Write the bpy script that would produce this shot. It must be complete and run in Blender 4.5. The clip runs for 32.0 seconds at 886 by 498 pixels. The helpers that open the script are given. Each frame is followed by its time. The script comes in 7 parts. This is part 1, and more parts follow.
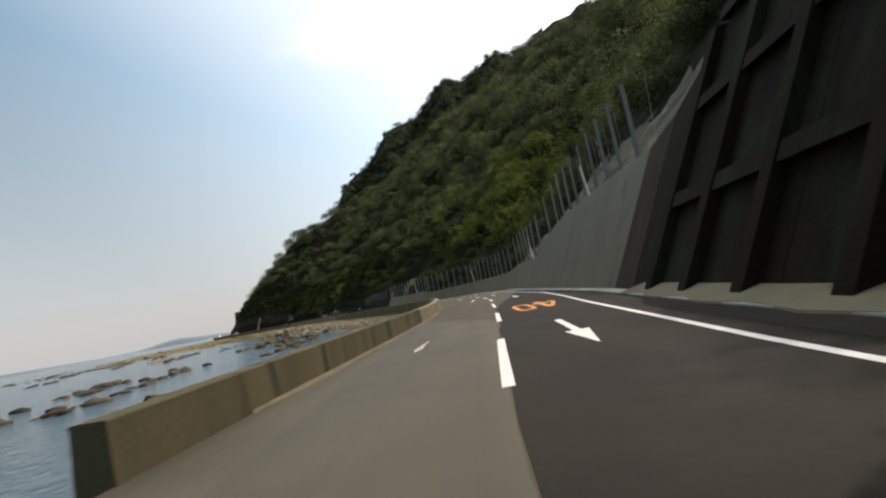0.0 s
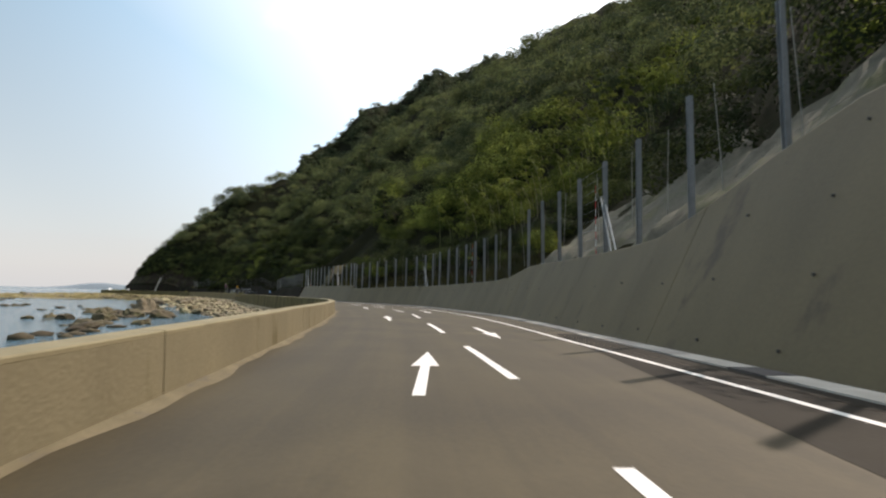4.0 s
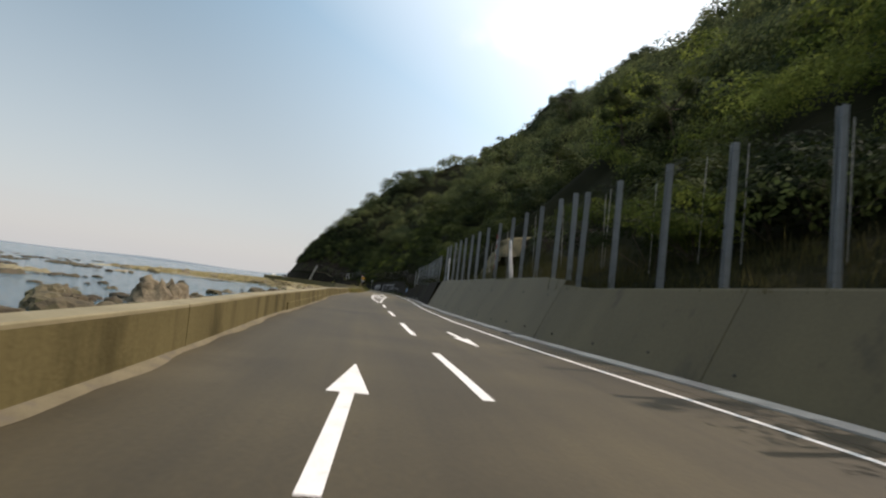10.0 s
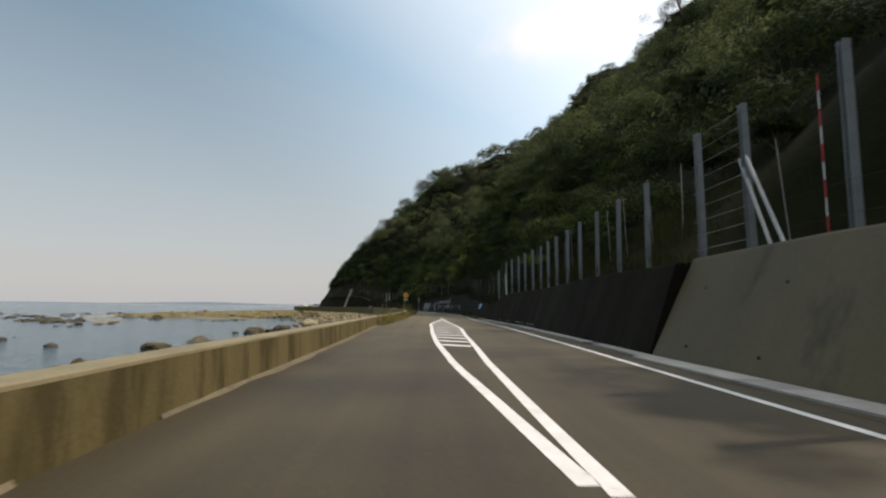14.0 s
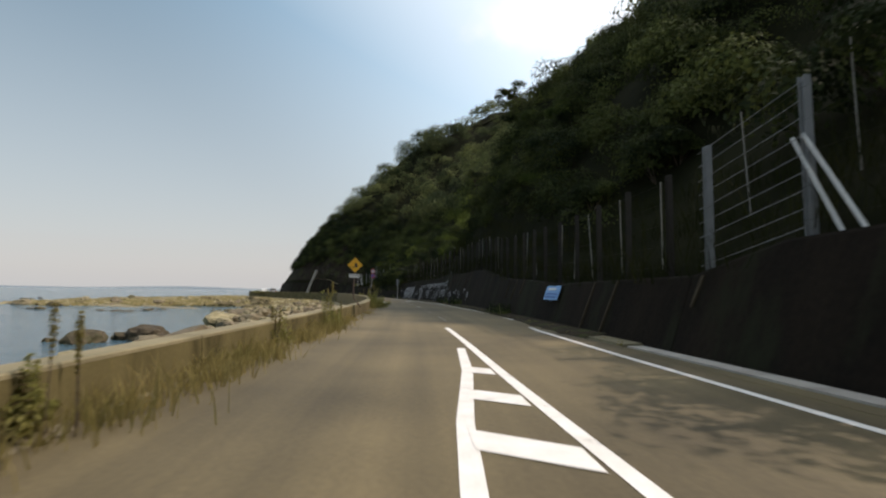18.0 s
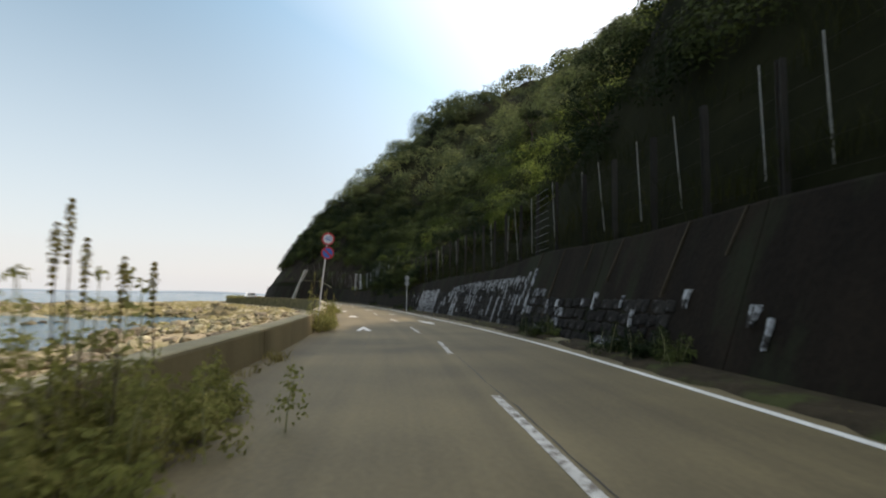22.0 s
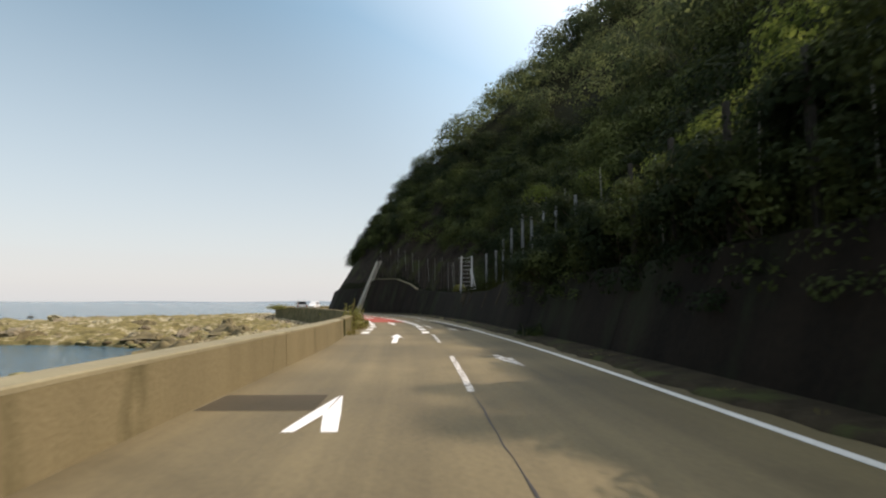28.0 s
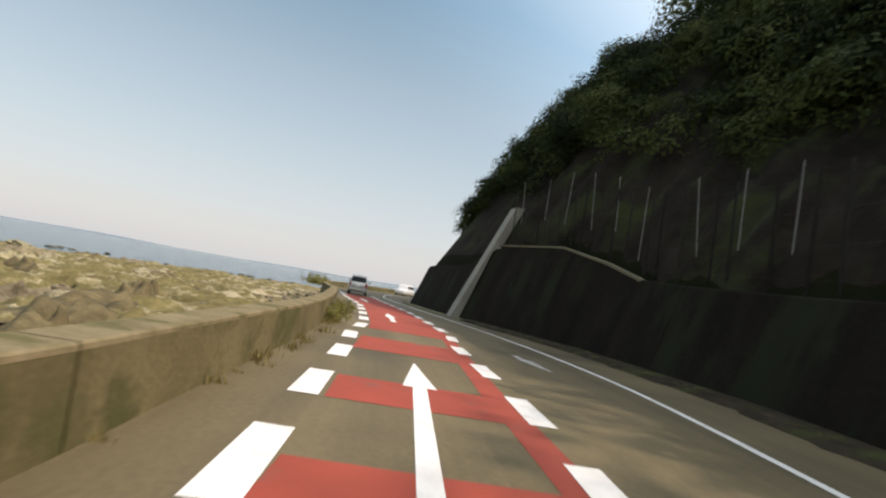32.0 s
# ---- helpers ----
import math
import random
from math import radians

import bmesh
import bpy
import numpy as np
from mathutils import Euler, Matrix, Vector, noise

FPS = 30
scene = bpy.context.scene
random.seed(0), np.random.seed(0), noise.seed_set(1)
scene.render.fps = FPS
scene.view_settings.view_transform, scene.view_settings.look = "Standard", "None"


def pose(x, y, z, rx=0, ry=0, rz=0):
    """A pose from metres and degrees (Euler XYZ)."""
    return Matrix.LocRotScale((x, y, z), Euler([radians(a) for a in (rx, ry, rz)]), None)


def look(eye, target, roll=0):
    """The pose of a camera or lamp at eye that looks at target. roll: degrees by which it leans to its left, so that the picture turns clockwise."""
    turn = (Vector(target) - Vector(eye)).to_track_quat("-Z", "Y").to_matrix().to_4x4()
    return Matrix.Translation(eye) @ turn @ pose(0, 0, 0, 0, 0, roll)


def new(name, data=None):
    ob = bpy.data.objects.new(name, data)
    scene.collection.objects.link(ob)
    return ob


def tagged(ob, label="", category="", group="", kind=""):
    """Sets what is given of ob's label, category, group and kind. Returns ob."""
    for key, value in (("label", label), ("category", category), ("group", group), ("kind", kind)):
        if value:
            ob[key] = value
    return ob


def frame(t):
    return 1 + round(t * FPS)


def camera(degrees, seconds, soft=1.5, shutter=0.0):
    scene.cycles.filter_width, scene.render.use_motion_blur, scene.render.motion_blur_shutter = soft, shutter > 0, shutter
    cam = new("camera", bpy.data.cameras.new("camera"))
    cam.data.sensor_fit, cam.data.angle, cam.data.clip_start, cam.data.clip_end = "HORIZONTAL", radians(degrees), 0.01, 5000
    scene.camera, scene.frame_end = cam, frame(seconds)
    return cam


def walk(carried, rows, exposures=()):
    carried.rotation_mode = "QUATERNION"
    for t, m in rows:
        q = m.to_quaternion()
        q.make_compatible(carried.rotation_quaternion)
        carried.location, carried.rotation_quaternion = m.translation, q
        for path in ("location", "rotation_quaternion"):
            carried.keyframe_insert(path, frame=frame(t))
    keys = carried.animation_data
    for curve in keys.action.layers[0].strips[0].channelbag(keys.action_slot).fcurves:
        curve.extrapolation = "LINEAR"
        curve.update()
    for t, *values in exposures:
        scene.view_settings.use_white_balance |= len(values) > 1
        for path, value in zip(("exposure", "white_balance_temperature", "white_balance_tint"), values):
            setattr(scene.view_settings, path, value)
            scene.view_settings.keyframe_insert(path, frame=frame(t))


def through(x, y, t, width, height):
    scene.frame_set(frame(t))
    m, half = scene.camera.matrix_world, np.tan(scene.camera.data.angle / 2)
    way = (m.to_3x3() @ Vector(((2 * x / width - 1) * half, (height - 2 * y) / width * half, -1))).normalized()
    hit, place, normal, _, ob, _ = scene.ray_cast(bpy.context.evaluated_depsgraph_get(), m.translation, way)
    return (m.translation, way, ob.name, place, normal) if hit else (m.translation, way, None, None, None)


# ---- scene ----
cam = camera(81.5, 32.0, soft=2.2, shutter=0.2)
PATH = [
    (0.0, pose(2.359, -43.408, 1.200, 94.93, 10.77, 5.86)),
    (0.5, pose(2.087, -38.218, 1.200, 95.73, 8.32, 2.65)),
    (1.0, pose(1.783, -33.301, 1.200, 95.19, 5.10, -0.07)),
    (1.5, pose(1.589, -28.661, 1.200, 95.25, 1.75, -1.18)),
    (2.0, pose(1.402, -24.082, 1.200, 96.08, 0.29, -1.40)),
    (2.5, pose(1.180, -19.423, 1.200, 95.67, -0.41, 0.49)),
    (3.0, pose(0.929, -14.685, 1.200, 95.31, -0.75, 0.06)),
    (3.5, pose(0.648, -9.868, 1.200, 95.18, -0.95, -0.18)),
    (4.0, pose(0.338, -4.973, 1.200, 95.18, -1.20, -0.24)),
    (4.5, pose(0.000, -0.000, 1.200, 95.57, -2.45, -0.36)),
    (5.0, pose(-0.366, 5.051, 1.200, 94.46, -3.17, 0.94)),
    (5.5, pose(-0.779, 10.112, 1.200, 95.63, -3.42, 2.39)),
    (6.0, pose(-1.252, 15.113, 1.200, 96.42, -2.54, 3.72)),
    (6.5, pose(-1.803, 19.990, 1.200, 95.88, -1.72, 4.08)),
    (7.0, pose(-2.577, 24.758, 1.200, 96.25, -3.70, 4.77)),
    (7.5, pose(-3.559, 29.395, 1.200, 95.95, -6.84, 7.04)),
    (8.0, pose(-4.620, 33.890, 1.200, 95.07, -7.08, 10.10)),
    (8.5, pose(-5.807, 38.196, 1.200, 95.17, -5.76, 12.62)),
    (9.0, pose(-7.332, 42.500, 1.200, 95.52, -5.10, 13.69)),
    (9.5, pose(-8.883, 46.694, 1.200, 96.04, -6.11, 16.17)),
    (10.0, pose(-10.523, 50.806, 1.200, 95.04, -6.84, 18.91)),
    (10.5, pose(-12.511, 54.864, 1.200, 95.48, -6.78, 23.00)),
    (11.0, pose(-14.576, 58.855, 1.200, 96.06, -3.17, 25.11)),
    (11.5, pose(-16.671, 62.801, 1.200, 95.12, -0.07, 25.92)),
    (12.0, pose(-18.756, 66.731, 1.200, 95.34, 3.72, 24.88)),
    (12.5, pose(-20.951, 70.740, 1.200, 94.60, 2.43, 23.76)),
    (13.0, pose(-23.108, 74.910, 1.200, 94.72, 1.08, 23.44)),
    (13.5, pose(-25.177, 78.964, 1.200, 94.41, 0.42, 23.62)),
    (14.0, pose(-27.301, 82.916, 1.200, 96.31, -0.45, 23.93)),
    (14.5, pose(-29.233, 86.789, 1.200, 95.09, 1.43, 24.22)),
    (15.0, pose(-31.036, 90.610, 1.200, 95.07, 2.26, 24.47)),
    (15.5, pose(-32.773, 94.405, 1.200, 95.10, 3.21, 24.67)),
    (16.0, pose(-34.504, 98.200, 1.200, 95.13, 4.15, 24.89)),
    (16.5, pose(-36.291, 102.019, 1.200, 94.95, 4.64, 25.39)),
    (17.0, pose(-38.191, 105.887, 1.200, 94.97, 6.11, 22.97)),
    (17.5, pose(-40.114, 109.868, 1.200, 95.09, 3.51, 21.04)),
    (18.0, pose(-42.025, 113.768, 1.200, 94.71, -0.64, 22.05)),
    (18.5, pose(-43.964, 117.757, 1.200, 94.95, 0.65, 22.44)),
    (19.0, pose(-45.816, 121.692, 1.200, 95.74, 1.54, 21.61)),
    (19.5, pose(-47.613, 125.573, 1.200, 94.94, 0.64, 21.75)),
    (20.0, pose(-49.368, 129.296, 1.200, 95.61, -1.95, 22.59)),
    (20.5, pose(-51.296, 133.130, 1.200, 95.43, -0.69, 23.25)),
    (21.0, pose(-53.331, 137.045, 1.200, 95.87, -0.23, 23.18)),
    (21.5, pose(-55.337, 140.986, 1.200, 94.91, 0.10, 23.61)),
    (22.0, pose(-57.329, 144.759, 1.200, 95.41, -1.05, 23.74)),
    (22.5, pose(-59.368, 148.322, 1.200, 95.65, -3.43, 24.37)),
    (23.0, pose(-61.269, 151.816, 1.200, 94.98, -4.20, 26.40)),
    (23.5, pose(-63.091, 155.034, 1.200, 94.54, -3.34, 28.45)),
    (24.0, pose(-65.044, 158.146, 1.200, 95.80, -1.93, 29.49)),
    (24.5, pose(-67.374, 161.349, 1.200, 94.93, -3.29, 30.79)),
    (25.0, pose(-69.545, 164.673, 1.200, 94.56, -1.86, 32.75)),
    (25.5, pose(-71.801, 167.972, 1.200, 95.56, 0.66, 33.51)),
    (26.0, pose(-74.075, 171.291, 1.200, 95.44, 0.01, 33.40)),
    (26.5, pose(-76.416, 174.653, 1.200, 95.39, -0.35, 33.87)),
    (27.0, pose(-78.873, 178.083, 1.200, 95.33, -0.71, 34.34)),
    (27.5, pose(-81.493, 181.606, 1.200, 95.03, -1.50, 34.39)),
    (28.0, pose(-84.321, 185.246, 1.200, 96.10, -0.35, 35.11)),
    (28.5, pose(-87.314, 189.077, 1.200, 96.07, 0.31, 35.04)),
    (29.0, pose(-90.406, 192.985, 1.200, 96.04, -1.15, 35.59)),
    (29.5, pose(-93.653, 196.878, 1.200, 95.80, -3.95, 37.23)),
    (30.0, pose(-96.965, 200.621, 1.200, 95.16, -3.57, 39.79)),
    (30.5, pose(-100.225, 204.211, 1.200, 94.44, -1.67, 40.48)),
    (31.0, pose(-103.508, 207.579, 1.200, 95.22, -2.76, 41.14)),
    (31.5, pose(-106.991, 210.838, 1.200, 96.75, -6.95, 44.14)),
    (32.0, pose(-110.658, 213.897, 1.200, 95.01, -9.89, 48.43)),
]
walk(cam, PATH, [(0.0, -0.25, 7050, 21), (1.2, -0.2, 7050, 21), (2.5, 0.0, 7050, 21), (6.0, 0.05, 7050, 21), (9.0, 0.0, 7050, 21), (11.0, -0.33, 7050, 21), (13.5, -0.37, 7050, 21), (17.0, -0.25, 7050, 21), (19.5, -0.12, 7050, 21), (21.0, 0.2, 7050, 21), (23.0, 0.25, 7050, 21), (25.0, 0.18, 7050, 21), (28.0, 0.1, 7050, 21), (32.0, 0.02, 7050, 21)])

# ---- sky, sun, exposure ----
SUN_AZ, SUN_EL = radians(51), radians(50.5)      # from +y towards +x; above the horizon
world = bpy.data.worlds.new("sky_world")
scene.world = world
world.use_nodes = True
wn = world.node_tree
sky = wn.nodes.new("ShaderNodeTexSky")
sky.sky_type, sky.sun_disc = "NISHITA", False
sky.sun_elevation, sky.sun_rotation = SUN_EL, SUN_AZ
sky.altitude, sky.air_density, sky.dust_density, sky.ozone_density = 0, 1.0, 1.2, 0.6
sun_dir = Vector((math.sin(SUN_AZ) * math.cos(SUN_EL), math.cos(SUN_AZ) * math.cos(SUN_EL), math.sin(SUN_EL)))
# summer haze: whiter towards the horizon and round the sun
way = wn.nodes.new("ShaderNodeTexCoord")
split = wn.nodes.new("ShaderNodeSeparateXYZ")
wn.links.new(way.outputs["Generated"], split.inputs[0])
low = wn.nodes.new("ShaderNodeMapRange")
low.inputs[1].default_value, low.inputs[2].default_value, low.inputs[3].default_value, low.inputs[4].default_value = 0.0, 0.5, 0.88, 0.16
wn.links.new(split.outputs[2], low.inputs[0])
haze = wn.nodes.new("ShaderNodeMix")
haze.data_type = "RGBA"
haze.inputs[7].default_value = (5.0, 5.6, 5.75, 1)
tone = wn.nodes.new("ShaderNodeHueSaturation")
tone.inputs["Hue"].default_value, tone.inputs["Saturation"].default_value, tone.inputs["Value"].default_value = 0.468, 1.16, 1.2
wn.links.new(sky.outputs[0], tone.inputs["Color"])
wn.links.new(tone.outputs[0], haze.inputs[6])
near_sun = wn.nodes.new("ShaderNodeVectorMath")
near_sun.operation = "DOT_PRODUCT"
near_sun.inputs[1].default_value = sun_dir
wn.links.new(way.outputs["Generated"], near_sun.inputs[0])
milky = wn.nodes.new("ShaderNodeMapRange")
milky.interpolation_type = "SMOOTHSTEP"
milky.inputs[1].default_value, milky.inputs[2].default_value, milky.inputs[3].default_value, milky.inputs[4].default_value = 0.12, 0.85, 0.0, 0.85
wn.links.new(near_sun.outputs["Value"], milky.inputs[0])
most = wn.nodes.new("ShaderNodeMath")
most.operation = "MAXIMUM"
wn.links.new(low.outputs[0], most.inputs[0])
wn.links.new(milky.outputs[0], most.inputs[1])
wn.links.new(most.outputs[0], haze.inputs[0])
glow = wn.nodes.new("ShaderNodeMapRange")
glow.interpolation_type = "SMOOTHSTEP"
glow.inputs[1].default_value, glow.inputs[2].default_value, glow.inputs[3].default_value, glow.inputs[4].default_value = 0.1, 1.0, 1.0, 2.7
wn.links.new(near_sun.outputs["Value"], glow.inputs[0])
aureole = wn.nodes.new("ShaderNodeVectorMath")
aureole.operation = "SCALE"
wn.links.new(haze.outputs[2], aureole.inputs[0])
wn.links.new(glow.outputs[0], aureole.inputs["Scale"])
veil = aureole.outputs[0]


def soft_cloud(veil, azimuth, elevation, wide, high, amount):
    """A small summer cloud, its edge broken up."""
    a, e = radians(azimuth), radians(elevation)
    mid = Vector((math.sin(a) * math.cos(e), math.cos(a) * math.cos(e), math.sin(e)))
    across = Vector((math.cos(a), -math.sin(a), 0))
    upward = across.cross(mid)
    off = wn.nodes.new("ShaderNodeVectorMath")
    off.operation, off.inputs[1].default_value = "SUBTRACT", mid
    wn.links.new(way.outputs["Generated"], off.inputs[0])
    far = []
    for axis, size in ((across, wide), (upward, high)):
        dot = wn.nodes.new("ShaderNodeVectorMath")
        dot.operation, dot.inputs[1].default_value = "DOT_PRODUCT", axis / size
        wn.links.new(off.outputs[0], dot.inputs[0])
        far.append(dot.outputs["Value"])
    both = wn.nodes.new("ShaderNodeCombineXYZ")
    wn.links.new(far[0], both.inputs[0])
    wn.links.new(far[1], both.inputs[1])
    length = wn.nodes.new("ShaderNodeVectorMath")
    length.operation = "LENGTH"
    wn.links.new(both.outputs[0], length.inputs[0])
    puff = wn.nodes.new("ShaderNodeTexNoise")
    puff.inputs["Scale"].default_value, puff.inputs["Detail"].default_value = 14.0, 6
    wn.links.new(way.outputs["Generated"], puff.inputs["Vector"])
    edge = wn.nodes.new("ShaderNodeMath")
    edge.operation, edge.inputs[1].default_value = "MULTIPLY_ADD", -1.6
    wn.links.new(puff.outputs[0], edge.inputs[0])
    wn.links.new(length.outputs["Value"], edge.inputs[2])
    mask = wn.nodes.new("ShaderNodeMapRange")
    mask.interpolation_type = "SMOOTHSTEP"
    mask.inputs[1].default_value, mask.inputs[2].default_value, mask.inputs[3].default_value, mask.inputs[4].default_value = -0.8, 0.7, amount, 0.0
    wn.links.new(edge.outputs[0], mask.inputs[0])
    white = wn.nodes.new("ShaderNodeMix")
    white.data_type = "RGBA"
    white.inputs[7].default_value = (10.5, 10.6, 10.8, 1)
    wn.links.new(mask.outputs[0], white.inputs[0])
    wn.links.new(veil, white.inputs[6])
    return white.outputs[2]


veil = soft_cloud(veil, -10.5, 28.5, 0.12, 0.04, 0.75)
wn.links.new(veil, wn.nodes["Background"].inputs[0])
wn.nodes["Background"].inputs[1].default_value = 0.13
sun_data = bpy.data.lights.new("sun", "SUN")
sun_data.energy, sun_data.angle, sun_data.color = 4.0, radians(0.6), (1.0, 0.94, 0.84)
sun = new("sun", sun_data)
sun.matrix_basis = look(sun_dir * 300, (0, 0, 0))
scene.view_settings.exposure = 0.2


# ---- materials ----
def nodes_of(name):
    m = bpy.data.materials.new(name)
    m.use_nodes = True
    return m, m.node_tree.nodes, m.node_tree.links, m.node_tree.nodes["Principled BSDF"]


def mat(name, base, dark=None, rough=0.8, metal=0.0, fine=18.0, coarse=1.2, bump=0.15, stain=None, stain_scale=0.5,
        stain_amount=0.5, spread=0.0, island=0.0, spec=0.5, streak=False, tracks=False, fade=None):
    """A surface with grain and stains at two scales, in metres; spread varies it from object to object, island from piece to piece."""
    m, n, l, b = nodes_of(name)
    dark = dark or tuple(c * 0.6 for c in base)
    co = n.new("ShaderNodeTexCoord")
    src = co.outputs["Object"]
    if streak:
        mp = n.new("ShaderNodeMapping")
        mp.inputs["Scale"].default_value = (1.0, 1.0, 0.12 if streak is True else streak)
        l.new(src, mp.inputs[0])
        streaked = mp.outputs[0]
    else:
        streaked = src
    t1, t2 = n.new("ShaderNodeTexNoise"), n.new("ShaderNodeTexNoise")
    t1.inputs["Scale"].default_value, t1.inputs["Detail"].default_value = fine, 6
    t2.inputs["Scale"].default_value, t2.inputs["Detail"].default_value = coarse, 5
    l.new(src, t1.inputs["Vector"])
    l.new(streaked, t2.inputs["Vector"])
    add = n.new("ShaderNodeMath")
    add.operation = "ADD"
    half = n.new("ShaderNodeMath")
    half.operation, half.inputs[1].default_value = "MULTIPLY", 0.5
    l.new(t1.outputs[0], half.inputs[0])
    l.new(half.outputs[0], add.inputs[0])
    l.new(t2.outputs[0], add.inputs[1])
    ramp = n.new("ShaderNodeMapRange")
    ramp.inputs[1].default_value, ramp.inputs[2].default_value = 0.5, 1.0
    l.new(add.outputs[0], ramp.inputs[0])
    mix = n.new("ShaderNodeMix")
    mix.data_type = "RGBA"
    mix.inputs[6].default_value, mix.inputs[7].default_value = (*dark, 1), (*base, 1)
    l.new(ramp.outputs[0], mix.inputs[0])
    if fade:
        s_lo, s_hi, base_2, dark_2 = fade
        cut = n.new("ShaderNodeSeparateXYZ")
        l.new(co.outputs["UV"], cut.inputs[0])
        rag = n.new("ShaderNodeMath")
        rag.operation, rag.inputs[1].default_value = "MULTIPLY_ADD", 14.0
        l.new(t2.outputs[0], rag.inputs[0])
        l.new(cut.outputs[0], rag.inputs[2])
        worn = n.new("ShaderNodeMapRange")
        worn.inputs[1].default_value, worn.inputs[2].default_value = s_lo + 7.0, s_hi + 7.0
        l.new(rag.outputs[0], worn.inputs[0])
        for slot, first, then in ((6, dark, dark_2), (7, base, base_2)):
            pick = n.new("ShaderNodeMix")
            pick.data_type = "RGBA"
            pick.inputs[6].default_value, pick.inputs[7].default_value = (*first, 1), (*then, 1)
            l.new(worn.outputs[0], pick.inputs[0])
            l.new(pick.outputs[2], mix.inputs[slot])
    out = mix.outputs[2]
    if stain:
        t3 = n.new("ShaderNodeTexNoise")
        t3.inputs["Scale"].default_value, t3.inputs["Detail"].default_value, t3.inputs["Roughness"].default_value = stain_scale, 8, 0.65
        l.new(streaked, t3.inputs["Vector"])
        r3 = n.new("ShaderNodeMapRange")
        r3.inputs[1].default_value, r3.inputs[2].default_value = 0.62 - 0.3 * stain_amount, 0.72 - 0.25 * stain_amount
        l.new(t3.outputs[0], r3.inputs[0])
        m3 = n.new("ShaderNodeMix")
        m3.data_type = "RGBA"
        m3.inputs[7].default_value = (*stain, 1)
        l.new(r3.outputs[0], m3.inputs[0])
        l.new(out, m3.inputs[6])
        out = m3.outputs[2]
    if spread or island:
        if island:
            rnd = n.new("ShaderNodeNewGeometry").outputs["Random Per Island"]
        else:
            rnd = n.new("ShaderNodeObjectInfo").outputs["Random"]
        hv = n.new("ShaderNodeHueSaturation")
        rv = n.new("ShaderNodeMapRange")
        amount = island or spread
        rv.inputs[3].default_value, rv.inputs[4].default_value = 1 - amount, 1 + amount
        l.new(rnd, rv.inputs[0])
        l.new(rv.outputs[0], hv.inputs["Value"])
        rh = n.new("ShaderNodeMapRange")
        rh.inputs[3].default_value, rh.inputs[4].default_value = 0.5 - 0.05 * amount, 0.5 + 0.03 * amount
        l.new(rnd, rh.inputs[0])
        l.new(rh.outputs[0], hv.inputs["Hue"])
        l.new(out, hv.inputs["Color"])
        out = hv.outputs[0]
    if tracks:
        mt = n.new("ShaderNodeMapping")
        mt.inputs["Scale"].default_value = (0.025, 1.3, 1.0)
        l.new(co.outputs["UV"], mt.inputs[0])
        tt = n.new("ShaderNodeTexNoise")
        tt.inputs["Scale"].default_value, tt.inputs["Detail"].default_value, tt.inputs["Roughness"].default_value = 1.0, 5, 0.6
        l.new(mt.outputs[0], tt.inputs["Vector"])
        rt = n.new("ShaderNodeMapRange")
        rt.inputs[1].default_value, rt.inputs[2].default_value, rt.inputs[3].default_value, rt.inputs[4].default_value = 0.3, 0.7, 0.74, 1.22
        l.new(tt.outputs[0], rt.inputs[0])
        ht = n.new("ShaderNodeHueSaturation")
        l.new(rt.outputs[0], ht.inputs["Value"])
        l.new(out, ht.inputs["Color"])
        out = ht.outputs[0]
    l.new(out, b.inputs["Base Color"])
    b.inputs["Roughness"].default_value, b.inputs["Metallic"].default_value = rough, metal
    b.inputs["Specular IOR Level"].default_value = spec
    if bump:
        bp = n.new("ShaderNodeBump")
        bp.inputs["Strength"].default_value, bp.inputs["Distance"].default_value = bump, 0.05
        l.new(add.outputs[0], bp.inputs["Height"])
        l.new(bp.outputs[0], b.inputs["Normal"])
    return m


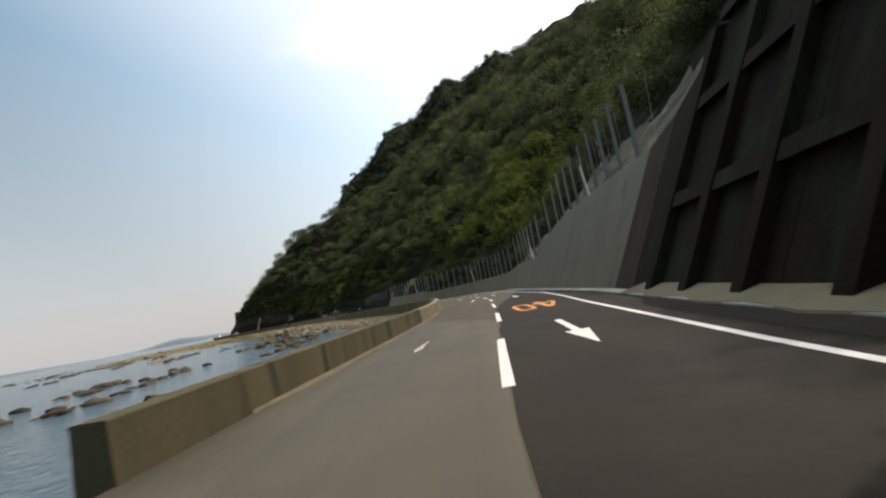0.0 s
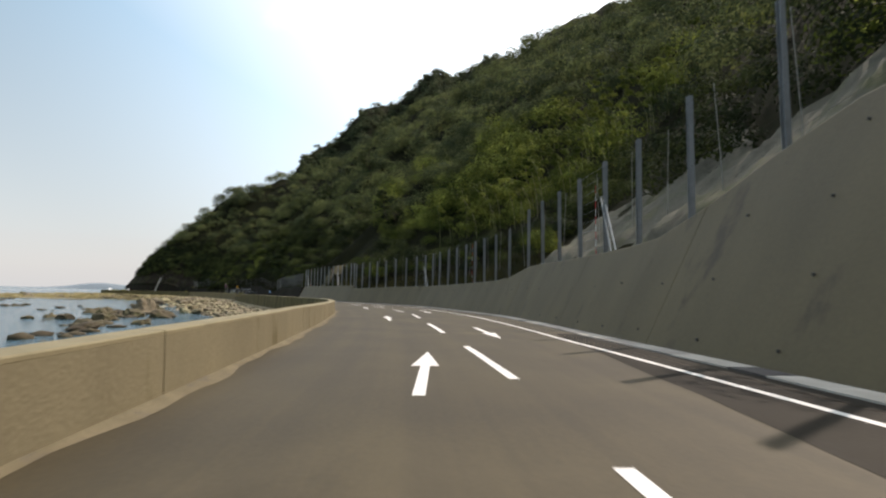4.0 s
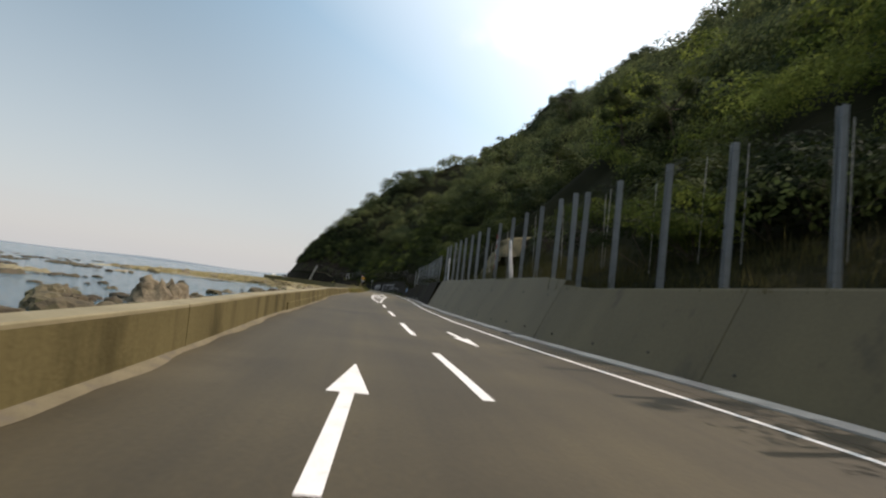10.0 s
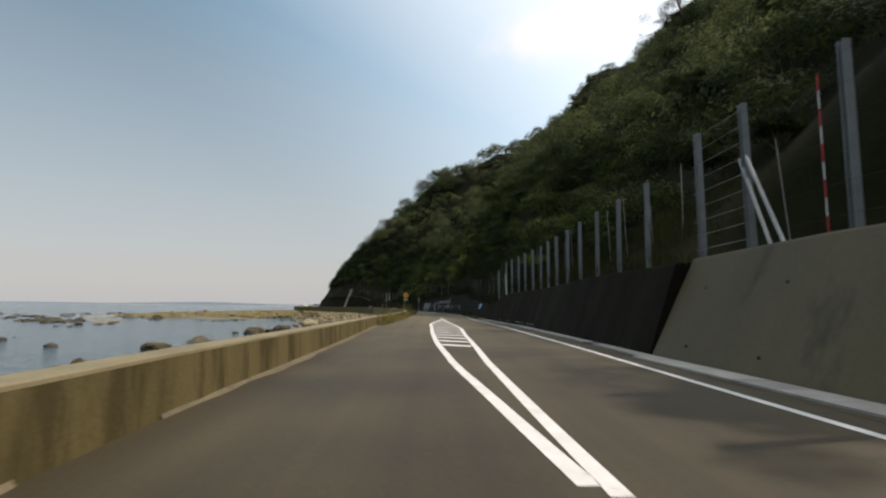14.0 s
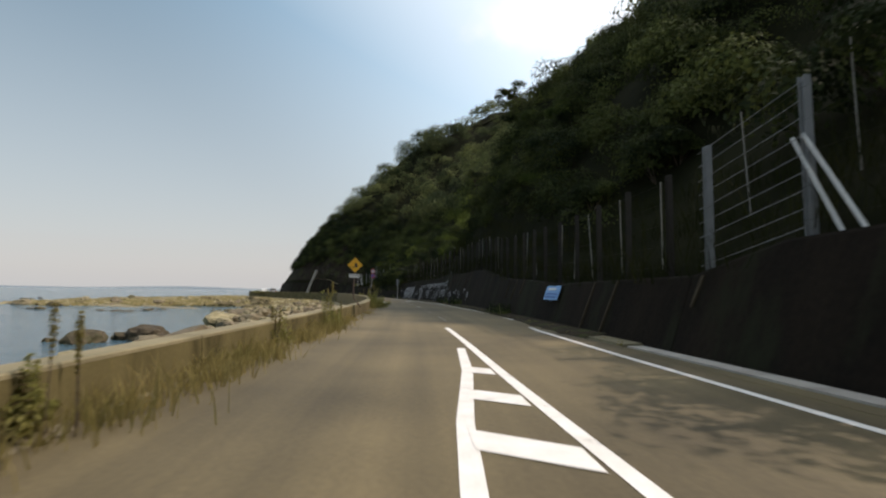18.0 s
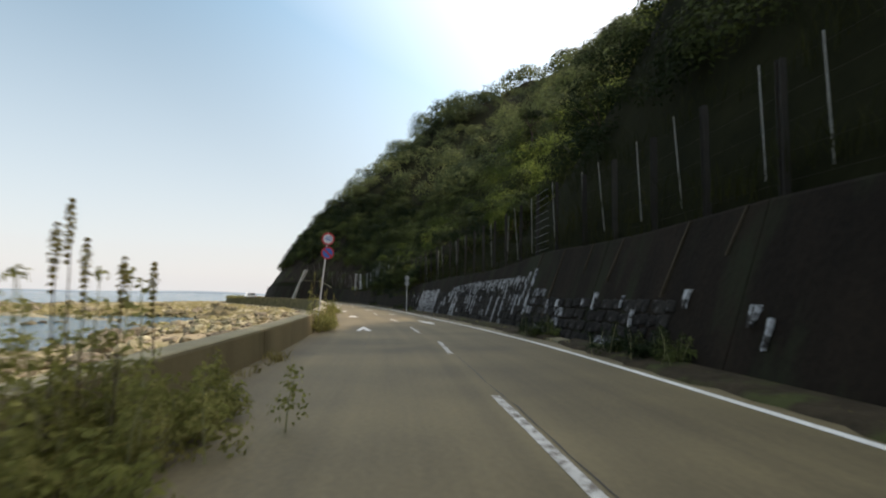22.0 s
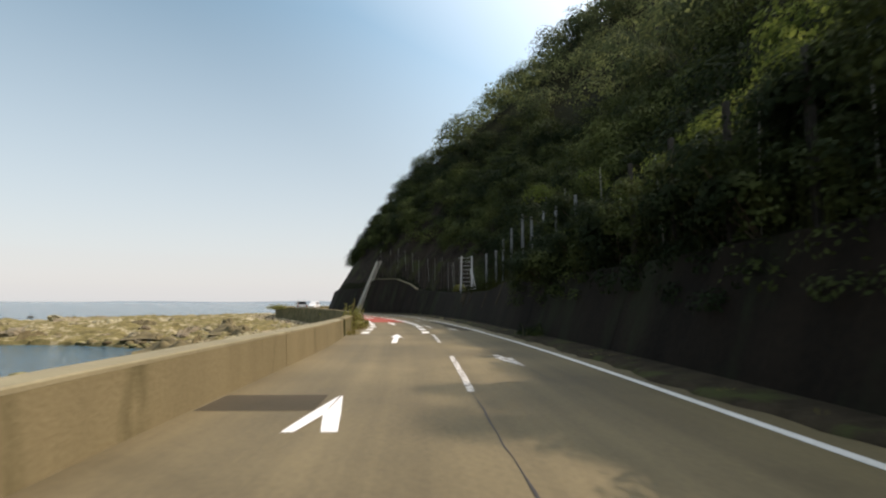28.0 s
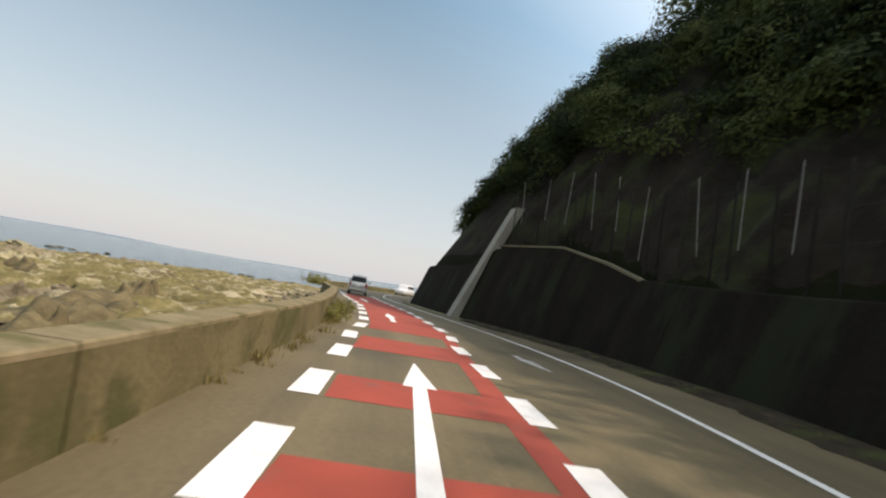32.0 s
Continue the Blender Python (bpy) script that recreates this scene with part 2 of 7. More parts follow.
def leaf_mat(name, base, bright, through=0.35, island=0.35):
    """Leaves: each of its own shade, letting some light through."""
    m, n, l, b = nodes_of(name)
    geo = n.new("ShaderNodeNewGeometry")
    co = n.new("ShaderNodeTexCoord")
    big = n.new("ShaderNodeTexNoise")
    big.inputs["Scale"].default_value, big.inputs["Detail"].default_value = 0.11, 4
    l.new(co.outputs["Object"], big.inputs["Vector"])
    mid = n.new("ShaderNodeTexNoise")
    mid.inputs["Scale"].default_value, mid.inputs["Detail"].default_value = 0.42, 3
    l.new(co.outputs["Object"], mid.inputs["Vector"])
    both = n.new("ShaderNodeMath")
    both.operation = "ADD"
    l.new(big.outputs[0], both.inputs[0])
    l.new(mid.outputs[0], both.inputs[1])
    mr = n.new("ShaderNodeMapRange")
    mr.inputs[1].default_value, mr.inputs[2].default_value = 0.88, 1.25
    l.new(both.outputs[0], mr.inputs[0])
    mix = n.new("ShaderNodeMix")
    mix.data_type = "RGBA"
    mix.inputs[6].default_value, mix.inputs[7].default_value = (*base, 1), (*bright, 1)
    l.new(mr.outputs[0], mix.inputs[0])
    hv = n.new("ShaderNodeHueSaturation")
    rv = n.new("ShaderNodeMapRange")
    rv.inputs[3].default_value, rv.inputs[4].default_value = 1 - island, 1 + island
    l.new(geo.outputs["Random Per Island"], rv.inputs[0])
    l.new(rv.outputs[0], hv.inputs["Value"])
    l.new(mix.outputs[2], hv.inputs["Color"])
    l.new(hv.outputs[0], b.inputs["Base Color"])
    b.inputs["Roughness"].default_value = 0.8
    b.inputs["Specular IOR Level"].default_value = 0.08
    tr = n.new("ShaderNodeBsdfTranslucent")
    l.new(hv.outputs[0], tr.inputs[0])
    ms = n.new("ShaderNodeMixShader")
    ms.inputs[0].default_value = through
    l.new(b.outputs[0], ms.inputs[1])
    l.new(tr.outputs[0], ms.inputs[2])
    l.new(ms.outputs[0], n["Material Output"].inputs[0])
    return m


ASPHALT = mat("asphalt", (0.064, 0.05, 0.023), (0.031, 0.024, 0.011), 0.7, fine=16, coarse=0.35, bump=0.12, stain=(0.075, 0.059, 0.03), stain_scale=0.12, stain_amount=0.22, spec=0.35, tracks=True, fade=(98.0, 142.0, (0.17, 0.133, 0.066), (0.09, 0.071, 0.036)))
FRESH_ASPHALT = mat("fresh_asphalt", (0.027, 0.023, 0.015), (0.013, 0.011, 0.008), 0.8, fine=16, coarse=0.35, bump=0.12, stain=(0.03, 0.026, 0.02), stain_scale=0.2, stain_amount=0.2, spec=0.15)
SEAWARD_ASPHALT = mat("seaward_asphalt", (0.078, 0.066, 0.036), (0.047, 0.04, 0.023), 0.72, fine=70, coarse=0.5, bump=0.2, stain=(0.055, 0.05, 0.042), stain_scale=0.25, stain_amount=0.2, tracks=True)
CRACK = mat("tar_crack", (0.035, 0.03, 0.025), (0.02, 0.018, 0.015), 0.7, bump=0.1)
PATCH = mat("dark_patch_asphalt", (0.075, 0.06, 0.036), (0.045, 0.037, 0.023), 0.85, fine=60, coarse=0.8, bump=0.15, spec=0.2)
PAINT = mat("road_paint", (0.78, 0.77, 0.73), (0.62, 0.6, 0.55), 0.7, fine=40, coarse=3, bump=0.05, stain=(0.45, 0.43, 0.39), stain_scale=2.5, stain_amount=0.05)
WORN_PAINT = mat("worn_road_paint", (0.62, 0.6, 0.55), (0.4, 0.38, 0.34), 0.8, fine=30, coarse=5, bump=0.05, stain=(0.15, 0.125, 0.095), stain_scale=7, stain_amount=0.5)
GHOST_PAINT = mat("ghost_road_paint", (0.3, 0.27, 0.21), (0.17, 0.145, 0.1), 0.8, fine=30, coarse=5, bump=0.05, stain=(0.14, 0.115, 0.075), stain_scale=7, stain_amount=0.5)
ORANGE = mat("orange_road_paint", (0.75, 0.3, 0.05), (0.55, 0.22, 0.05), 0.75, fine=40, coarse=3, bump=0.05)
RED = mat("red_road_surface", (0.34, 0.054, 0.028), (0.24, 0.04, 0.021), 0.85, fine=60, coarse=1.2, bump=0.1, stain=(0.17, 0.07, 0.05), stain_scale=1.3, stain_amount=0.1)
CONC_NEW = mat("smooth_concrete", (0.128, 0.103, 0.054), (0.09, 0.073, 0.039), 0.6, fine=12, coarse=0.5, bump=0.05, stain=(0.058, 0.046, 0.028), stain_scale=0.7, stain_amount=0.14, streak=True, spec=0.25)
CONC_END = mat("pale_concrete", (0.34, 0.31, 0.25), (0.22, 0.2, 0.16), 0.85, fine=12, coarse=0.6, bump=0.08)
TAN_SEAWALL = mat("tan_weathered_concrete", (0.205, 0.168, 0.09), (0.14, 0.115, 0.06), 0.9, fine=22, coarse=0.7, bump=0.25, stain=(0.1, 0.085, 0.04), stain_scale=1.1, stain_amount=0.22, streak=0.25, spec=0.2)
SEAWALL = mat("weathered_concrete", (0.225, 0.197, 0.122), (0.155, 0.135, 0.084), 0.9, fine=22, coarse=0.7, bump=0.25, stain=(0.125, 0.105, 0.052), stain_scale=1.3, stain_amount=0.16, streak=0.3, spec=0.2)
BROWN_SEAWALL = mat("brown_stained_sea_wall", (0.15, 0.125, 0.055), (0.09, 0.075, 0.032), 0.9, fine=20, coarse=0.8, bump=0.25, stain=(0.06, 0.05, 0.02), stain_scale=0.9, stain_amount=0.42, streak=0.25, spec=0.15)
SEAWALL_MOSS = mat("mossy_sea_wall", (0.17, 0.142, 0.07), (0.095, 0.08, 0.036), 0.9, fine=18, coarse=0.9, bump=0.3, stain=(0.07, 0.068, 0.025), stain_scale=1.4, stain_amount=0.5, spec=0.2)
POLE = mat("weathered_pole", (0.36, 0.35, 0.31), (0.2, 0.19, 0.17), 0.7, 0.1, fine=25, coarse=3, bump=0.03)
STAINED_SEAWALL = mat("dark_stained_concrete", (0.105, 0.094, 0.052), (0.06, 0.054, 0.03), 0.9, fine=20, coarse=0.8, bump=0.3, stain=(0.035, 0.034, 0.018), stain_scale=1.0, stain_amount=0.25, streak=0.2, spec=0.2)
SEACAP = mat("pale_cap_concrete", (0.25, 0.215, 0.122), (0.165, 0.142, 0.078), 0.9, fine=20, coarse=1.2, bump=0.2)
MOSS_CAP = mat("sandy_mossy_cap", (0.25, 0.205, 0.12), (0.14, 0.115, 0.06), 0.95, fine=16, coarse=1.6, bump=0.5, stain=(0.11, 0.1, 0.045), stain_scale=1.8, stain_amount=0.4, spec=0.1)
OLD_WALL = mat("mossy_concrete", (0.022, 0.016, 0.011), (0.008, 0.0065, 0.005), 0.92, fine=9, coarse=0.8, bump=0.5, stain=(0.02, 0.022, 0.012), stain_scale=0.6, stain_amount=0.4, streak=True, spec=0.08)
# brown concrete of the turned side panel, its shade put into the colour too
SIDE_WALL = mat("shaded_brown_concrete", (0.055, 0.043, 0.026), (0.028, 0.022, 0.014), 0.9, fine=9, coarse=0.7, bump=0.2, streak=True, spec=0.1)
BROWN_WALL = mat("brown_stained_concrete", (0.085, 0.068, 0.045), (0.042, 0.033, 0.021), 0.9, fine=9, coarse=0.7, bump=0.2, streak=True, spec=0.1)
STONE = mat("dark_facing_stone", (0.026, 0.023, 0.02), (0.008, 0.007, 0.006), 0.9, fine=9, coarse=2.5, bump=0.6, stain=(0.11, 0.11, 0.11), stain_scale=6.0, stain_amount=0.05, spread=0.35, spec=0.1)
LIMED_STONE = mat("limed_facing_stone", (0.42, 0.42, 0.43), (0.12, 0.12, 0.12), 0.9, fine=9, coarse=2.5, bump=0.6, stain=(0.022, 0.02, 0.018), stain_scale=5.0, stain_amount=0.75, spread=0.3, spec=0.1)
LIME = mat("white_lime_crust", (0.62, 0.62, 0.63), (0.2, 0.2, 0.2), 0.9, fine=12, coarse=5.0, bump=0.5, stain=(0.03, 0.027, 0.024), stain_scale=5.0, stain_amount=0.55, spread=0.25, spec=0.15)
GUTTER = mat("gutter_concrete", (0.44, 0.41, 0.36), (0.3, 0.27, 0.23), 0.9, fine=25, coarse=1.6, bump=0.15, spread=0.2)
GRATE = mat("iron_grate", (0.1, 0.1, 0.1), (0.05, 0.045, 0.04), 0.6, 0.6, fine=30, coarse=3)
STEEL = mat("galvanised_steel", (0.28, 0.29, 0.3), (0.19, 0.2, 0.2), 0.55, 0.3, fine=30, coarse=2, bump=0.03, spread=0.12)
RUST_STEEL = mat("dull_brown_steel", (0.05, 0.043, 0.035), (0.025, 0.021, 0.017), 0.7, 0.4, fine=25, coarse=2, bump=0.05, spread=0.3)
PALE_STEEL = mat("pale_painted_steel", (0.6, 0.6, 0.58), (0.42, 0.41, 0.39), 0.5, 0.1, fine=25, coarse=3, bump=0.03)
ROCK_FACE = mat("sprayed_mortar_rock", (0.14, 0.135, 0.105), (0.06, 0.058, 0.044), 0.92, fine=5, coarse=0.7, bump=0.9, stain=(0.07, 0.075, 0.04), stain_scale=0.35, stain_amount=0.35, spec=0.1)
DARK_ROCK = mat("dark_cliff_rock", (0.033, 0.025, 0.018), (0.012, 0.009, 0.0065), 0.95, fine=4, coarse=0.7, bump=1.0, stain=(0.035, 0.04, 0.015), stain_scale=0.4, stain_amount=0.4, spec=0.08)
YELLOW_ROCK = mat("yellow_cut_rock", (0.2, 0.165, 0.088), (0.09, 0.074, 0.038), 0.92, fine=5, coarse=0.8, bump=0.9, stain=(0.06, 0.055, 0.026), stain_scale=0.6, stain_amount=0.4)
SOIL = mat("wooded_soil", (0.018, 0.018, 0.008), (0.008, 0.009, 0.004), 0.95, fine=3, coarse=0.4, bump=0.8, spec=0.03)
SOIL_LITTER = mat("leaf_litter", (0.055, 0.042, 0.026), (0.02, 0.016, 0.01), 0.95, fine=14, coarse=2.5, bump=0.8, stain=(0.05, 0.055, 0.02), stain_scale=1.2, stain_amount=0.35, spec=0.1)
SHORE = mat("shore_gravel", (0.36, 0.29, 0.185), (0.2, 0.155, 0.09), 0.95, fine=4, coarse=0.5, bump=0.9, stain=(0.2, 0.17, 0.08), stain_scale=0.14, stain_amount=0.35, spec=0.15)
ROCK = mat("shore_rock", (0.28, 0.24, 0.14), (0.1, 0.085, 0.048), 0.92, fine=6, coarse=1.5, bump=0.8, spread=0.4, island=0.0)
ROCKS = mat("shore_rocks", (0.31, 0.265, 0.165), (0.12, 0.1, 0.06), 0.92, fine=5, coarse=1.4, bump=0.7, island=0.45)
DUST = mat("drifted_dust", (0.165, 0.138, 0.08), (0.1, 0.083, 0.047), 0.95, fine=30, coarse=2, bump=0.3, stain=(0.1, 0.085, 0.06), stain_scale=3, stain_amount=0.3)
ALGAE = mat("algae_flat", (0.2, 0.17, 0.072), (0.095, 0.082, 0.03), 0.9, fine=4, coarse=0.6, bump=0.9, stain=(0.07, 0.065, 0.03), stain_scale=0.3, stain_amount=0.4, spec=0.2)
TIDAL = mat("tidal_rock_flat", (0.21, 0.172, 0.072), (0.085, 0.072, 0.027), 0.9, fine=5, coarse=1.1, bump=0.9, stain=(0.36, 0.31, 0.2), stain_scale=0.55, stain_amount=0.3, spec=0.15)
ALGAE_ROCK = mat("algae_rock", (0.22, 0.185, 0.085), (0.075, 0.066, 0.03), 0.9, fine=5, coarse=1.4, bump=0.7, island=0.45, spec=0.2)
WET_ROCK = mat("wet_weedy_rock", (0.125, 0.1, 0.058), (0.042, 0.036, 0.021), 0.85, fine=7, coarse=1.6, bump=1.0, stain=(0.06, 0.055, 0.025), stain_scale=1.1, stain_amount=0.4, spread=0.3, spec=0.25)
REEF = mat("dark_reef_rock", (0.1, 0.085, 0.05), (0.04, 0.034, 0.022), 0.9, fine=5, coarse=1.4, bump=0.7, island=0.35, spec=0.25)
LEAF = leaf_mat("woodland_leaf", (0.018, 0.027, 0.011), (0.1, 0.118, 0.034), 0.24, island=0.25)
# upper and far woods: distance haze is put into these two paler leaf colours
UPPER_HAZE_LEAF = leaf_mat("upper_slope_haze_leaf", (0.046, 0.063, 0.03), (0.2, 0.22, 0.082), 0.4, island=0.25)
FAR_HAZE_LEAF = leaf_mat("far_woodland_haze_leaf", (0.05, 0.066, 0.034), (0.14, 0.155, 0.075), 0.3, island=0.2)
# bamboo's own bright green, also standing in for sunlight on other bushes
BAMBOO_AND_SUNLIT = leaf_mat("bamboo_and_sunlit_leaf", (0.055, 0.078, 0.017), (0.265, 0.3, 0.066), 0.5, island=0.22)
SHRUB = leaf_mat("shrub_leaf", (0.19, 0.19, 0.055), (0.36, 0.32, 0.12), 0.55)
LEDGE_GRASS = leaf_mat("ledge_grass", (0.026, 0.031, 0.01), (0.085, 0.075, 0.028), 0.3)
# grass behind the old fence: its shade is part of this dark colour
DARK_GRASS = leaf_mat("shade_darkened_grass", (0.018, 0.022, 0.006), (0.045, 0.045, 0.012), 0.3)
GRASS = leaf_mat("dry_grass", (0.2, 0.175, 0.06), (0.36, 0.29, 0.13), 0.55)
BARK = mat("bark", (0.12, 0.095, 0.07), (0.05, 0.04, 0.03), 0.95, fine=20, coarse=4, bump=0.5, spec=0.1)
CULM = mat("bamboo_culm", (0.3, 0.29, 0.13), (0.17, 0.16, 0.07), 0.6, fine=12, coarse=2, bump=0.05)
BLACK = mat("black_rubber", (0.03, 0.03, 0.03), (0.018, 0.018, 0.018), 0.8, fine=40, coarse=5)
SILVER = mat("silver_car_paint", (0.55, 0.54, 0.5), (0.5, 0.49, 0.45), 0.3, 0.35, fine=40, coarse=1, bump=0.0)
WHITE_CAR = mat("white_car_paint", (0.78, 0.78, 0.76), (0.72, 0.72, 0.7), 0.3, 0.0, fine=40, coarse=1, bump=0.0)
GLASS = mat("dark_window_glass", (0.03, 0.035, 0.04), (0.02, 0.022, 0.025), 0.05, 0.0, bump=0.0, spec=0.8)
TAIL = mat("red_lamp_lens", (0.5, 0.02, 0.015), (0.35, 0.015, 0.01), 0.2, bump=0.0)
HEAD = mat("clear_lamp_lens", (0.75, 0.76, 0.78), (0.6, 0.6, 0.62), 0.15, bump=0.0)
SIGN_YELLOW = mat("yellow_sign_sheet", (0.8, 0.42, 0.02), (0.68, 0.34, 0.02), 0.45, fine=20, coarse=2, bump=0.0)
SIGN_BLACK = mat("black_sign_sheet", (0.025, 0.025, 0.03), (0.015, 0.015, 0.018), 0.5, bump=0.0)
SIGN_WHITE = mat("white_sign_sheet", (0.8, 0.8, 0.78), (0.68, 0.68, 0.66), 0.45, fine=20, coarse=2, bump=0.0)
SIGN_RED = mat("red_sign_sheet", (0.6, 0.03, 0.03), (0.5, 0.025, 0.03), 0.45, bump=0.0)
SIGN_BLUE = mat("blue_sign_sheet", (0.05, 0.16, 0.52), (0.04, 0.13, 0.43), 0.45, bump=0.0)
TARP = mat("pale_blue_sheet", (0.22, 0.45, 0.75), (0.16, 0.36, 0.65), 0.6, fine=10, coarse=2, bump=0.1)
DARK_TARP = mat("deep_blue_print", (0.05, 0.16, 0.45), (0.04, 0.12, 0.36), 0.6, bump=0.0)
PIPE = mat("brown_pipe", (0.17, 0.12, 0.09), (0.09, 0.06, 0.045), 0.6, 0.3, fine=20, coarse=4)
# the coast's blue-grey holds the haze of the distance
HAZE_BLUE_LAND = mat("haze_blue_coast", (0.16, 0.2, 0.22), (0.13, 0.165, 0.19), 0.95, fine=0.02, coarse=0.004, bump=0.0)


def water_mat():
    m, n, l, b = nodes_of("sea_water")
    b.inputs["Base Color"].default_value = (0.04, 0.085, 0.11, 1)
    b.inputs["Specular IOR Level"].default_value = 0.35
    b.inputs["Roughness"].default_value, b.inputs["IOR"].default_value = 0.12, 1.33
    co = n.new("ShaderNodeTexCoord")
    t1, t2 = n.new("ShaderNodeTexNoise"), n.new("ShaderNodeTexNoise")
    t1.inputs["Scale"].default_value, t1.inputs["Detail"].default_value = 1.1, 5
    t2.inputs["Scale"].default_value, t2.inputs["Detail"].default_value = 0.12, 4
    add = n.new("ShaderNodeMath")
    l.new(co.outputs["Object"], t1.inputs["Vector"])
    l.new(co.outputs["Object"], t2.inputs["Vector"])
    l.new(t1.outputs[0], add.inputs[0])
    l.new(t2.outputs[0], add.inputs[1])
    bp = n.new("ShaderNodeBump")
    bp.inputs["Strength"].default_value, bp.inputs["Distance"].default_value = 0.9, 0.5
    l.new(add.outputs[0], bp.inputs["Height"])
    l.new(bp.outputs[0], b.inputs["Normal"])
    return m


WATER = water_mat()


# ---- the road's line: s metres along it, d metres to the right of it ----
KNOTS = np.array([[5.33, -103.33], [3.6, -68.38], [2.36, -43.41], [1.4, -24.08], [0.34, -4.97], [-1.25, 15.11], [-4.62, 33.89], [-10.52, 50.81], [-18.76, 66.73], [-27.3, 82.92], [-34.5, 98.2], [-42.02, 113.77], [-49.37, 129.3], [-57.33, 144.76], [-65.04, 158.15], [-74.07, 171.29], [-84.32, 185.25], [-96.96, 200.62], [-110.66, 213.9], [-120.47, 220.8], [-130.96, 226.64], [-141.64, 232.11], [-152.02, 238.13], [-163.49, 247.79], [-172.46, 263.4], [-174.16, 283.33], [-168.9, 312.86], [-158.47, 351.48]])
S_START = 103.473


def smooth_line(k, n=24):
    u = np.concatenate([[0], np.cumsum(np.hypot(*np.diff(k, axis=0).T))])
    m = np.zeros_like(k)
    m[0], m[-1] = (k[1] - k[0]) / (u[1] - u[0]), (k[-1] - k[-2]) / (u[-1] - u[-2])
    for i in range(1, len(k) - 1):
        a, b = (k[i] - k[i - 1]) / (u[i] - u[i - 1]), (k[i + 1] - k[i]) / (u[i + 1] - u[i])
        w = (u[i] - u[i - 1]) / (u[i + 1] - u[i - 1])
        m[i] = a * (1 - w) + b * w
    pts = []
    for i in range(len(k) - 1):
        h = u[i + 1] - u[i]
        for j in range(n):
            x = j / n
            pts.append((2 * x**3 - 3 * x**2 + 1) * k[i] + (x**3 - 2 * x**2 + x) * h * m[i] + (3 * x**2 - 2 * x**3) * k[i + 1] + (x**3 - x**2) * h * m[i + 1])
    return np.array(pts + [k[-1]])


LINE = smooth_line(KNOTS)
LINE_S = np.concatenate([[0], np.cumsum(np.hypot(*np.diff(LINE, axis=0).T))]) - S_START
LINE_T = np.gradient(LINE, axis=0)
LINE_T /= np.hypot(*LINE_T.T)[:, None]
S0, S1 = -96.0, 400.0


def prof(*pairs):
    a = np.array(pairs, float)
    return lambda s: np.interp(s, a[:, 0], a[:, 1])


D_LEFT = prof((-110, -5.5), (-45, -3.9), (-35, -3.4), (-25, -2.75), (-17, -2.35), (-9, -2.3), (10, -3.0), (22, -3.1), (35, -3.0), (48, -2.45), (66, -2.65), (85, -2.4), (95, -2.8), (120, -3.1),
              (137, -2.8), (150, -2.3), (170, -2.3), (185, -2.2), (211, -2.55), (230, -2.05), (240, -1.85), (247, -1.68), (251, -1.65), (255, -1.42), (265, -1.0), (273, -0.6), (285, -0.9), (420, -2.0))
D_EDGE = prof((-110, 2.2), (-38, 3.2), (-25, 3.9), (-19, 4.35), (-8, 4.9), (10, 4.6), (22, 5.0), (34, 5.1), (48, 5.5), (56, 5.4), (66, 4.6), (75, 4.2), (88, 4.3), (120, 4.4), (133, 3.95), (139, 3.9), (145, 4.45), (149, 4.55), (154, 4.45), (161, 4.15),
              (170, 4.1), (187, 3.7), (210, 3.5), (226, 3.43), (230, 3.53), (234, 3.53), (237, 3.62), (241, 3.7), (245.5, 3.88), (249, 4.25), (252, 4.65), (255, 4.95), (260, 5.0), (265, 4.9), (274, 4.5), (290, 4.0), (420, 4.0))
D_WALL = prof((-110, 4.2), (-35, 5.2), (-20, 6.2), (11, 6.4), (25, 7.4), (36, 7.3), (50, 7.9), (60, 7.0), (70, 6.1), (90, 5.8), (101, 5.5), (120, 5.8), (137, 5.0), (153, 5.0), (170, 5.2), (186, 5.25), (211, 4.5),
              (230, 4.8), (240, 5.4), (246, 6.0), (254, 7.4), (262, 7.5), (270, 6.4), (274, 5.7), (284, 5.4), (294, 6.8), (310, 8), (420, 6))
D_MID = prof((-60, 0.1), (-38, 0.2), (-33, 0.4), (-27, 0.72), (-17, 1.1), (-12, 1.2), (-6, 1.5), (2, 1.6), (12, 1.3), (17, 1.33), (22, 1.48), (28, 1.7), (36, 1.7), (42, 1.88), (50, 1.75), (58, 1.42), (66, 1.38), (88, 1.42), (92, 1.34))
# height of the retaining walls' tops
Z_TOP = prof((-110, 8.5), (-28, 8.2), (-24.5, 7.0), (-23, 5.9), (-20.6, 5.8), (-12, 5.98), (-7, 5.85), (0, 5.75), (4.4, 5.45), (5.5, 5.2), (9.5, 3.4), (11, 3.08), (20, 3.12), (25.5, 3.25), (26.7, 3.1), (28.3, 2.65), (30, 2.42), (36, 2.32), (60, 2.15), (70.3, 1.93), (70.4, 2.35), (72, 2.42), (78, 2.42),
             (90, 2.42), (97, 2.52), (101.5, 2.45), (101.6, 2.35), (106, 2.4), (110, 2.4), (116, 2.25), (127, 2.2), (131.4, 2.1), (132.2, 1.6), (141, 1.54), (144, 1.6), (147, 1.8), (152.6, 2.0), (157, 2.45), (161, 2.85), (165, 2.95), (170, 2.88), (176, 3.05), (179, 2.88), (182, 2.7), (187, 2.65), (193, 2.62), (199, 2.45), (206, 2.35), (218, 2.2), (233, 2.4), (236, 2.0),
             (246, 2.15), (252, 2.3), (260, 2.7), (262.6, 3.4), (266, 4.15), (272, 4.4), (273, 3.2), (420, 3.0))
SEA = -3.0


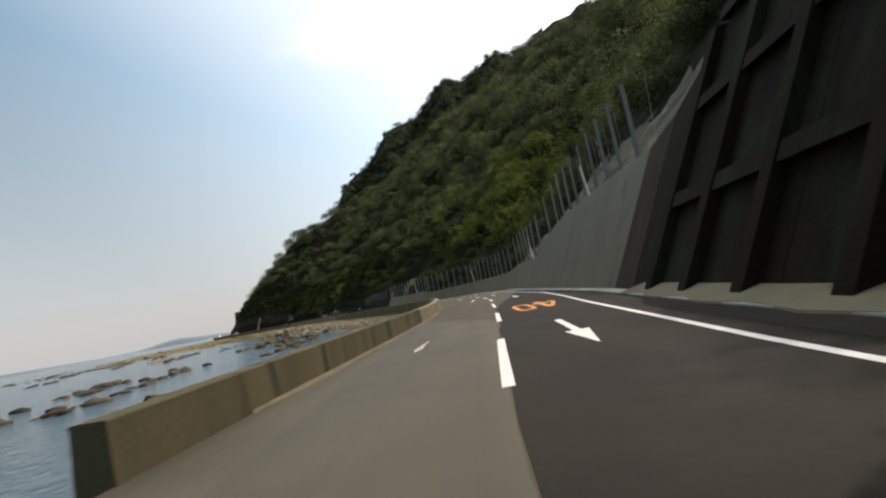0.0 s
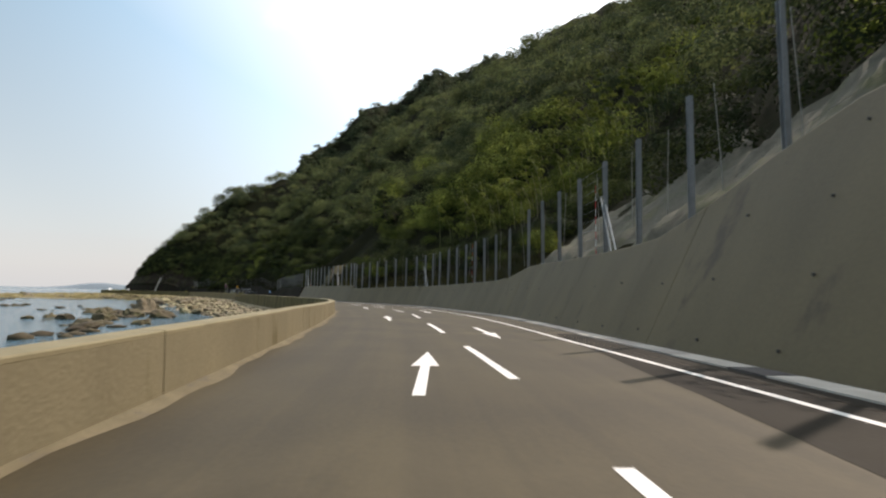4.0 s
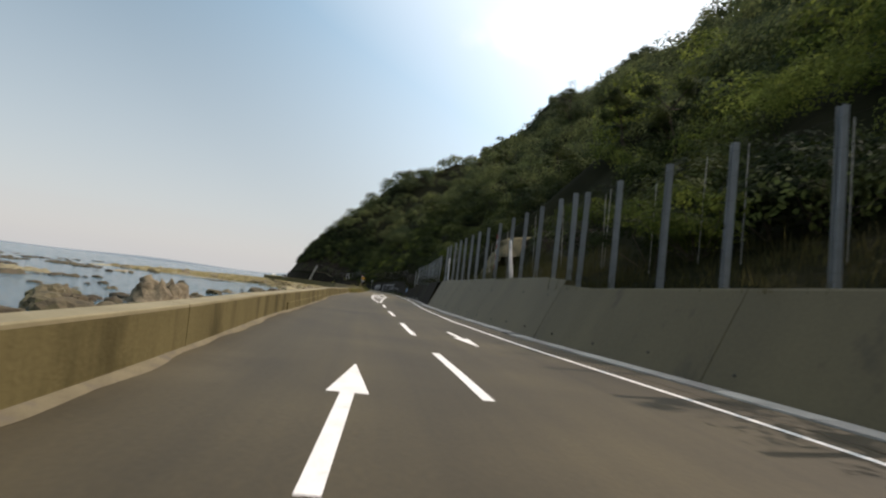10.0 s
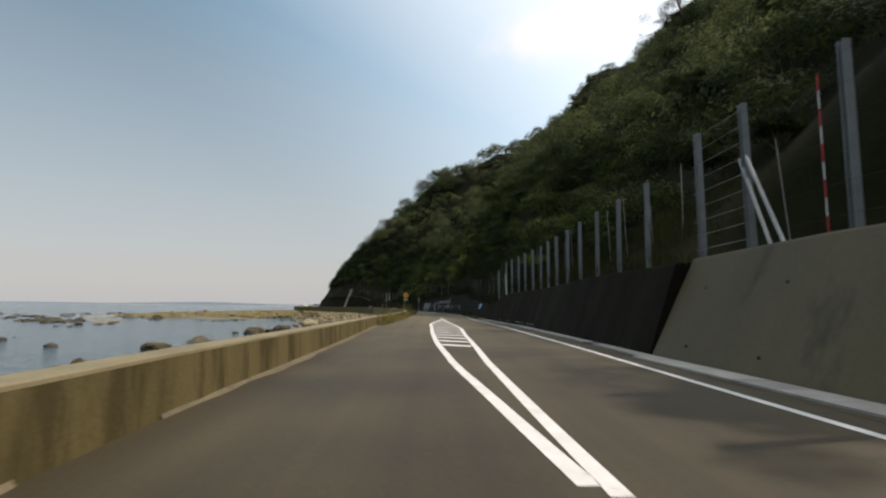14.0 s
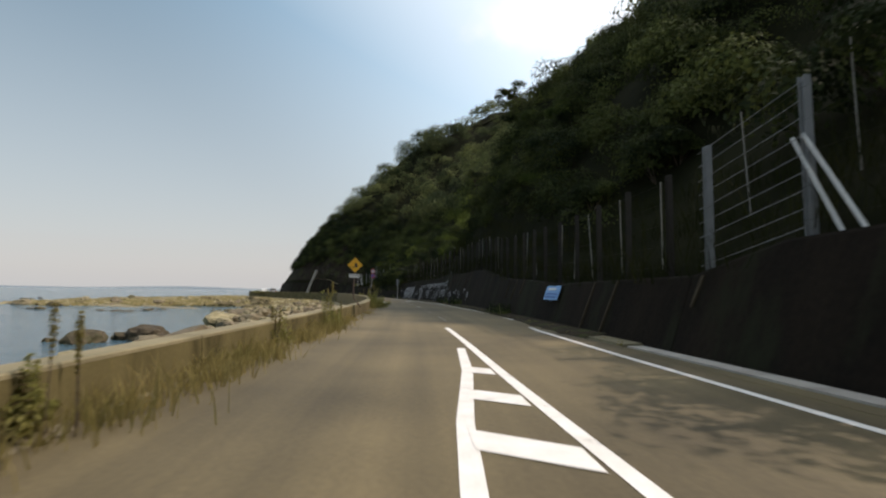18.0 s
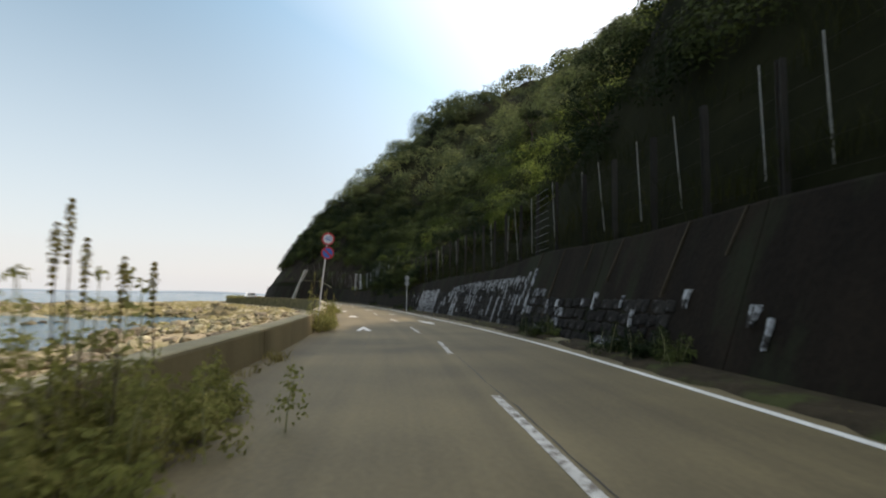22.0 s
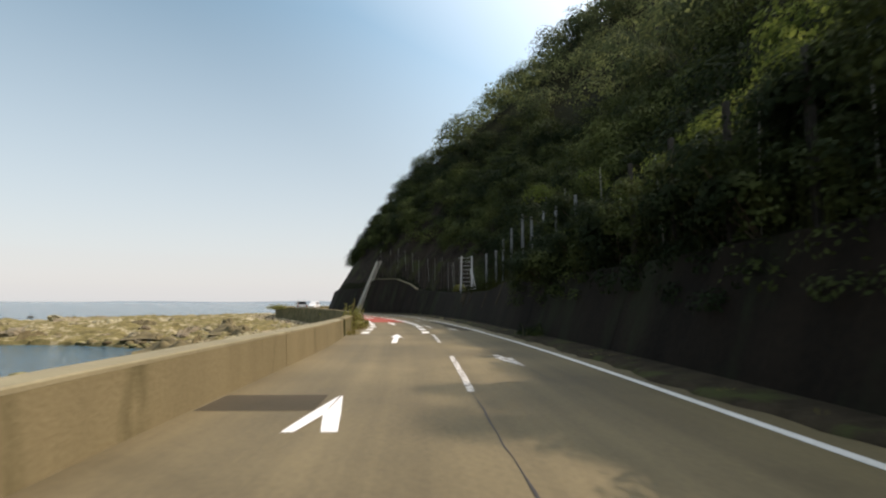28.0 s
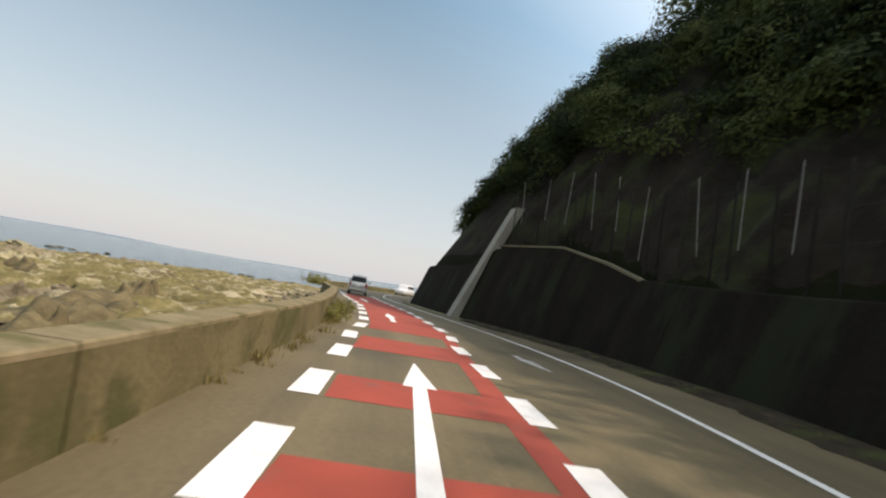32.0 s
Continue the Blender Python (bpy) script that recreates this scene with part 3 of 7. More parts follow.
def lean(s):
    """How far the walls lean back for each metre of height."""
    return np.where(np.asarray(s) < -20.67, 0.5, np.where(np.asarray(s) < 101.55, 0.5, 0.35))


def d_top(s):
    return D_WALL(s) + lean(s) * Z_TOP(s)


def at(s, d, z=0.0):
    """Places for arrays of s, d and z."""
    s, d, z = np.broadcast_arrays(np.asarray(s, float), np.asarray(d, float), np.asarray(z, float))
    x, y = np.interp(s, LINE_S, LINE[:, 0]), np.interp(s, LINE_S, LINE[:, 1])
    tx, ty = np.interp(s, LINE_S, LINE_T[:, 0]), np.interp(s, LINE_S, LINE_T[:, 1])
    return np.stack([x + d * ty, y - d * tx, z], -1)


def heading(s):
    """Degrees by which the road's way ahead is turned to the left from +y."""
    tx, ty = np.interp(s, LINE_S, LINE_T[:, 0]), np.interp(s, LINE_S, LINE_T[:, 1])
    return math.degrees(math.atan2(-tx, ty))


def place(s, d, z=0.0, turn=0.0):
    p = at(s, d, z)
    return pose(p[0], p[1], p[2], 0, 0, heading(s) + turn)


# ---- mesh helpers ----
def mesh_object(name, verts, faces, material, smooth=False):
    me = bpy.data.meshes.new(name)
    me.from_pydata([tuple(v) for v in verts], [], faces)
    if smooth:
        me.shade_smooth()
    me.materials.append(material)
    return new(name, me)


def grid_object(name, pts, material, smooth=True):
    """pts: rows x columns x 3."""
    r, c = pts.shape[:2]
    i = np.arange((r - 1) * (c - 1))
    a = (i // (c - 1)) * c + i % (c - 1)
    quads = np.stack([a, a + 1, a + c + 1, a + c], 1)
    return raw_object(name, pts.reshape(-1, 3), quads, material, smooth)


def raw_object(name, verts, quads, material, smooth=False):
    """Many alike faces at once."""
    me = bpy.data.meshes.new(name)
    verts, quads = np.asarray(verts, np.float32), np.asarray(quads, np.int32)
    k = quads.shape[1]
    me.vertices.add(len(verts))
    me.vertices.foreach_set("co", verts.ravel())
    me.loops.add(quads.size)
    me.loops.foreach_set("vertex_index", quads.ravel())
    me.polygons.add(len(quads))
    me.polygons.foreach_set("loop_start", np.arange(len(quads), dtype=np.int32) * k)
    me.update(calc_edges=True)
    if smooth:
        me.shade_smooth()
    me.materials.append(material)
    return new(name, me)


def part(name, bm, material, parent, label="", smooth=False):
    me = bpy.data.meshes.new(name)
    bm.to_mesh(me)
    bm.free()
    if smooth:
        me.shade_smooth()
    me.materials.append(material)
    ob = new(name, me)
    ob.parent = parent
    return tagged(ob, label)


def box(bm, x0, x1, y0, y1, z0, z1, bevel=0.0, m=None):
    made = bmesh.ops.create_cube(bm, size=1.0, matrix=Matrix.LocRotScale(((x0 + x1) / 2, (y0 + y1) / 2, (z0 + z1) / 2), None, (x1 - x0, y1 - y0, z1 - z0)))
    if bevel:
        edges = list({e for v in made["verts"] for e in v.link_edges})
        bmesh.ops.bevel(bm, geom=edges, offset=bevel, segments=1, affect="EDGES")
    if m is not None:
        bmesh.ops.transform(bm, matrix=m, verts=[v for v in bm.verts])
    return bm


def tube(bm, a, b, r0, r1=None, n=8):
    a, b = Vector(a), Vector(b)
    r1 = r0 if r1 is None else r1
    m = Matrix.Translation((a + b) / 2) @ (b - a).to_track_quat("Z", "Y").to_matrix().to_4x4()
    bmesh.ops.create_cone(bm, cap_ends=True, segments=n, radius1=r0, radius2=r1, depth=(b - a).length, matrix=m)
    return bm


def ring_mesh(name, sections, material, closed=True, smooth=False):
    """Joins outlines of equal length, one after the other, with both ends shut."""
    n = len(sections[0])
    verts = [v for sec in sections for v in sec]
    faces = []
    for i in range(len(sections) - 1):
        for j in range(n if closed else n - 1):
            k = (j + 1) % n
            faces.append((i * n + j, i * n + k, (i + 1) * n + k, (i + 1) * n + j))
    if closed:
        faces.append(tuple(range(n))[::-1])
        faces.append(tuple((len(sections) - 1) * n + j for j in range(n)))
    return mesh_object(name, verts, faces, material, smooth)


def fractal(x, y, scale, seed=0.0, octaves=4):
    """Smooth random hills between about -1 and 1, for arrays."""
    x, y = np.asarray(x, float) / scale + seed * 17.3, np.asarray(y, float) / scale - seed * 9.1
    out, amp = np.zeros_like(x), 1.0
    for k in range(octaves):
        a = 1.9 ** k
        out += amp * np.sin(x * a * 1.7 + 1.3 * np.sin(y * a * 1.1 + k) + k * 2.1 + seed) * np.cos(y * a * 1.5 + 1.1 * np.sin(x * a * 0.9 - k) + k * 1.3)
        amp *= 0.55
    return out / 1.8


def nearest(p):
    """s and d of the road's nearest place, for places in the plan."""
    out_s, out_d = np.zeros(len(p)), np.zeros(len(p))
    for i in range(0, len(p), 4000):
        q = p[i:i + 4000]
        dist = (q[:, None, 0] - LINE[None, :, 0])**2 + (q[:, None, 1] - LINE[None, :, 1])**2
        j = dist.argmin(1)
        w = q - LINE[j]
        t = LINE_T[j]
        out_s[i:i + 4000] = LINE_S[j] + (w * t).sum(1)
        out_d[i:i + 4000] = np.sqrt(dist[np.arange(len(q)), j]) * np.sign(w[:, 0] * t[:, 1] - w[:, 1] * t[:, 0])
    return out_s, out_d


SLOPE_A = prof((-110, 1.1), (-30, 1.1), (-18, 1.0), (20, 0.8), (40, 0.5), (66, 0.55), (84, 0.65), (90, 1.2), (99, 1.3), (105, 0.9), (130, 0.9), (142, 1.05), (146, 1.55), (149, 1.75), (155, 1.75), (160, 2.2), (168, 2.6), (174, 2.25), (180, 1.6), (187, 1.0), (215, 0.85), (238, 1.2), (256, 1.8), (290, 1.7), (420, 1.0))
SLOPE_B = prof((-110, 1.5), (-30, 1.45), (0, 1.13), (60, 0.92), (90, 0.9), (120, 0.92), (140, 0.89), (152, 0.85), (166, 0.86), (180, 0.9), (205, 0.97), (222, 1.05), (236, 1.02), (248, 1.0), (258, 1.04), (268, 1.14), (280, 1.14), (300, 1.0), (420, 0.9))

LEDGE = prof((-110, 0), (84, 0), (88, 3.2), (99, 4.0), (103, 0), (236, 0), (239, 0.8), (242, 1.9), (247, 2.0), (251, 0.3), (256, 0), (420, 0))
SLOPE_C = prof((-110, 1.0), (60, 0.9), (110, 0.9), (165, 0.93), (190, 0.93), (222, 0.93), (236, 0.8), (248, 0.62), (262, 0.45), (290, 0.25), (420, 0.3))


def hill(s, d):
    """The wooded hill's height behind the walls."""
    e = np.maximum(d - d_top(s) - 0.3 - LEDGE(s), 0)
    z = Z_TOP(s) - 0.12 + SLOPE_A(s) * np.minimum(e, 6.0) + SLOPE_B(s) * np.clip(e - 6.0, 0, 36) + SLOPE_C(s) * np.maximum(e - 42.0, 0)
    rough = np.clip(e / 10, 0, 1)
    p = at(s, d)
    return z + rough * (2.2 * fractal(p[..., 0], p[..., 1], 17.0, 1) + 4.0 * np.clip(e / 40, 0, 1) * fractal(p[..., 0], p[..., 1], 46.0, 2, 2)) + 0.25 * np.clip(e, 0, 1) * fractal(p[..., 0], p[..., 1], 2.3, 3, 3)


D_WATER = prof((-110, -7.5), (0, -8.0), (60, -9), (90, -10), (110, -15), (140, -17), (165, -15), (200, -22), (222, -20), (248, -17), (256, -15.5), (263, -17.5), (270, -24), (276, -34), (284, -52), (300, -60), (330, -45), (420, -40))


def shore(s, d):
    """The beach outside the sea wall, falling to the sea bed, with reefs."""
    w, edge = D_WATER(s), D_LEFT(s) - 0.35
    k = np.clip((edge - d) / (edge - w), 0, 1)
    p = at(s, d)
    f1, f2 = fractal(p[..., 0], p[..., 1], 6.0, 4), fractal(p[..., 0], p[..., 1], 26.0, 5, 3)
    z = -1.1 - 1.75 * k + 0.22 * f1 * np.clip(k * 4, 0, 1)
    out = np.maximum(w - d, 0)
    bed = SEA - 0.15 - 0.05 * out - 1.0 * np.clip(out / 60, 0, 1) + np.clip(f2 * 1.6 - 0.15, -0.5, 1.0) * np.exp(-out / 45.0) + 0.35 * f1 * np.exp(-out / 30)
    return np.where(out > 0, np.minimum(bed, SEA + 0.75), z)


# ---- the ground: one sheet from the sea bed over the road to the hill ----
ss = np.arange(S0, S1 + 0.1, 1.5)
left_out = [-240, -190, -150, -120, -100, -85, -72, -62] + [-54 + 1.6 * i for i in range(30)]
cols = []
for d in left_out:
    dd = np.minimum(np.full_like(ss, d), D_LEFT(ss) - 0.6 - 0.02 * (d + 54))
    cols.append(at(ss, dd, shore(ss, dd)))
for off, z in ((-0.42, -1.1), (-0.2, -0.35), (0.2, -0.06)):
    cols.append(at(ss, D_LEFT(ss) + off, z))
cols.append(at(ss, 0.5, -0.06))
cols.append(at(ss, D_WALL(ss) + 0.05, -0.06))
cols.append(at(ss, D_WALL(ss) + 0.12, -0.3))
cols.append(at(ss, d_top(ss) + 0.3, -0.3))
for e in [0.32, 0.9, 1.6, 2.4, 3.2, 4.2, 5.2, 6.4, 8, 10, 12, 14.5, 17, 20, 23, 27, 31, 36, 41, 47, 53, 60, 68, 77, 87, 98, 112, 130]:
    p = at(ss, d_top(ss) + e)
    s2, d2 = nearest(p[:, :2])
    use = e > 20
    s_, d_ = (s2, np.maximum(np.minimum(d2, d_top(ss) + e), d_top(s2) + 0.32)) if use else (ss, d_top(ss) + e)
    p[:, 2] = hill(s_, d_)
    cols.append(p)
ground = grid_object("ground", np.stack(cols, 1), SHORE)
ground.data.materials.append(SOIL)
ground.data.materials.append(ROCK_FACE)
ground.data.materials.append(YELLOW_ROCK)
ground.data.materials.append(DARK_ROCK)
ground.data.materials.append(ALGAE)
ncol = len(cols)
n_left = len(left_out) + 6
idx = np.zeros((len(ss) - 1, ncol - 1), np.int32)
idx[:, n_left + 1:] = 1
mid_s = (ss[:-1] + ss[1:]) / 2
for i, s in enumerate(mid_s):
    if s < 26:
        idx[i, n_left + 2:n_left + 7 + int(2 * math.sin(s * 0.7))] = 2
    if s > 206:
        idx[i, :n_left - 9 + int(3 * math.sin(s * 0.31) + 2 * math.sin(s * 1.3))] = 5
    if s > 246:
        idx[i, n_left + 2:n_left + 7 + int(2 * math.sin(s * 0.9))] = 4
ground.data.polygons.foreach_set("material_index", idx.ravel())
tagged(ground, "shore gravel, roadbed and wooded hillside as one sheet", "ground", kind="structure")

# broken, weedy rock over the tidal flat
ss_f = np.arange(234, 332, 0.42)
rows_f = []
for q in np.linspace(0, 1, 96):
    d = D_LEFT(ss_f) - 1.0 + (D_WATER(ss_f) - np.interp(ss_f, (266, 284), (0.5, 7)) - D_LEFT(ss_f) + 1.0) * q
    p = at(ss_f, d)
    crag = 0.5 - np.abs(fractal(p[:, 0], p[:, 1], 2.6, 31, 4)) * 1.6 + 0.5 * fractal(p[:, 0], p[:, 1], 7.0, 33, 3)
    lump = 0.3 * fractal(p[:, 0] + 9, p[:, 1], 0.8, 35, 3)
    fade = min(1.0, q * 9 + 0.1, (1 - q) * 6) * np.clip((ss_f - 234) / 5, 0, 1) * np.clip((332 - ss_f) / 5, 0, 1)
    p[:, 2] = shore(ss_f, d) - 0.12 + fade * np.clip(0.22 + 0.55 * crag + lump, -0.2, 1.1)
    rows_f.append(p)
tagged(grid_object("tidal_flat", np.stack(rows_f, 1), TIDAL, False), "olive and tan weedy rock flat bared by the tide", "tidal flat", kind="structure")

# the sea, out to the horizon, and the far coast
rings = [0, 60, 160, 400, 1000, 2500, 4700]
ang = np.linspace(0, 2 * math.pi, 49)
sea = grid_object("water", np.stack([np.stack([-150 + r * np.cos(ang), 120 + r * np.sin(ang), np.full(49, SEA)], -1) for r in rings], 0), WATER, False)
tagged(sea, "calm pale blue sea with small ripples", "sea", kind="structure")
az = np.radians(np.linspace(-12, 115, 160))
base_h = 9 + 5 * np.sin(az * 9) + 4 * np.sin(az * 23 + 1) + 24 * np.exp(-((np.degrees(az) - 34) / 2.2)**2) + 13 * np.exp(-((np.degrees(az) - 30) / 4)**2)
far_pts = []
for r, k in ((3600, 0.0), (3620, 0.6), (3680, 1.0), (3760, 0.0)):
    far_pts.append(np.stack([-20 - r * np.sin(az), 60 + r * np.cos(az), SEA - 1 + (np.maximum(base_h, 3) + 1) * k], -1))
tagged(grid_object("backdrop", np.stack(far_pts, 0), HAZE_BLUE_LAND), "low coast across the bay, haze put into its blue-grey colour", "coast", kind="structure")


# the next hill inland, its wooded ridge seen over the nearer slope
RIDGE = prof((-30, 20), (-23, 35), (-19, 80), (-16, 116), (-13, 145), (-10, 167), (-7, 183), (-4, 198), (2, 222), (12, 240))


def far_slope(azimuth, back):
    """Places on the far hill: degrees from +y towards +x, metres in front of the ridge (negative: behind it)."""
    a = np.radians(azimuth)
    r = 480 - back + 14 * np.sin(azimuth * 0.9)
    x, y = r * np.sin(a), r * np.cos(a)
    z = RIDGE(azimuth) - np.where(back > 0, 0.95 * back, -0.5 * back) + 3 * fractal(x, y, 24.0, 6, 3)
    return np.stack([x, y, np.maximum(z, -2)], -1)


azs = np.arange(-30, 12.1, 0.5)
tagged(grid_object("far_hill", np.stack([far_slope(azs, np.full_like(azs, b)) for b in (-120, -60, -25, 0, 15, 35, 60, 90, 120)], 0), SOIL), "steep hill farther inland, under woods", "hill", kind="structure")


# ---- road ----
def strip(name, s0, s1, d_in, d_out, z, material, step=1.5, cross=2):
    n = max(2, int(round((s1 - s0) / step)) + 1)
    s = np.linspace(s0, s1, n)
    a, b = d_in(s), d_out(s)
    ob = grid_object(name, np.stack([at(s, a + (b - a) * k / (cross - 1), z) for k in range(cross)], 1), material)
    sd = np.stack([np.stack([s, a + (b - a) * k / (cross - 1)], -1) for k in range(cross)], 1).reshape(-1, 2)
    vi = np.zeros(len(ob.data.loops), np.int32)
    ob.data.loops.foreach_get("vertex_index", vi)
    ob.data.uv_layers.new(name="along").data.foreach_set("uv", sd[vi].astype(np.float32).ravel())
    return ob


tagged(strip("road", S0, 141.0, lambda s: D_LEFT(s) - 0.05, lambda s: D_EDGE(s) + 0.55, 0.0, ASPHALT, cross=4), "smooth dark grey asphalt carriageway", "road", kind="structure")
tagged(strip("road_worn", 141.0, S1, lambda s: D_LEFT(s) - 0.05, lambda s: D_WALL(s) + 0.02, 0.0, ASPHALT, cross=4), "worn brownish asphalt carriageway", "road", kind="structure")
tagged(strip("road_fresh", S0, 12.0, lambda s: D_MID(s) + 0.0 + 0.03 * np.sin(s * 1.3) + np.clip((s + 20) / 32, 0, 1)**1.3 * (D_EDGE(s) + 0.45 - D_MID(s)), lambda s: D_EDGE(s) + 0.54, 0.003, FRESH_ASPHALT), "newer near-black asphalt on the landward lane", "road", kind="structure")
tagged(strip("verge_fresh", S0, 12.0, lambda s: D_EDGE(s) + 0.55, lambda s: D_WALL(s) + 0.02, 0.004, FRESH_ASPHALT), "near-black asphalt shoulder at the wall's foot", "shoulder", kind="structure")
tagged(strip("verge", 12.0, 141.0, lambda s: D_EDGE(s) + 0.55, lambda s: D_WALL(s) + 0.02, 0.004, ASPHALT), "dark asphalt shoulder at the wall's foot", "shoulder", kind="structure")

tagged(strip("road_patch", S0, -19.0, lambda s: D_LEFT(s), lambda s: D_MID(s) - 0.02 + 0.03 * np.sin(s * 1.3) - np.clip((s + 27) / 8, 0, 1)**1.3 * (D_MID(s) - D_LEFT(s) - 0.1), 0.003, SEAWARD_ASPHALT), "older paler asphalt on the seaward lane", "road", kind="structure")
def crack(s0, s1, d0, d1, w, seed):
    """A tarred crack wandering along the road."""
    r = random.Random(seed)
    n = max(3, int((s1 - s0) / 0.35))
    s = np.linspace(s0, s1, n)
    d = np.linspace(d0, d1, n) + np.cumsum([r.gauss(0, 0.012) for _ in s])
    half = np.array([w * r.uniform(0.15, 0.8) for _ in s]) / 2
    half[0] = half[-1] = 0.002
    return tagged(grid_object("road_crack", np.stack([at(s, d - half, 0.0045), at(s, d + half, 0.0045)], 1), CRACK), "dark tarred crack in the worn asphalt", "crack", "road cracks")


for i, c in enumerate(((146, 168, 1.5, 1.45, 0.03), (177.5, 181.5, 1.36, 1.2, 0.03), (185.2, 190, 1.2, 0.98, 0.035), (196, 204, 0.85, 0.8, 0.03), (206, 213, 0.8, 0.74, 0.04), (226.8, 231.5, 1.2, 1.5, 0.04), (169, 176, -0.6, -0.4, 0.02), (214, 221, 2.2, 2.0, 0.025), (150, 158, 2.9, 3.1, 0.02), (234, 239, 2.1, 2.2, 0.02))):
    crack(*c, 600 + i)
tagged(strip("dark_road_patch", 211.9, 212.9, lambda s: D_LEFT(s) + 0.05, lambda s: 0 * s - 1.15, 0.0035, PATCH), "dark rectangle on the asphalt beside the sea wall", "road repair", "road repairs")
tagged(strip("dark_road_patch", 229.0, 240.0, lambda s: D_EDGE(s) - 0.75 + 0.1 * np.sin(s * 1.1), lambda s: D_EDGE(s) - 0.12, 0.0035, PATCH), "dark patched strip of asphalt along the edge line", "road repair", "road repairs")
GROUP_MARK = "road markings"


def marking(name, pts, material, label, category, z=0.006, group=GROUP_MARK):
    """A painted patch from outlines in (s, d); each outline is a strip of pairs: left and right edge along s."""
    bm = bmesh.new()
    for rows in pts:
        last = None
        for s, a, b in rows:
            va, vb = bm.verts.new(at(s, a, z)), bm.verts.new(at(s, b, z))
            if last:
                bm.faces.new((last[0], last[1], vb, va))
            last = (va, vb)
    bmesh.ops.recalc_face_normals(bm, faces=bm.faces)
    for f in bm.faces:
        if f.normal.z < 0:
            f.normal_flip()
    me = bpy.data.meshes.new(name)
    bm.to_mesh(me)
    bm.free()
    me.materials.append(material)
    return tagged(new(name, me), label, category, group)


def stripe(s0, s1, d0, d1, w0, w1=None, step=1.5):
    """A line from (s0, d0) to (s1, d1)."""
    w1 = w0 if w1 is None else w1
    n = max(1, int(abs(s1 - s0) / step))
    return [(s0 + (s1 - s0) * i / n, d0 + (d1 - d0) * i / n - (w0 + (w1 - w0) * i / n) / 2, d0 + (d1 - d0) * i / n + (w0 + (w1 - w0) * i / n) / 2) for i in range(n + 1)]


def line_along(s0, s1, f, w, step=1.5):
    n = max(1, int((s1 - s0) / step))
    return [(s, f(s) - w / 2, f(s) + w / 2) for s in np.linspace(s0, s1, n + 1)]


for a, b in ((-58, -53), (-47.5, -42.6), (-37.4, -32.25), (-27.1, -22.2), (-17.2, -11.8), (-6.6, -1.3), (2.6, 7.4), (11.7, 16.9), (22.1, 27), (31.2, 35.9), (40.2, 44.8), (49.5, 54.6), (58.3, 62.6), (66.3, 70.7), (74.8, 79.0), (83.3, 87.6)):
    marking("lane_dash", [line_along(a, b, D_MID, 0.16)], PAINT, "crisp white painted centre line dash", "road marking")
for a, b, d0, d1 in ((160.3, 163.6, 1.26, 1.26), (168.3, 171.3, 1.29, 1.4), (174.6, 177.8, 1.2, 1.28), (182.3, 185.1, 1.24, 1.14), (191, 194, 0.9, 0.95), (200, 203.5, 0.95, 0.95), (213.1, 217.9, 0.76, 0.88), (222.05, 226.3, 0.96, 1.17), (231.5, 235.5, 1.75, 1.9), (239.5, 248, 1.75, 1.6)):
    marking("worn_lane_dash", [stripe(a, b, d0, d1, 0.11)], WORN_PAINT, "scuffed faded white centre line dash", "road marking")
for a, b, d0, d1, w in ((143.6, 147.1, 1.39, 1.36, 0.1), (153.3, 155.2, 1.19, 1.13, 0.05), (151.3, 152.6, 1.26, 1.21, 0.12)):
    marking("faded_lane_dash", [stripe(a, b, d0, d1, w)], GHOST_PAINT, "almost worn-away white centre line dash", "road marking")
for a, b in ((S0, 140.1), (144.6, 340)):
    marking("edge_line", [line_along(a, b, D_EDGE, 0.14)], PAINT, "long white painted line along the road edge", "road marking")
# splitting lines with bars between them
split_l = prof((92, 1.12), (96, 0.8), (99, 0.52), (105, 0.2), (112, 0.1), (117, 0.16), (121.5, 0.12), (124.6, 0.3), (128, 0.52), (130, 0.78), (133.6, 0.98))
split_r = prof((91.8, 1.27), (100, 1.24), (110, 1.45), (116, 1.72), (121, 1.62), (130, 1.31), (139.7, 1.1))
marking("splitting_line", [line_along(92, 133.6, split_l, 0.17)], PAINT, "curved white line edging a hatched strip", "road marking")
marking("splitting_line", [line_along(91.8, 139.7, split_r, 0.16)], PAINT, "long white line edging a hatched strip", "road marking")
s = 104.28
while s < 131:
    l_, r_ = split_l(s) + 0.05, split_r(s) - 0.12
    if r_ - l_ > 0.2:
        slant = 0.64 * (r_ - l_)
        bm = bmesh.new()
        q = [bm.verts.new(at(a, b, 0.0105)) for a, b in ((s, l_), (s - slant, r_), (s - slant + 0.56, r_), (s + 0.58, l_))]
        bm.faces.new(q)
        bm.normal_update()
        me = bpy.data.meshes.new("hatch_bar")
        bm.to_mesh(me)
        bm.free()
        me.materials.append(PAINT)
        tagged(new("hatch_bar", me), "white slanting hatch bar", "road marking", "hatch bars")
    s += 1.86


def arrow(tip, tail, d, dd, material, label, head=2.1, wide=0.48, stem=0.16):
    """A straight arrow on the road from tail to tip; d at the tip, dd at the tail."""
    k = 1 if tip > tail else -1
    neck = tip - k * head
    f = lambda s: d + (dd - d) * (tip - s) / (tip - tail)
    pts = [[(tip, d - 0.01, d + 0.01), (neck, f(neck) - wide / 2, f(neck) + wide / 2)],
           [(neck, f(neck) - stem / 2, f(neck) + stem / 2), (tail, dd - stem / 2, dd + stem / 2)]]
    return marking("road_arrow", pts, material, label, "road marking", group="road arrows")


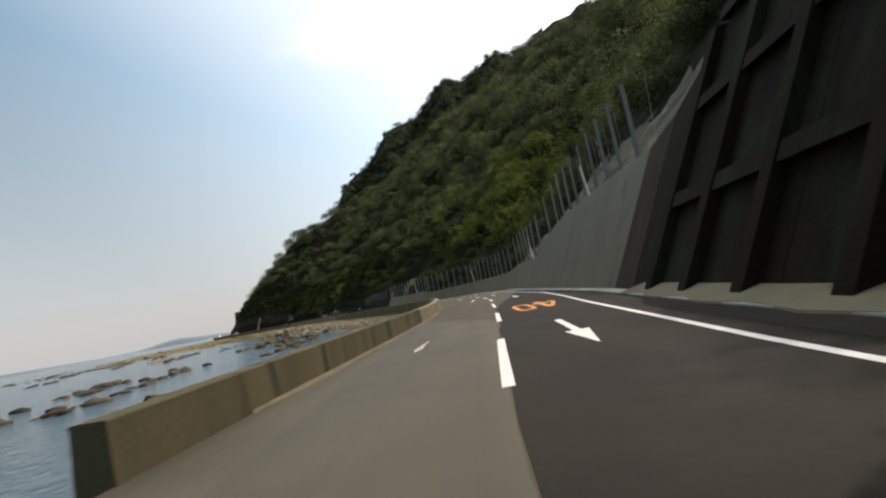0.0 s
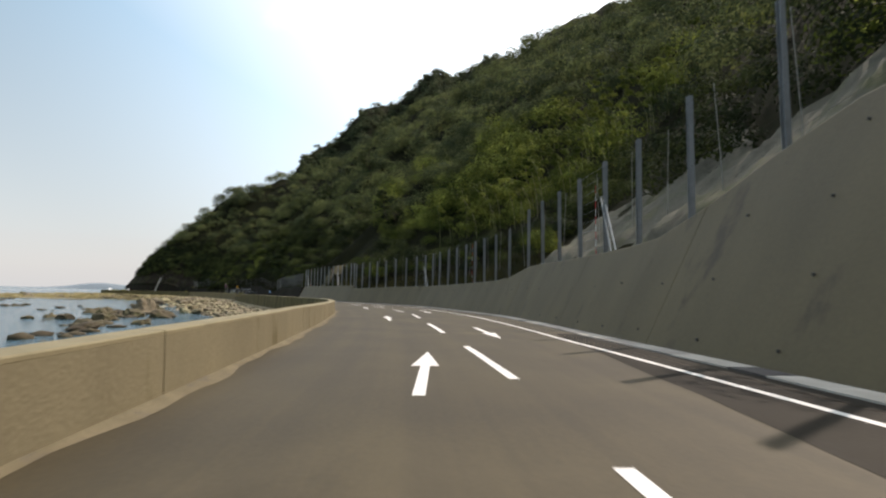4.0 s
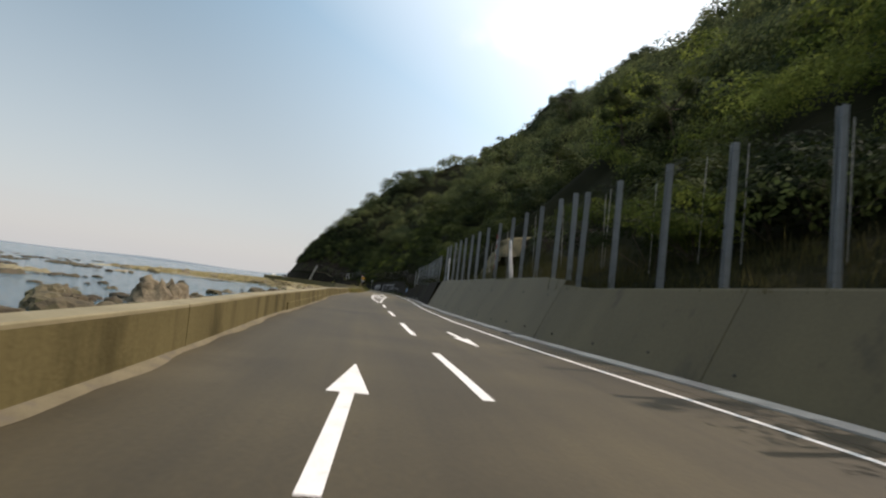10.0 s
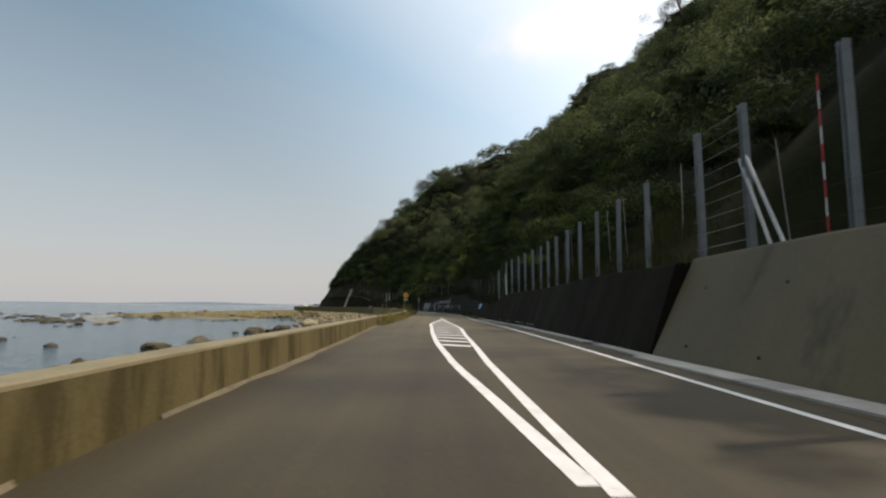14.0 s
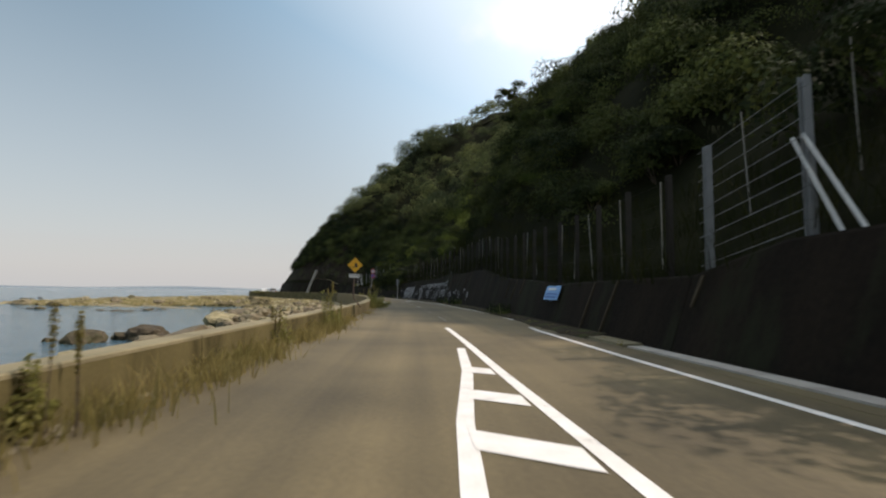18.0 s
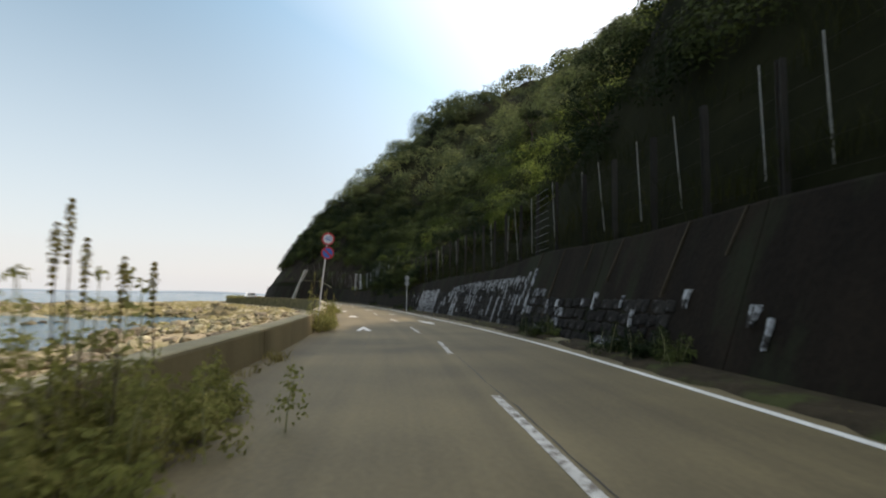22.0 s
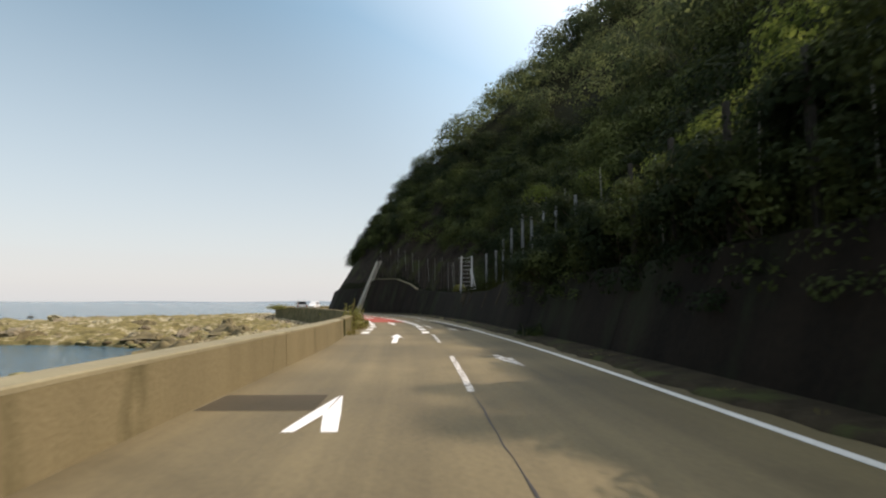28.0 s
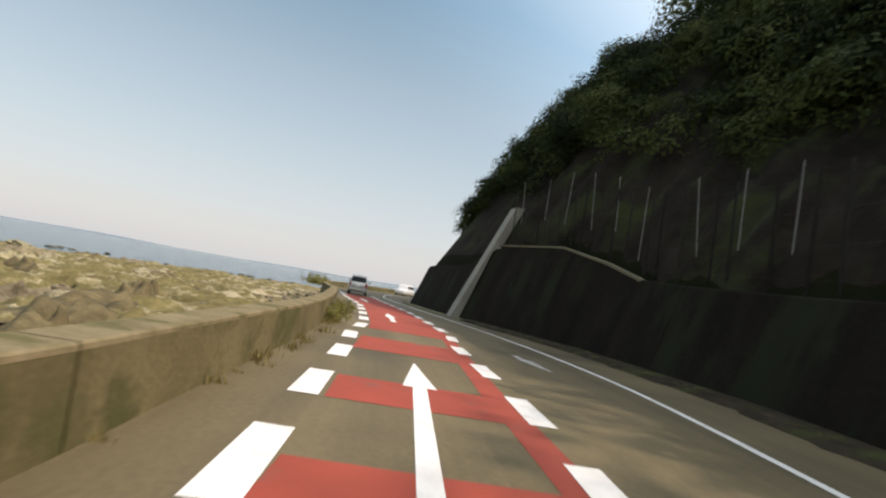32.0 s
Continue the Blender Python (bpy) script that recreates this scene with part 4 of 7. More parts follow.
OWN, MEET = "white straight-ahead arrow painted on the lane", "white arrow painted on the oncoming lane"
for tip, tail, d, dd in ((6.0, 1.3, 0.45, 0.15), (24.0, 19.05, -0.17, -0.2), (42.4, 37.7, 0.37, 0.03), (60.15, 55.2, -0.2, -0.33)):
    arrow(tip, tail, d, dd, PAINT, OWN)
marking("worn_arrow_tip", [[(-29.5, -1.38, -1.35), (-31.2, -1.58, -1.38), (-31.7, -1.52, -1.48)]], WORN_PAINT, "faded tip of a white arrow on the seaward lane", "road marking", group="road arrows")
for tip, tail, d, dd in ((226.5, 221.9, -0.22, -0.45), (239.3, 235.2, 0.24, 0.2), (253.4, 247.6, 0.55, 0.35), (266.4, 262.2, 1.25, 0.95), (279, 275, 1.3, 1.3)):
    arrow(tip, tail, d, dd, PAINT, OWN, head=2.0, wide=0.44, stem=0.18)
for tip, tail, d, dd in ((-35.2, -30.2, 1.84, 2.02), (-8.2, -3.2, 3.17, 3.3), (9.8, 14.6, 2.78, 2.86), (29.35, 34.8, 3.24, 3.68), (47.6, 52.8, 3.7, 3.58), (64.8, 68.8, 2.86, 2.76), (180.0, 183.6, 2.68, 2.46)):
    arrow(tip, tail, d, dd, PAINT, MEET)
for tip, tail, d, dd in ((191.4, 193.5, 2.2, 1.95), (215.9, 218.2, 2.14, 1.95), (229.3, 231.2, 2.7, 2.6), (241.4, 243.0, 2.89, 2.7), (255.1, 257.3, 3.6, 3.45), (203, 205, 1.6, 1.4)):
    arrow(tip, tail, d, dd, WORN_PAINT, "worn white arrow head on the oncoming lane", head=1.6, wide=0.4)
for tip, d, k in ((177.8, -0.59, 1.2), (189.3, -0.72, 1.0), (199.3, -1.1, 1.0), (212.8, -0.98, 1.0)):
    f, g_ = 1.9 * k, 1.15 * k
    pts = [[(tip, d - 0.02, d + 0.01), (tip - g_, d - 0.2, d - 0.03), (tip - f, d - 0.29, d - 0.17)], [(tip, d - 0.01, d + 0.03), (tip - g_, d - 0.03, d + 0.16), (tip - f, d + 0.08, d + 0.24)]]
    marking("arrow_head", pts, PAINT, "white arrow head, its shaft faded away", "road marking", group="road arrows")


def digit_quads(name, quads, s_base, d_base, h, w, material, label):
    """A tall figure read by oncoming drivers: x to their right is to our left."""
    bm = bmesh.new()
    for q in quads:
        bm.faces.new([bm.verts.new(at(s_base - h * y, d_base - w * x, 0.006)) for x, y in q])
    bmesh.ops.recalc_face_normals(bm, faces=bm.faces)
    for f in bm.faces:
        if f.normal.z < 0:
            f.normal_flip()
    me = bpy.data.meshes.new(name)
    bm.to_mesh(me)
    bm.free()
    me.materials.append(material)
    return tagged(new(name, me), label, "road marking", "painted speed limit")


FOUR = [[(0.55, 0), (0.8, 0), (0.8, 1), (0.55, 1)], [(0, 0.25), (0.55, 0.25), (0.55, 0.4), (0, 0.4)], [(0.8, 0.25), (1, 0.25), (1, 0.4), (0.8, 0.4)], [(0, 0.4), (0.22, 0.4), (0.55, 0.82), (0.55, 1)]]
ZERO = [[(0.0, 0.2), (0.24, 0.2), (0.24, 0.8), (0.0, 0.8)], [(0.76, 0.2), (1, 0.2), (1, 0.8), (0.76, 0.8)],
        [(0.0, 0.2), (0.2, 0.03), (0.36, 0.14), (0.24, 0.2)], [(0.2, 0.03), (0.8, 0.03), (0.64, 0.14), (0.36, 0.14)], [(0.8, 0.03), (1, 0.2), (0.76, 0.2), (0.64, 0.14)],
        [(0.0, 0.8), (0.24, 0.8), (0.36, 0.86), (0.2, 0.97)], [(0.36, 0.86), (0.64, 0.86), (0.8, 0.97), (0.2, 0.97)], [(0.76, 0.8), (1, 0.8), (0.8, 0.97), (0.64, 0.86)]]
digit_quads("painted_figure_four", FOUR, -19.4, 3.47, 4.9, 0.95, ORANGE, "orange painted figure four, read by oncoming drivers")
digit_quads("painted_figure_zero", ZERO, -19.4, 2.42, 4.9, 0.75, ORANGE, "orange painted figure zero, read by oncoming drivers")

# red surfacing and its white blocks
red_l = prof((239, -0.76), (245, -0.78), (248, -0.62), (251, -0.55), (254, -0.52), (257, -0.3), (260, 0.0), (270, 0.55), (300, 0.2))
red_r = prof((239, 1.46), (244, 1.3), (249, 1.68), (251, 1.62), (255, 1.85), (260, 2.35), (270, 2.8), (300, 2.4))
RED_L = "brick-red anti-skid surfacing on the lane"
for a, b in ((239.4, 248.4), (250.2, 251.5), (254.3, 256.5), (258.6, 284.0)):
    marking("red_surfacing", [[(s, float(red_l(s)), float(red_r(s))) for s in np.linspace(a, b, max(2, int((b - a) / 1.2)))]], RED, RED_L, "road surfacing", z=0.004, group="red surfacing")
for a, b in ((248.4, 250.2), (251.5, 254.3), (256.5, 258.6)):
    marking("red_surfacing", [[(s, float(red_r(s)) - 0.35, float(red_r(s))) for s in (a, b)]], RED, "narrow brick-red strip of surfacing", "road surfacing", z=0.004, group="red surfacing")
block_l = prof((227, -1.5), (229.6, -1.33), (232.3, -1.12), (235.3, -1.02), (239.7, -0.98), (242.4, -0.87), (246, -0.8), (251, -0.78), (254, -0.64), (257, -0.58), (260, -0.2), (270, 0.4), (300, 0.1))
block_r = prof((227, 0.98), (229.4, 1.12), (232.8, 1.28), (235.2, 1.42), (240.2, 1.44), (245.4, 1.5), (251, 1.78), (254, 1.84), (257, 1.93), (260, 2.4), (270, 2.9), (300, 2.5))
for s in [226.9, 229.55, 232.25, 234.7, 237.0, 239.7, 242.4, 245.2, 247.6, 250.2, 253.0, 255.7] + [258.4 + 2.7 * i for i in range(11)]:
    for f, w, off in ((block_l, 0.31, 0.0), (block_r, 0.31, 0.1)):
        marking("white_block", [[(s + off, float(f(s)) - w / 2, float(f(s)) + w / 2), (s + off + 1.4, float(f(s + 1.4)) - w / 2, float(f(s + 1.4)) + w / 2)]], PAINT, "white painted block edging the lane", "road marking", z=0.009, group="white blocks")


# ---- sea wall ----
def wall_run(root_name, label, category, s_list, section, material, piece, parent=None):
    """A wall cut into pieces at the places s_list; section(s) gives its outline as (d, z)."""
    root = parent or tagged(new(root_name), label, category, kind="structure")
    for a, b in zip(s_list[:-1], s_list[1:]):
        n = max(2, int((b - a) / 2.0) + 1)
        secs = []
        for s in np.linspace(a + 0.012, b - 0.012, n):
            secs.append([tuple(at(s, d, z)) for d, z in section(s)])
        ob = ring_mesh(piece, secs, material)
        ob.parent = root
    return root


def z_sea_wall(s):
    return float(np.interp(s, (-110, -40, -20, 0, 12, 30, 60, 90, 120, 140, 160, 185, 210, 250, 420), (0.62, 0.62, 0.68, 0.75, 0.78, 0.72, 0.64, 0.68, 0.56, 0.56, 0.56, 0.62, 0.67, 0.6, 0.62)))


def sea_section(s):
    d, z = float(D_LEFT(s)), z_sea_wall(s)
    return [(d, -0.1), (d - 0.03, z - 0.05), (d - 0.4, z - 0.05), (d - 0.52, -2.2), (d - 0.1, -2.2)]


def cap_section(s):
    d, z = float(D_LEFT(s)), z_sea_wall(s)
    return [(d - 0.028, z - 0.048), (d - 0.031, z - 0.014), (d - 0.05, z), (d - 0.39, z), (d - 0.41, z - 0.012), (d - 0.41, z - 0.048)]


JOINTS_0 = [S0 + 0.5, -84, -72, -60, -50, -41.8]
JOINTS = [-38.7, -29.5, -19.2, -9, 1, 11, 21, 31.5, 41.5, 50, 60, 70, 80, 90, 100, 110, 120, 130, 137.6, 145.35]
JOINTS_2 = [145.95, 156.9, 167, 176, 186, 196, 206, 216, 224.85]
JOINTS_3 = [225.5, 230.3, 236, 247.9, 258, 268, 278, 288, 298, 308, 320, 335, 350, 370, 390]
sea_wall = wall_run("sea_wall", "low weathered concrete sea wall with stained face and vertical joints", "sea wall", JOINTS[2:8], sea_section, SEAWALL, "wall_section")
wall_run("", "", "", JOINTS[7:], sea_section, BROWN_SEAWALL, "wall_section", sea_wall)
wall_run("", "", "", JOINTS[:3], sea_section, STAINED_SEAWALL, "wall_section", sea_wall)
wall_run("", "", "", JOINTS[:3], cap_section, STAINED_SEAWALL, "wall_cap", sea_wall)
wall_run("", "", "", JOINTS[2:], cap_section, SEACAP, "wall_cap", sea_wall)
sea_wall_0 = wall_run("sea_wall", "low weathered sea wall ending at an open gap", "sea wall", JOINTS_0, sea_section, SEAWALL, "wall_section")
wall_run("", "", "", JOINTS_0, cap_section, SEACAP, "wall_cap", sea_wall_0)
sea_wall_b = wall_run("sea_wall", "low concrete sea wall beyond the broken joint, mossy and patched", "sea wall", JOINTS_2, sea_section, TAN_SEAWALL, "wall_section")
wall_run("", "", "", JOINTS_2, cap_section, SEACAP, "wall_cap", sea_wall_b)
sea_wall_c = wall_run("sea_wall", "low mossy concrete sea wall beyond a narrow open gap", "sea wall", JOINTS_3, sea_section, SEAWALL_MOSS, "wall_section")
wall_run("", "", "", JOINTS_3, cap_section, MOSS_CAP, "wall_cap", sea_wall_c)
# the ledge along the wall's foot
tagged(wall_run("wall_footing", "narrow cast concrete ledge along the sea wall's foot", "footing", [70.5, 75, 79.5, 84.2],
                lambda s: [(float(D_LEFT(s)) + 0.03, -0.05), (float(D_LEFT(s)) + 0.018, 0.275 + 0.02 * math.sin(s * 0.9)), (float(D_LEFT(s)) + 0.008, 0.29), (float(D_LEFT(s)) - 0.02, 0.3), (float(D_LEFT(s)) - 0.02, -0.05)], BROWN_SEAWALL, "ledge_section"))
# sandy dust drifted along the foot
def drift(s0, s1, w):
    n = int((s1 - s0) / 0.5)
    s = np.linspace(s0, s1, n)
    wide = 0.7 * w * (0.55 + 0.35 * np.sin(s * 0.9) + 0.25 * np.sin(s * 2.7 + 1)) * np.clip((s - s0) / 2, 0, 1) * np.clip((s1 - s) / 2, 0, 1) + 0.03
    d0 = D_LEFT(s) + 0.0
    g = grid_object("sand_drift", np.stack([at(s, d0, 0.05), at(s, d0 + 0.35 * wide, 0.028), at(s, d0 + wide, 0.004)], 1), DUST)
    return tagged(g, "pale sandy dust drifted against the sea wall", "sand", kind="stuff")


for a, b, w in ((-36, -6, 0.22), (-4, 34, 0.3), (38, 92, 0.22), (94, 144, 0.2), (146.2, 160, 1.5), (160, 168, 0.6)):
    drift(a, b, w)


# ---- retaining walls ----
def retaining(s):
    z, d, k = float(Z_TOP(s)), float(D_WALL(s)), float(lean(s))
    t = d + k * z
    return [(d, -0.12), (t - 0.02, z - 0.05), (t + 0.02, z), (t + 0.4, z), (t + 0.42, z - 0.5), (t + 0.42, -0.12)]


new_wall = wall_run("retaining_wall", "tall smooth concrete retaining wall leaning back, with joints", "retaining wall", [-20.65, -11.2, -1.5, 8.5, 16.5, 26.4, 34, 43.5, 53, 62, 70.35], retaining, CONC_NEW, "wall_panel")
wall_run("", "", "", [70.37, 80, 90.5, 101.5], retaining, CONC_NEW, "wall_panel", new_wall)
# weep holes: short pipes in the face
pipe_bm = tube(bmesh.new(), (0, 0, 0), (-0.03, 0, 0), 0.032, n=8)
pipe_me = bpy.data.meshes.new("weep_pipe")
pipe_bm.to_mesh(pipe_me)
pipe_bm.free()
pipe_me.materials.append(BLACK)
rng = random.Random(4)
for s in np.arange(-19.5, 100.5, 2.6):
    for z in (0.35, 1.7, 3.2, 4.7):
        if z < Z_TOP(s) - 0.5:
            ob = new("weep_pipe", pipe_me)
            ob.matrix_basis = place(s + rng.uniform(-0.2, 0.2), D_WALL(s) + 0.5 * z + 0.02, z + rng.uniform(-0.05, 0.05))
            ob.parent = new_wall
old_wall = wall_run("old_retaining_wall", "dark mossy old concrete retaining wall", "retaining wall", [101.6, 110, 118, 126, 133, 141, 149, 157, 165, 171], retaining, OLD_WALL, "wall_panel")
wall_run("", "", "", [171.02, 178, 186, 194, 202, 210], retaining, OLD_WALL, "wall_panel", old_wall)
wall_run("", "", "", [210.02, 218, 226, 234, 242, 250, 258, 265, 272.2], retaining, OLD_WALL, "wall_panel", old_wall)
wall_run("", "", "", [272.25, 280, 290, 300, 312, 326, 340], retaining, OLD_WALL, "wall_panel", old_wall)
white_me = pipe_me.copy()
white_me.name = "drain_spout"
white_me.materials.clear()
white_me.materials.append(PALE_STEEL)
for s in (117.5, 118.2, 119.0, 120.5, 121.0, 121.5, 122.0, 122.5, 124.8, 125.5, 128.2):
    ob = new("drain_spout", white_me)
    ob.matrix_basis = place(s, D_WALL(s) + 0.07 + 0.02, 0.2)
    ob.parent = old_wall
# pale ribs running down the old wall
for i, s in enumerate([122.5, 124.4, 126.9, 132.6, 136.4, 138.0, 147.5, 149, 150.5, 165.5, 167.2, 170.1, 172.0, 174.2, 176.3, 232.6, 236.2, 240.5, 242.3, 242.7, 243.1, 243.6]):
    z1 = float(Z_TOP(s)) - 0.02
    rr = random.Random(i * 13 + 5)
    z0 = z1 * rr.choice((0.08, 0.2, 0.45, 0.6, 0.7) if s < 200 else (0.5, 0.62, 0.7))
    w, tilt = (rr.uniform(0.03, 0.07), rr.uniform(0.05, 0.25)) if 160 < s < 180 else (rr.uniform(0.05, 0.15), rr.uniform(0.0, 0.2))
    k, d = float(lean(s)), float(D_WALL(s))
    def sec(z, w):
        return [tuple(at(s + a * w / 2 + (z1 - z) * tilt, d + k * z + b, z)) for a, b in ((-1, 0.02), (-1, -0.035), (1, -0.035), (1, 0.02))]
    ob = ring_mesh("rib", [sec(z0, w * 0.6), sec((z0 + z1) / 2, w), sec(z1, w)], BROWN_WALL)
    ob.parent = old_wall
# rough stone facing over the lower part of the wall, limed in places
CRUST = prof((163, 1.4), (170, 1.5), (176.2, 1.55), (176.8, 2.12), (186, 2.08), (190, 1.85), (197, 1.8), (200, 1.72), (206, 1.4))


def stone_mesh(seed, material):
    """A rough block, its face bulging and chipped; y along the wall, z up the face."""
    r = random.Random(seed)
    bm = bmesh.new()
    rim = [(-0.24, -0.14), (0.0, -0.155), (0.24, -0.14), (0.25, 0.0), (0.24, 0.14), (0.0, 0.155), (-0.24, 0.14), (-0.25, 0.0)]
    rim = [(y + r.uniform(-0.05, 0.03), z + r.uniform(-0.045, 0.025)) for y, z in rim]
    back = [bm.verts.new((0.04, y, z)) for y, z in rim]
    edge = [bm.verts.new((-0.02, y * 0.97, z * 0.96)) for y, z in rim]
    front = [bm.verts.new((-0.035 + r.uniform(-0.015, 0.012), y * 0.8, z * 0.78)) for y, z in rim]
    mid = bm.verts.new((-0.045 + r.uniform(-0.015, 0.015), r.uniform(-0.08, 0.08), r.uniform(-0.04, 0.04)))
    for k in range(8):
        q = (k + 1) % 8
        bm.faces.new((back[k], edge[k], edge[q], back[q]))
        bm.faces.new((edge[k], front[k], front[q], edge[q]))
        bm.faces.new((front[k], mid, front[q]))
    bmesh.ops.recalc_face_normals(bm, faces=bm.faces)
    me = bpy.data.meshes.new("stone")
    bm.to_mesh(me)
    bm.free()
    me.materials.append(material)
    return me


DARK_STONES = [stone_mesh(k, STONE) for k in range(6)]
LIMED_STONES = [stone_mesh(20 + k, LIMED_STONE) for k in range(5)]


def limed(s, z):
    """How much lime has run over the stone here."""
    sheet = 0.75 if 193.8 < s < 199.6 else 0.42 if 186.5 < s < 192.5 else 0.22 if 176 < s else 0.3
    return sheet + 0.5 * float(fractal(s, z * 2.2, 1.3, 12, 3))


r = random.Random(61)
for z in np.arange(0.2, 2.1, 0.31):
    s = 167.0 + r.uniform(0, 0.3)
    while s < 203:
        if z < CRUST(s) - 0.1:
            k = float(lean(s))
            me = (LIMED_STONES if limed(s, z) > 0.52 else DARK_STONES)[r.randrange(5)]
            ob = new("stone", me)
            wide = r.uniform(0.6, 1.5)
            ob.matrix_basis = place(s, float(D_WALL(s)) + k * z + 0.01, z + r.uniform(-0.02, 0.02)) @ pose(0, 0, 0, r.uniform(-9, 9), math.degrees(math.atan(k)), 0) @ Matrix.Diagonal((1, wide, r.uniform(0.8, 1.15), 1))
            ob.parent = old_wall
            s += 0.49 * wide + 0.02
        else:
            s += 0.4


def lime_run(s, z1, z0, w, out=0.05):
    """A tongue of lime down the face, wide at the top, ragged below."""
    k, d = float(lean(s)), float(D_WALL(s))
    secs = []
    for q in (0.0, 0.3, 0.65, 1.0):
        z = z1 + (z0 - z1) * q
        h = w * (1.0 - 0.62 * q) * r.uniform(0.8, 1.15) / 2
        m = s + r.uniform(-0.02, 0.02)
        secs.append([tuple(at(m + a * h, d + k * z - out + b, z)) for a, b in ((-1, 0.06), (-0.7, -0.012), (0.7, -0.012), (1, 0.06))])
    ob = ring_mesh("lime_run", secs, LIME)
    ob.parent = old_wall
    return ob


s = 177.2
while s < 190.2:
    z1 = float(CRUST(s)) + 0.02
    lime_run(s, z1, z1 - r.uniform(0.35, 0.72), r.uniform(0.09, 0.18))
    if r.random() < 0.45:
        lime_run(s + r.uniform(-0.1, 0.1), 1.38 + r.uniform(-0.04, 0.04), r.uniform(0.35, 1.05), r.uniform(0.08, 0.2))
    s += r.uniform(0.36, 0.52)
for s in np.arange(163.4, 176.5, 0.62):
    if r.random() < 0.55:
        z1 = float(CRUST(s)) - r.uniform(0.0, 0.5)
        lime_run(s + r.uniform(-0.2, 0.2), z1, z1 - r.uniform(0.15, 0.5), r.uniform(0.08, 0.22))
for s in np.arange(193.9, 199.6, 0.22):
    z1 = float(CRUST(s)) - r.uniform(0.0, 0.15)
    lime_run(s, z1, r.uniform(0.1, 0.9), r.uniform(0.12, 0.26))
for s, z1, z0, w in ((176.4, 2.4, 0.6, 0.14), (177.0, 2.3, 1.2, 0.12), (178.3, 2.2, 1.7, 0.1), (180.2, 1.3, 0.1, 0.2), (188.4, 1.3, 0.12, 0.5), (189.0, 1.1, 0.12, 0.4), (200.6, 1.5, 0.7, 0.2), (202.4, 1.4, 0.8, 0.16)):
    lime_run(s, z1, z0, w)
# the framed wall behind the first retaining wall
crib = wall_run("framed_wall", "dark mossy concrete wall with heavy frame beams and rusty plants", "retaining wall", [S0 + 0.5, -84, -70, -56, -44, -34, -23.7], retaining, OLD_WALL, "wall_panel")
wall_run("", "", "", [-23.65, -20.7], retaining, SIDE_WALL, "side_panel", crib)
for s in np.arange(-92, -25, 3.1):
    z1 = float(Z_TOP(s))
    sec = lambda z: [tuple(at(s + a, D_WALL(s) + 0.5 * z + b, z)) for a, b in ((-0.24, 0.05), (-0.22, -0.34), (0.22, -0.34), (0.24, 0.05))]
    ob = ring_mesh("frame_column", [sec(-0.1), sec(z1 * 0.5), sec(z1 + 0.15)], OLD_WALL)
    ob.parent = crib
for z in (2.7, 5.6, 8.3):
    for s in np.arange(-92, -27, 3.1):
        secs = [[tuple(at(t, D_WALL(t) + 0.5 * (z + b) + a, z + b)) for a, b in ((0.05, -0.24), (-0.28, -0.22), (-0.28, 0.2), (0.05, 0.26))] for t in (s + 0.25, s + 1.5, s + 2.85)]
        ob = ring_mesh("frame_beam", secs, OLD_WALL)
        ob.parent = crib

apron = [[tuple(at(s, D_WALL(s) - x * (1 + 0.25 * math.sin(s * 1.7)), z)) for x, z in ((-0.2, -0.05), (-0.16, 0.26), (0.25, 0.15), (0.6, 0.05), (0.62, -0.05))] for s in np.arange(-62, -24, 1.0)]
tagged(ring_mesh("concrete_apron", apron, SEAWALL), "dull broken concrete apron at the framed wall's foot", "apron", kind="structure")

# gutter along the walls' foot: cast covers with iron grates here and there
gutter = tagged(new("gutter"), "pale concrete gutter covers along the wall's foot", "gutter", kind="structure")
s, i = -60.0, 0
while s < 134:
    step = 1.0 if s > -22 else 2.0
    a, b = s + 0.01, s + step - 0.01
    off = 0.62 if s < 101 else 0.4
    f = lambda t: float(D_WALL(t))
    secs = [[tuple(at(t, f(t) - x, z)) for x, z in ((0.02, -0.05), (0.02, 0.035), (off, 0.035), (off + 0.01, -0.05))] for t in (a, b)]
    grate = i % 17 == 9
    ob = ring_mesh("iron_grate" if grate else "gutter_cover", secs, GRATE if grate else GUTTER)
    ob.parent = gutter
    s += step
    i += 1
kerb = wall_run("kerb", "low crumbling concrete kerb beside the old wall", "kerb", [134, 142, 150, 158, 166, 174, 182, 190, 198, 206, 214, 222, 230, 238, 246, 254, 262, 270, 280, 290],
                lambda s: [(float(D_WALL(s)) - 0.5, -0.05), (float(D_WALL(s)) - 0.48, 0.06), (float(D_WALL(s)) - 0.05, 0.09), (float(D_WALL(s)) + 0.05, -0.05)], SEAWALL, "kerb_section")


def drain_cover(s, d):
    root = tagged(new("drain_cover"), "square iron drain cover in a pale worn frame", "drain cover")
    root.matrix_basis = place(s, d, 0.0)
    part("frame", box(bmesh.new(), -0.38, 0.38, -0.45, 0.45, -0.02, 0.006), GUTTER, root, "pale concrete frame")
    for i in range(7):
        part("slat", box(bmesh.new(), -0.3, 0.3, -0.36 + i * 0.105, -0.29 + i * 0.105, 0.0, 0.012), GRATE, root)


drain_cover(146.9, 4.85)
drain_cover(118.5, 4.95)


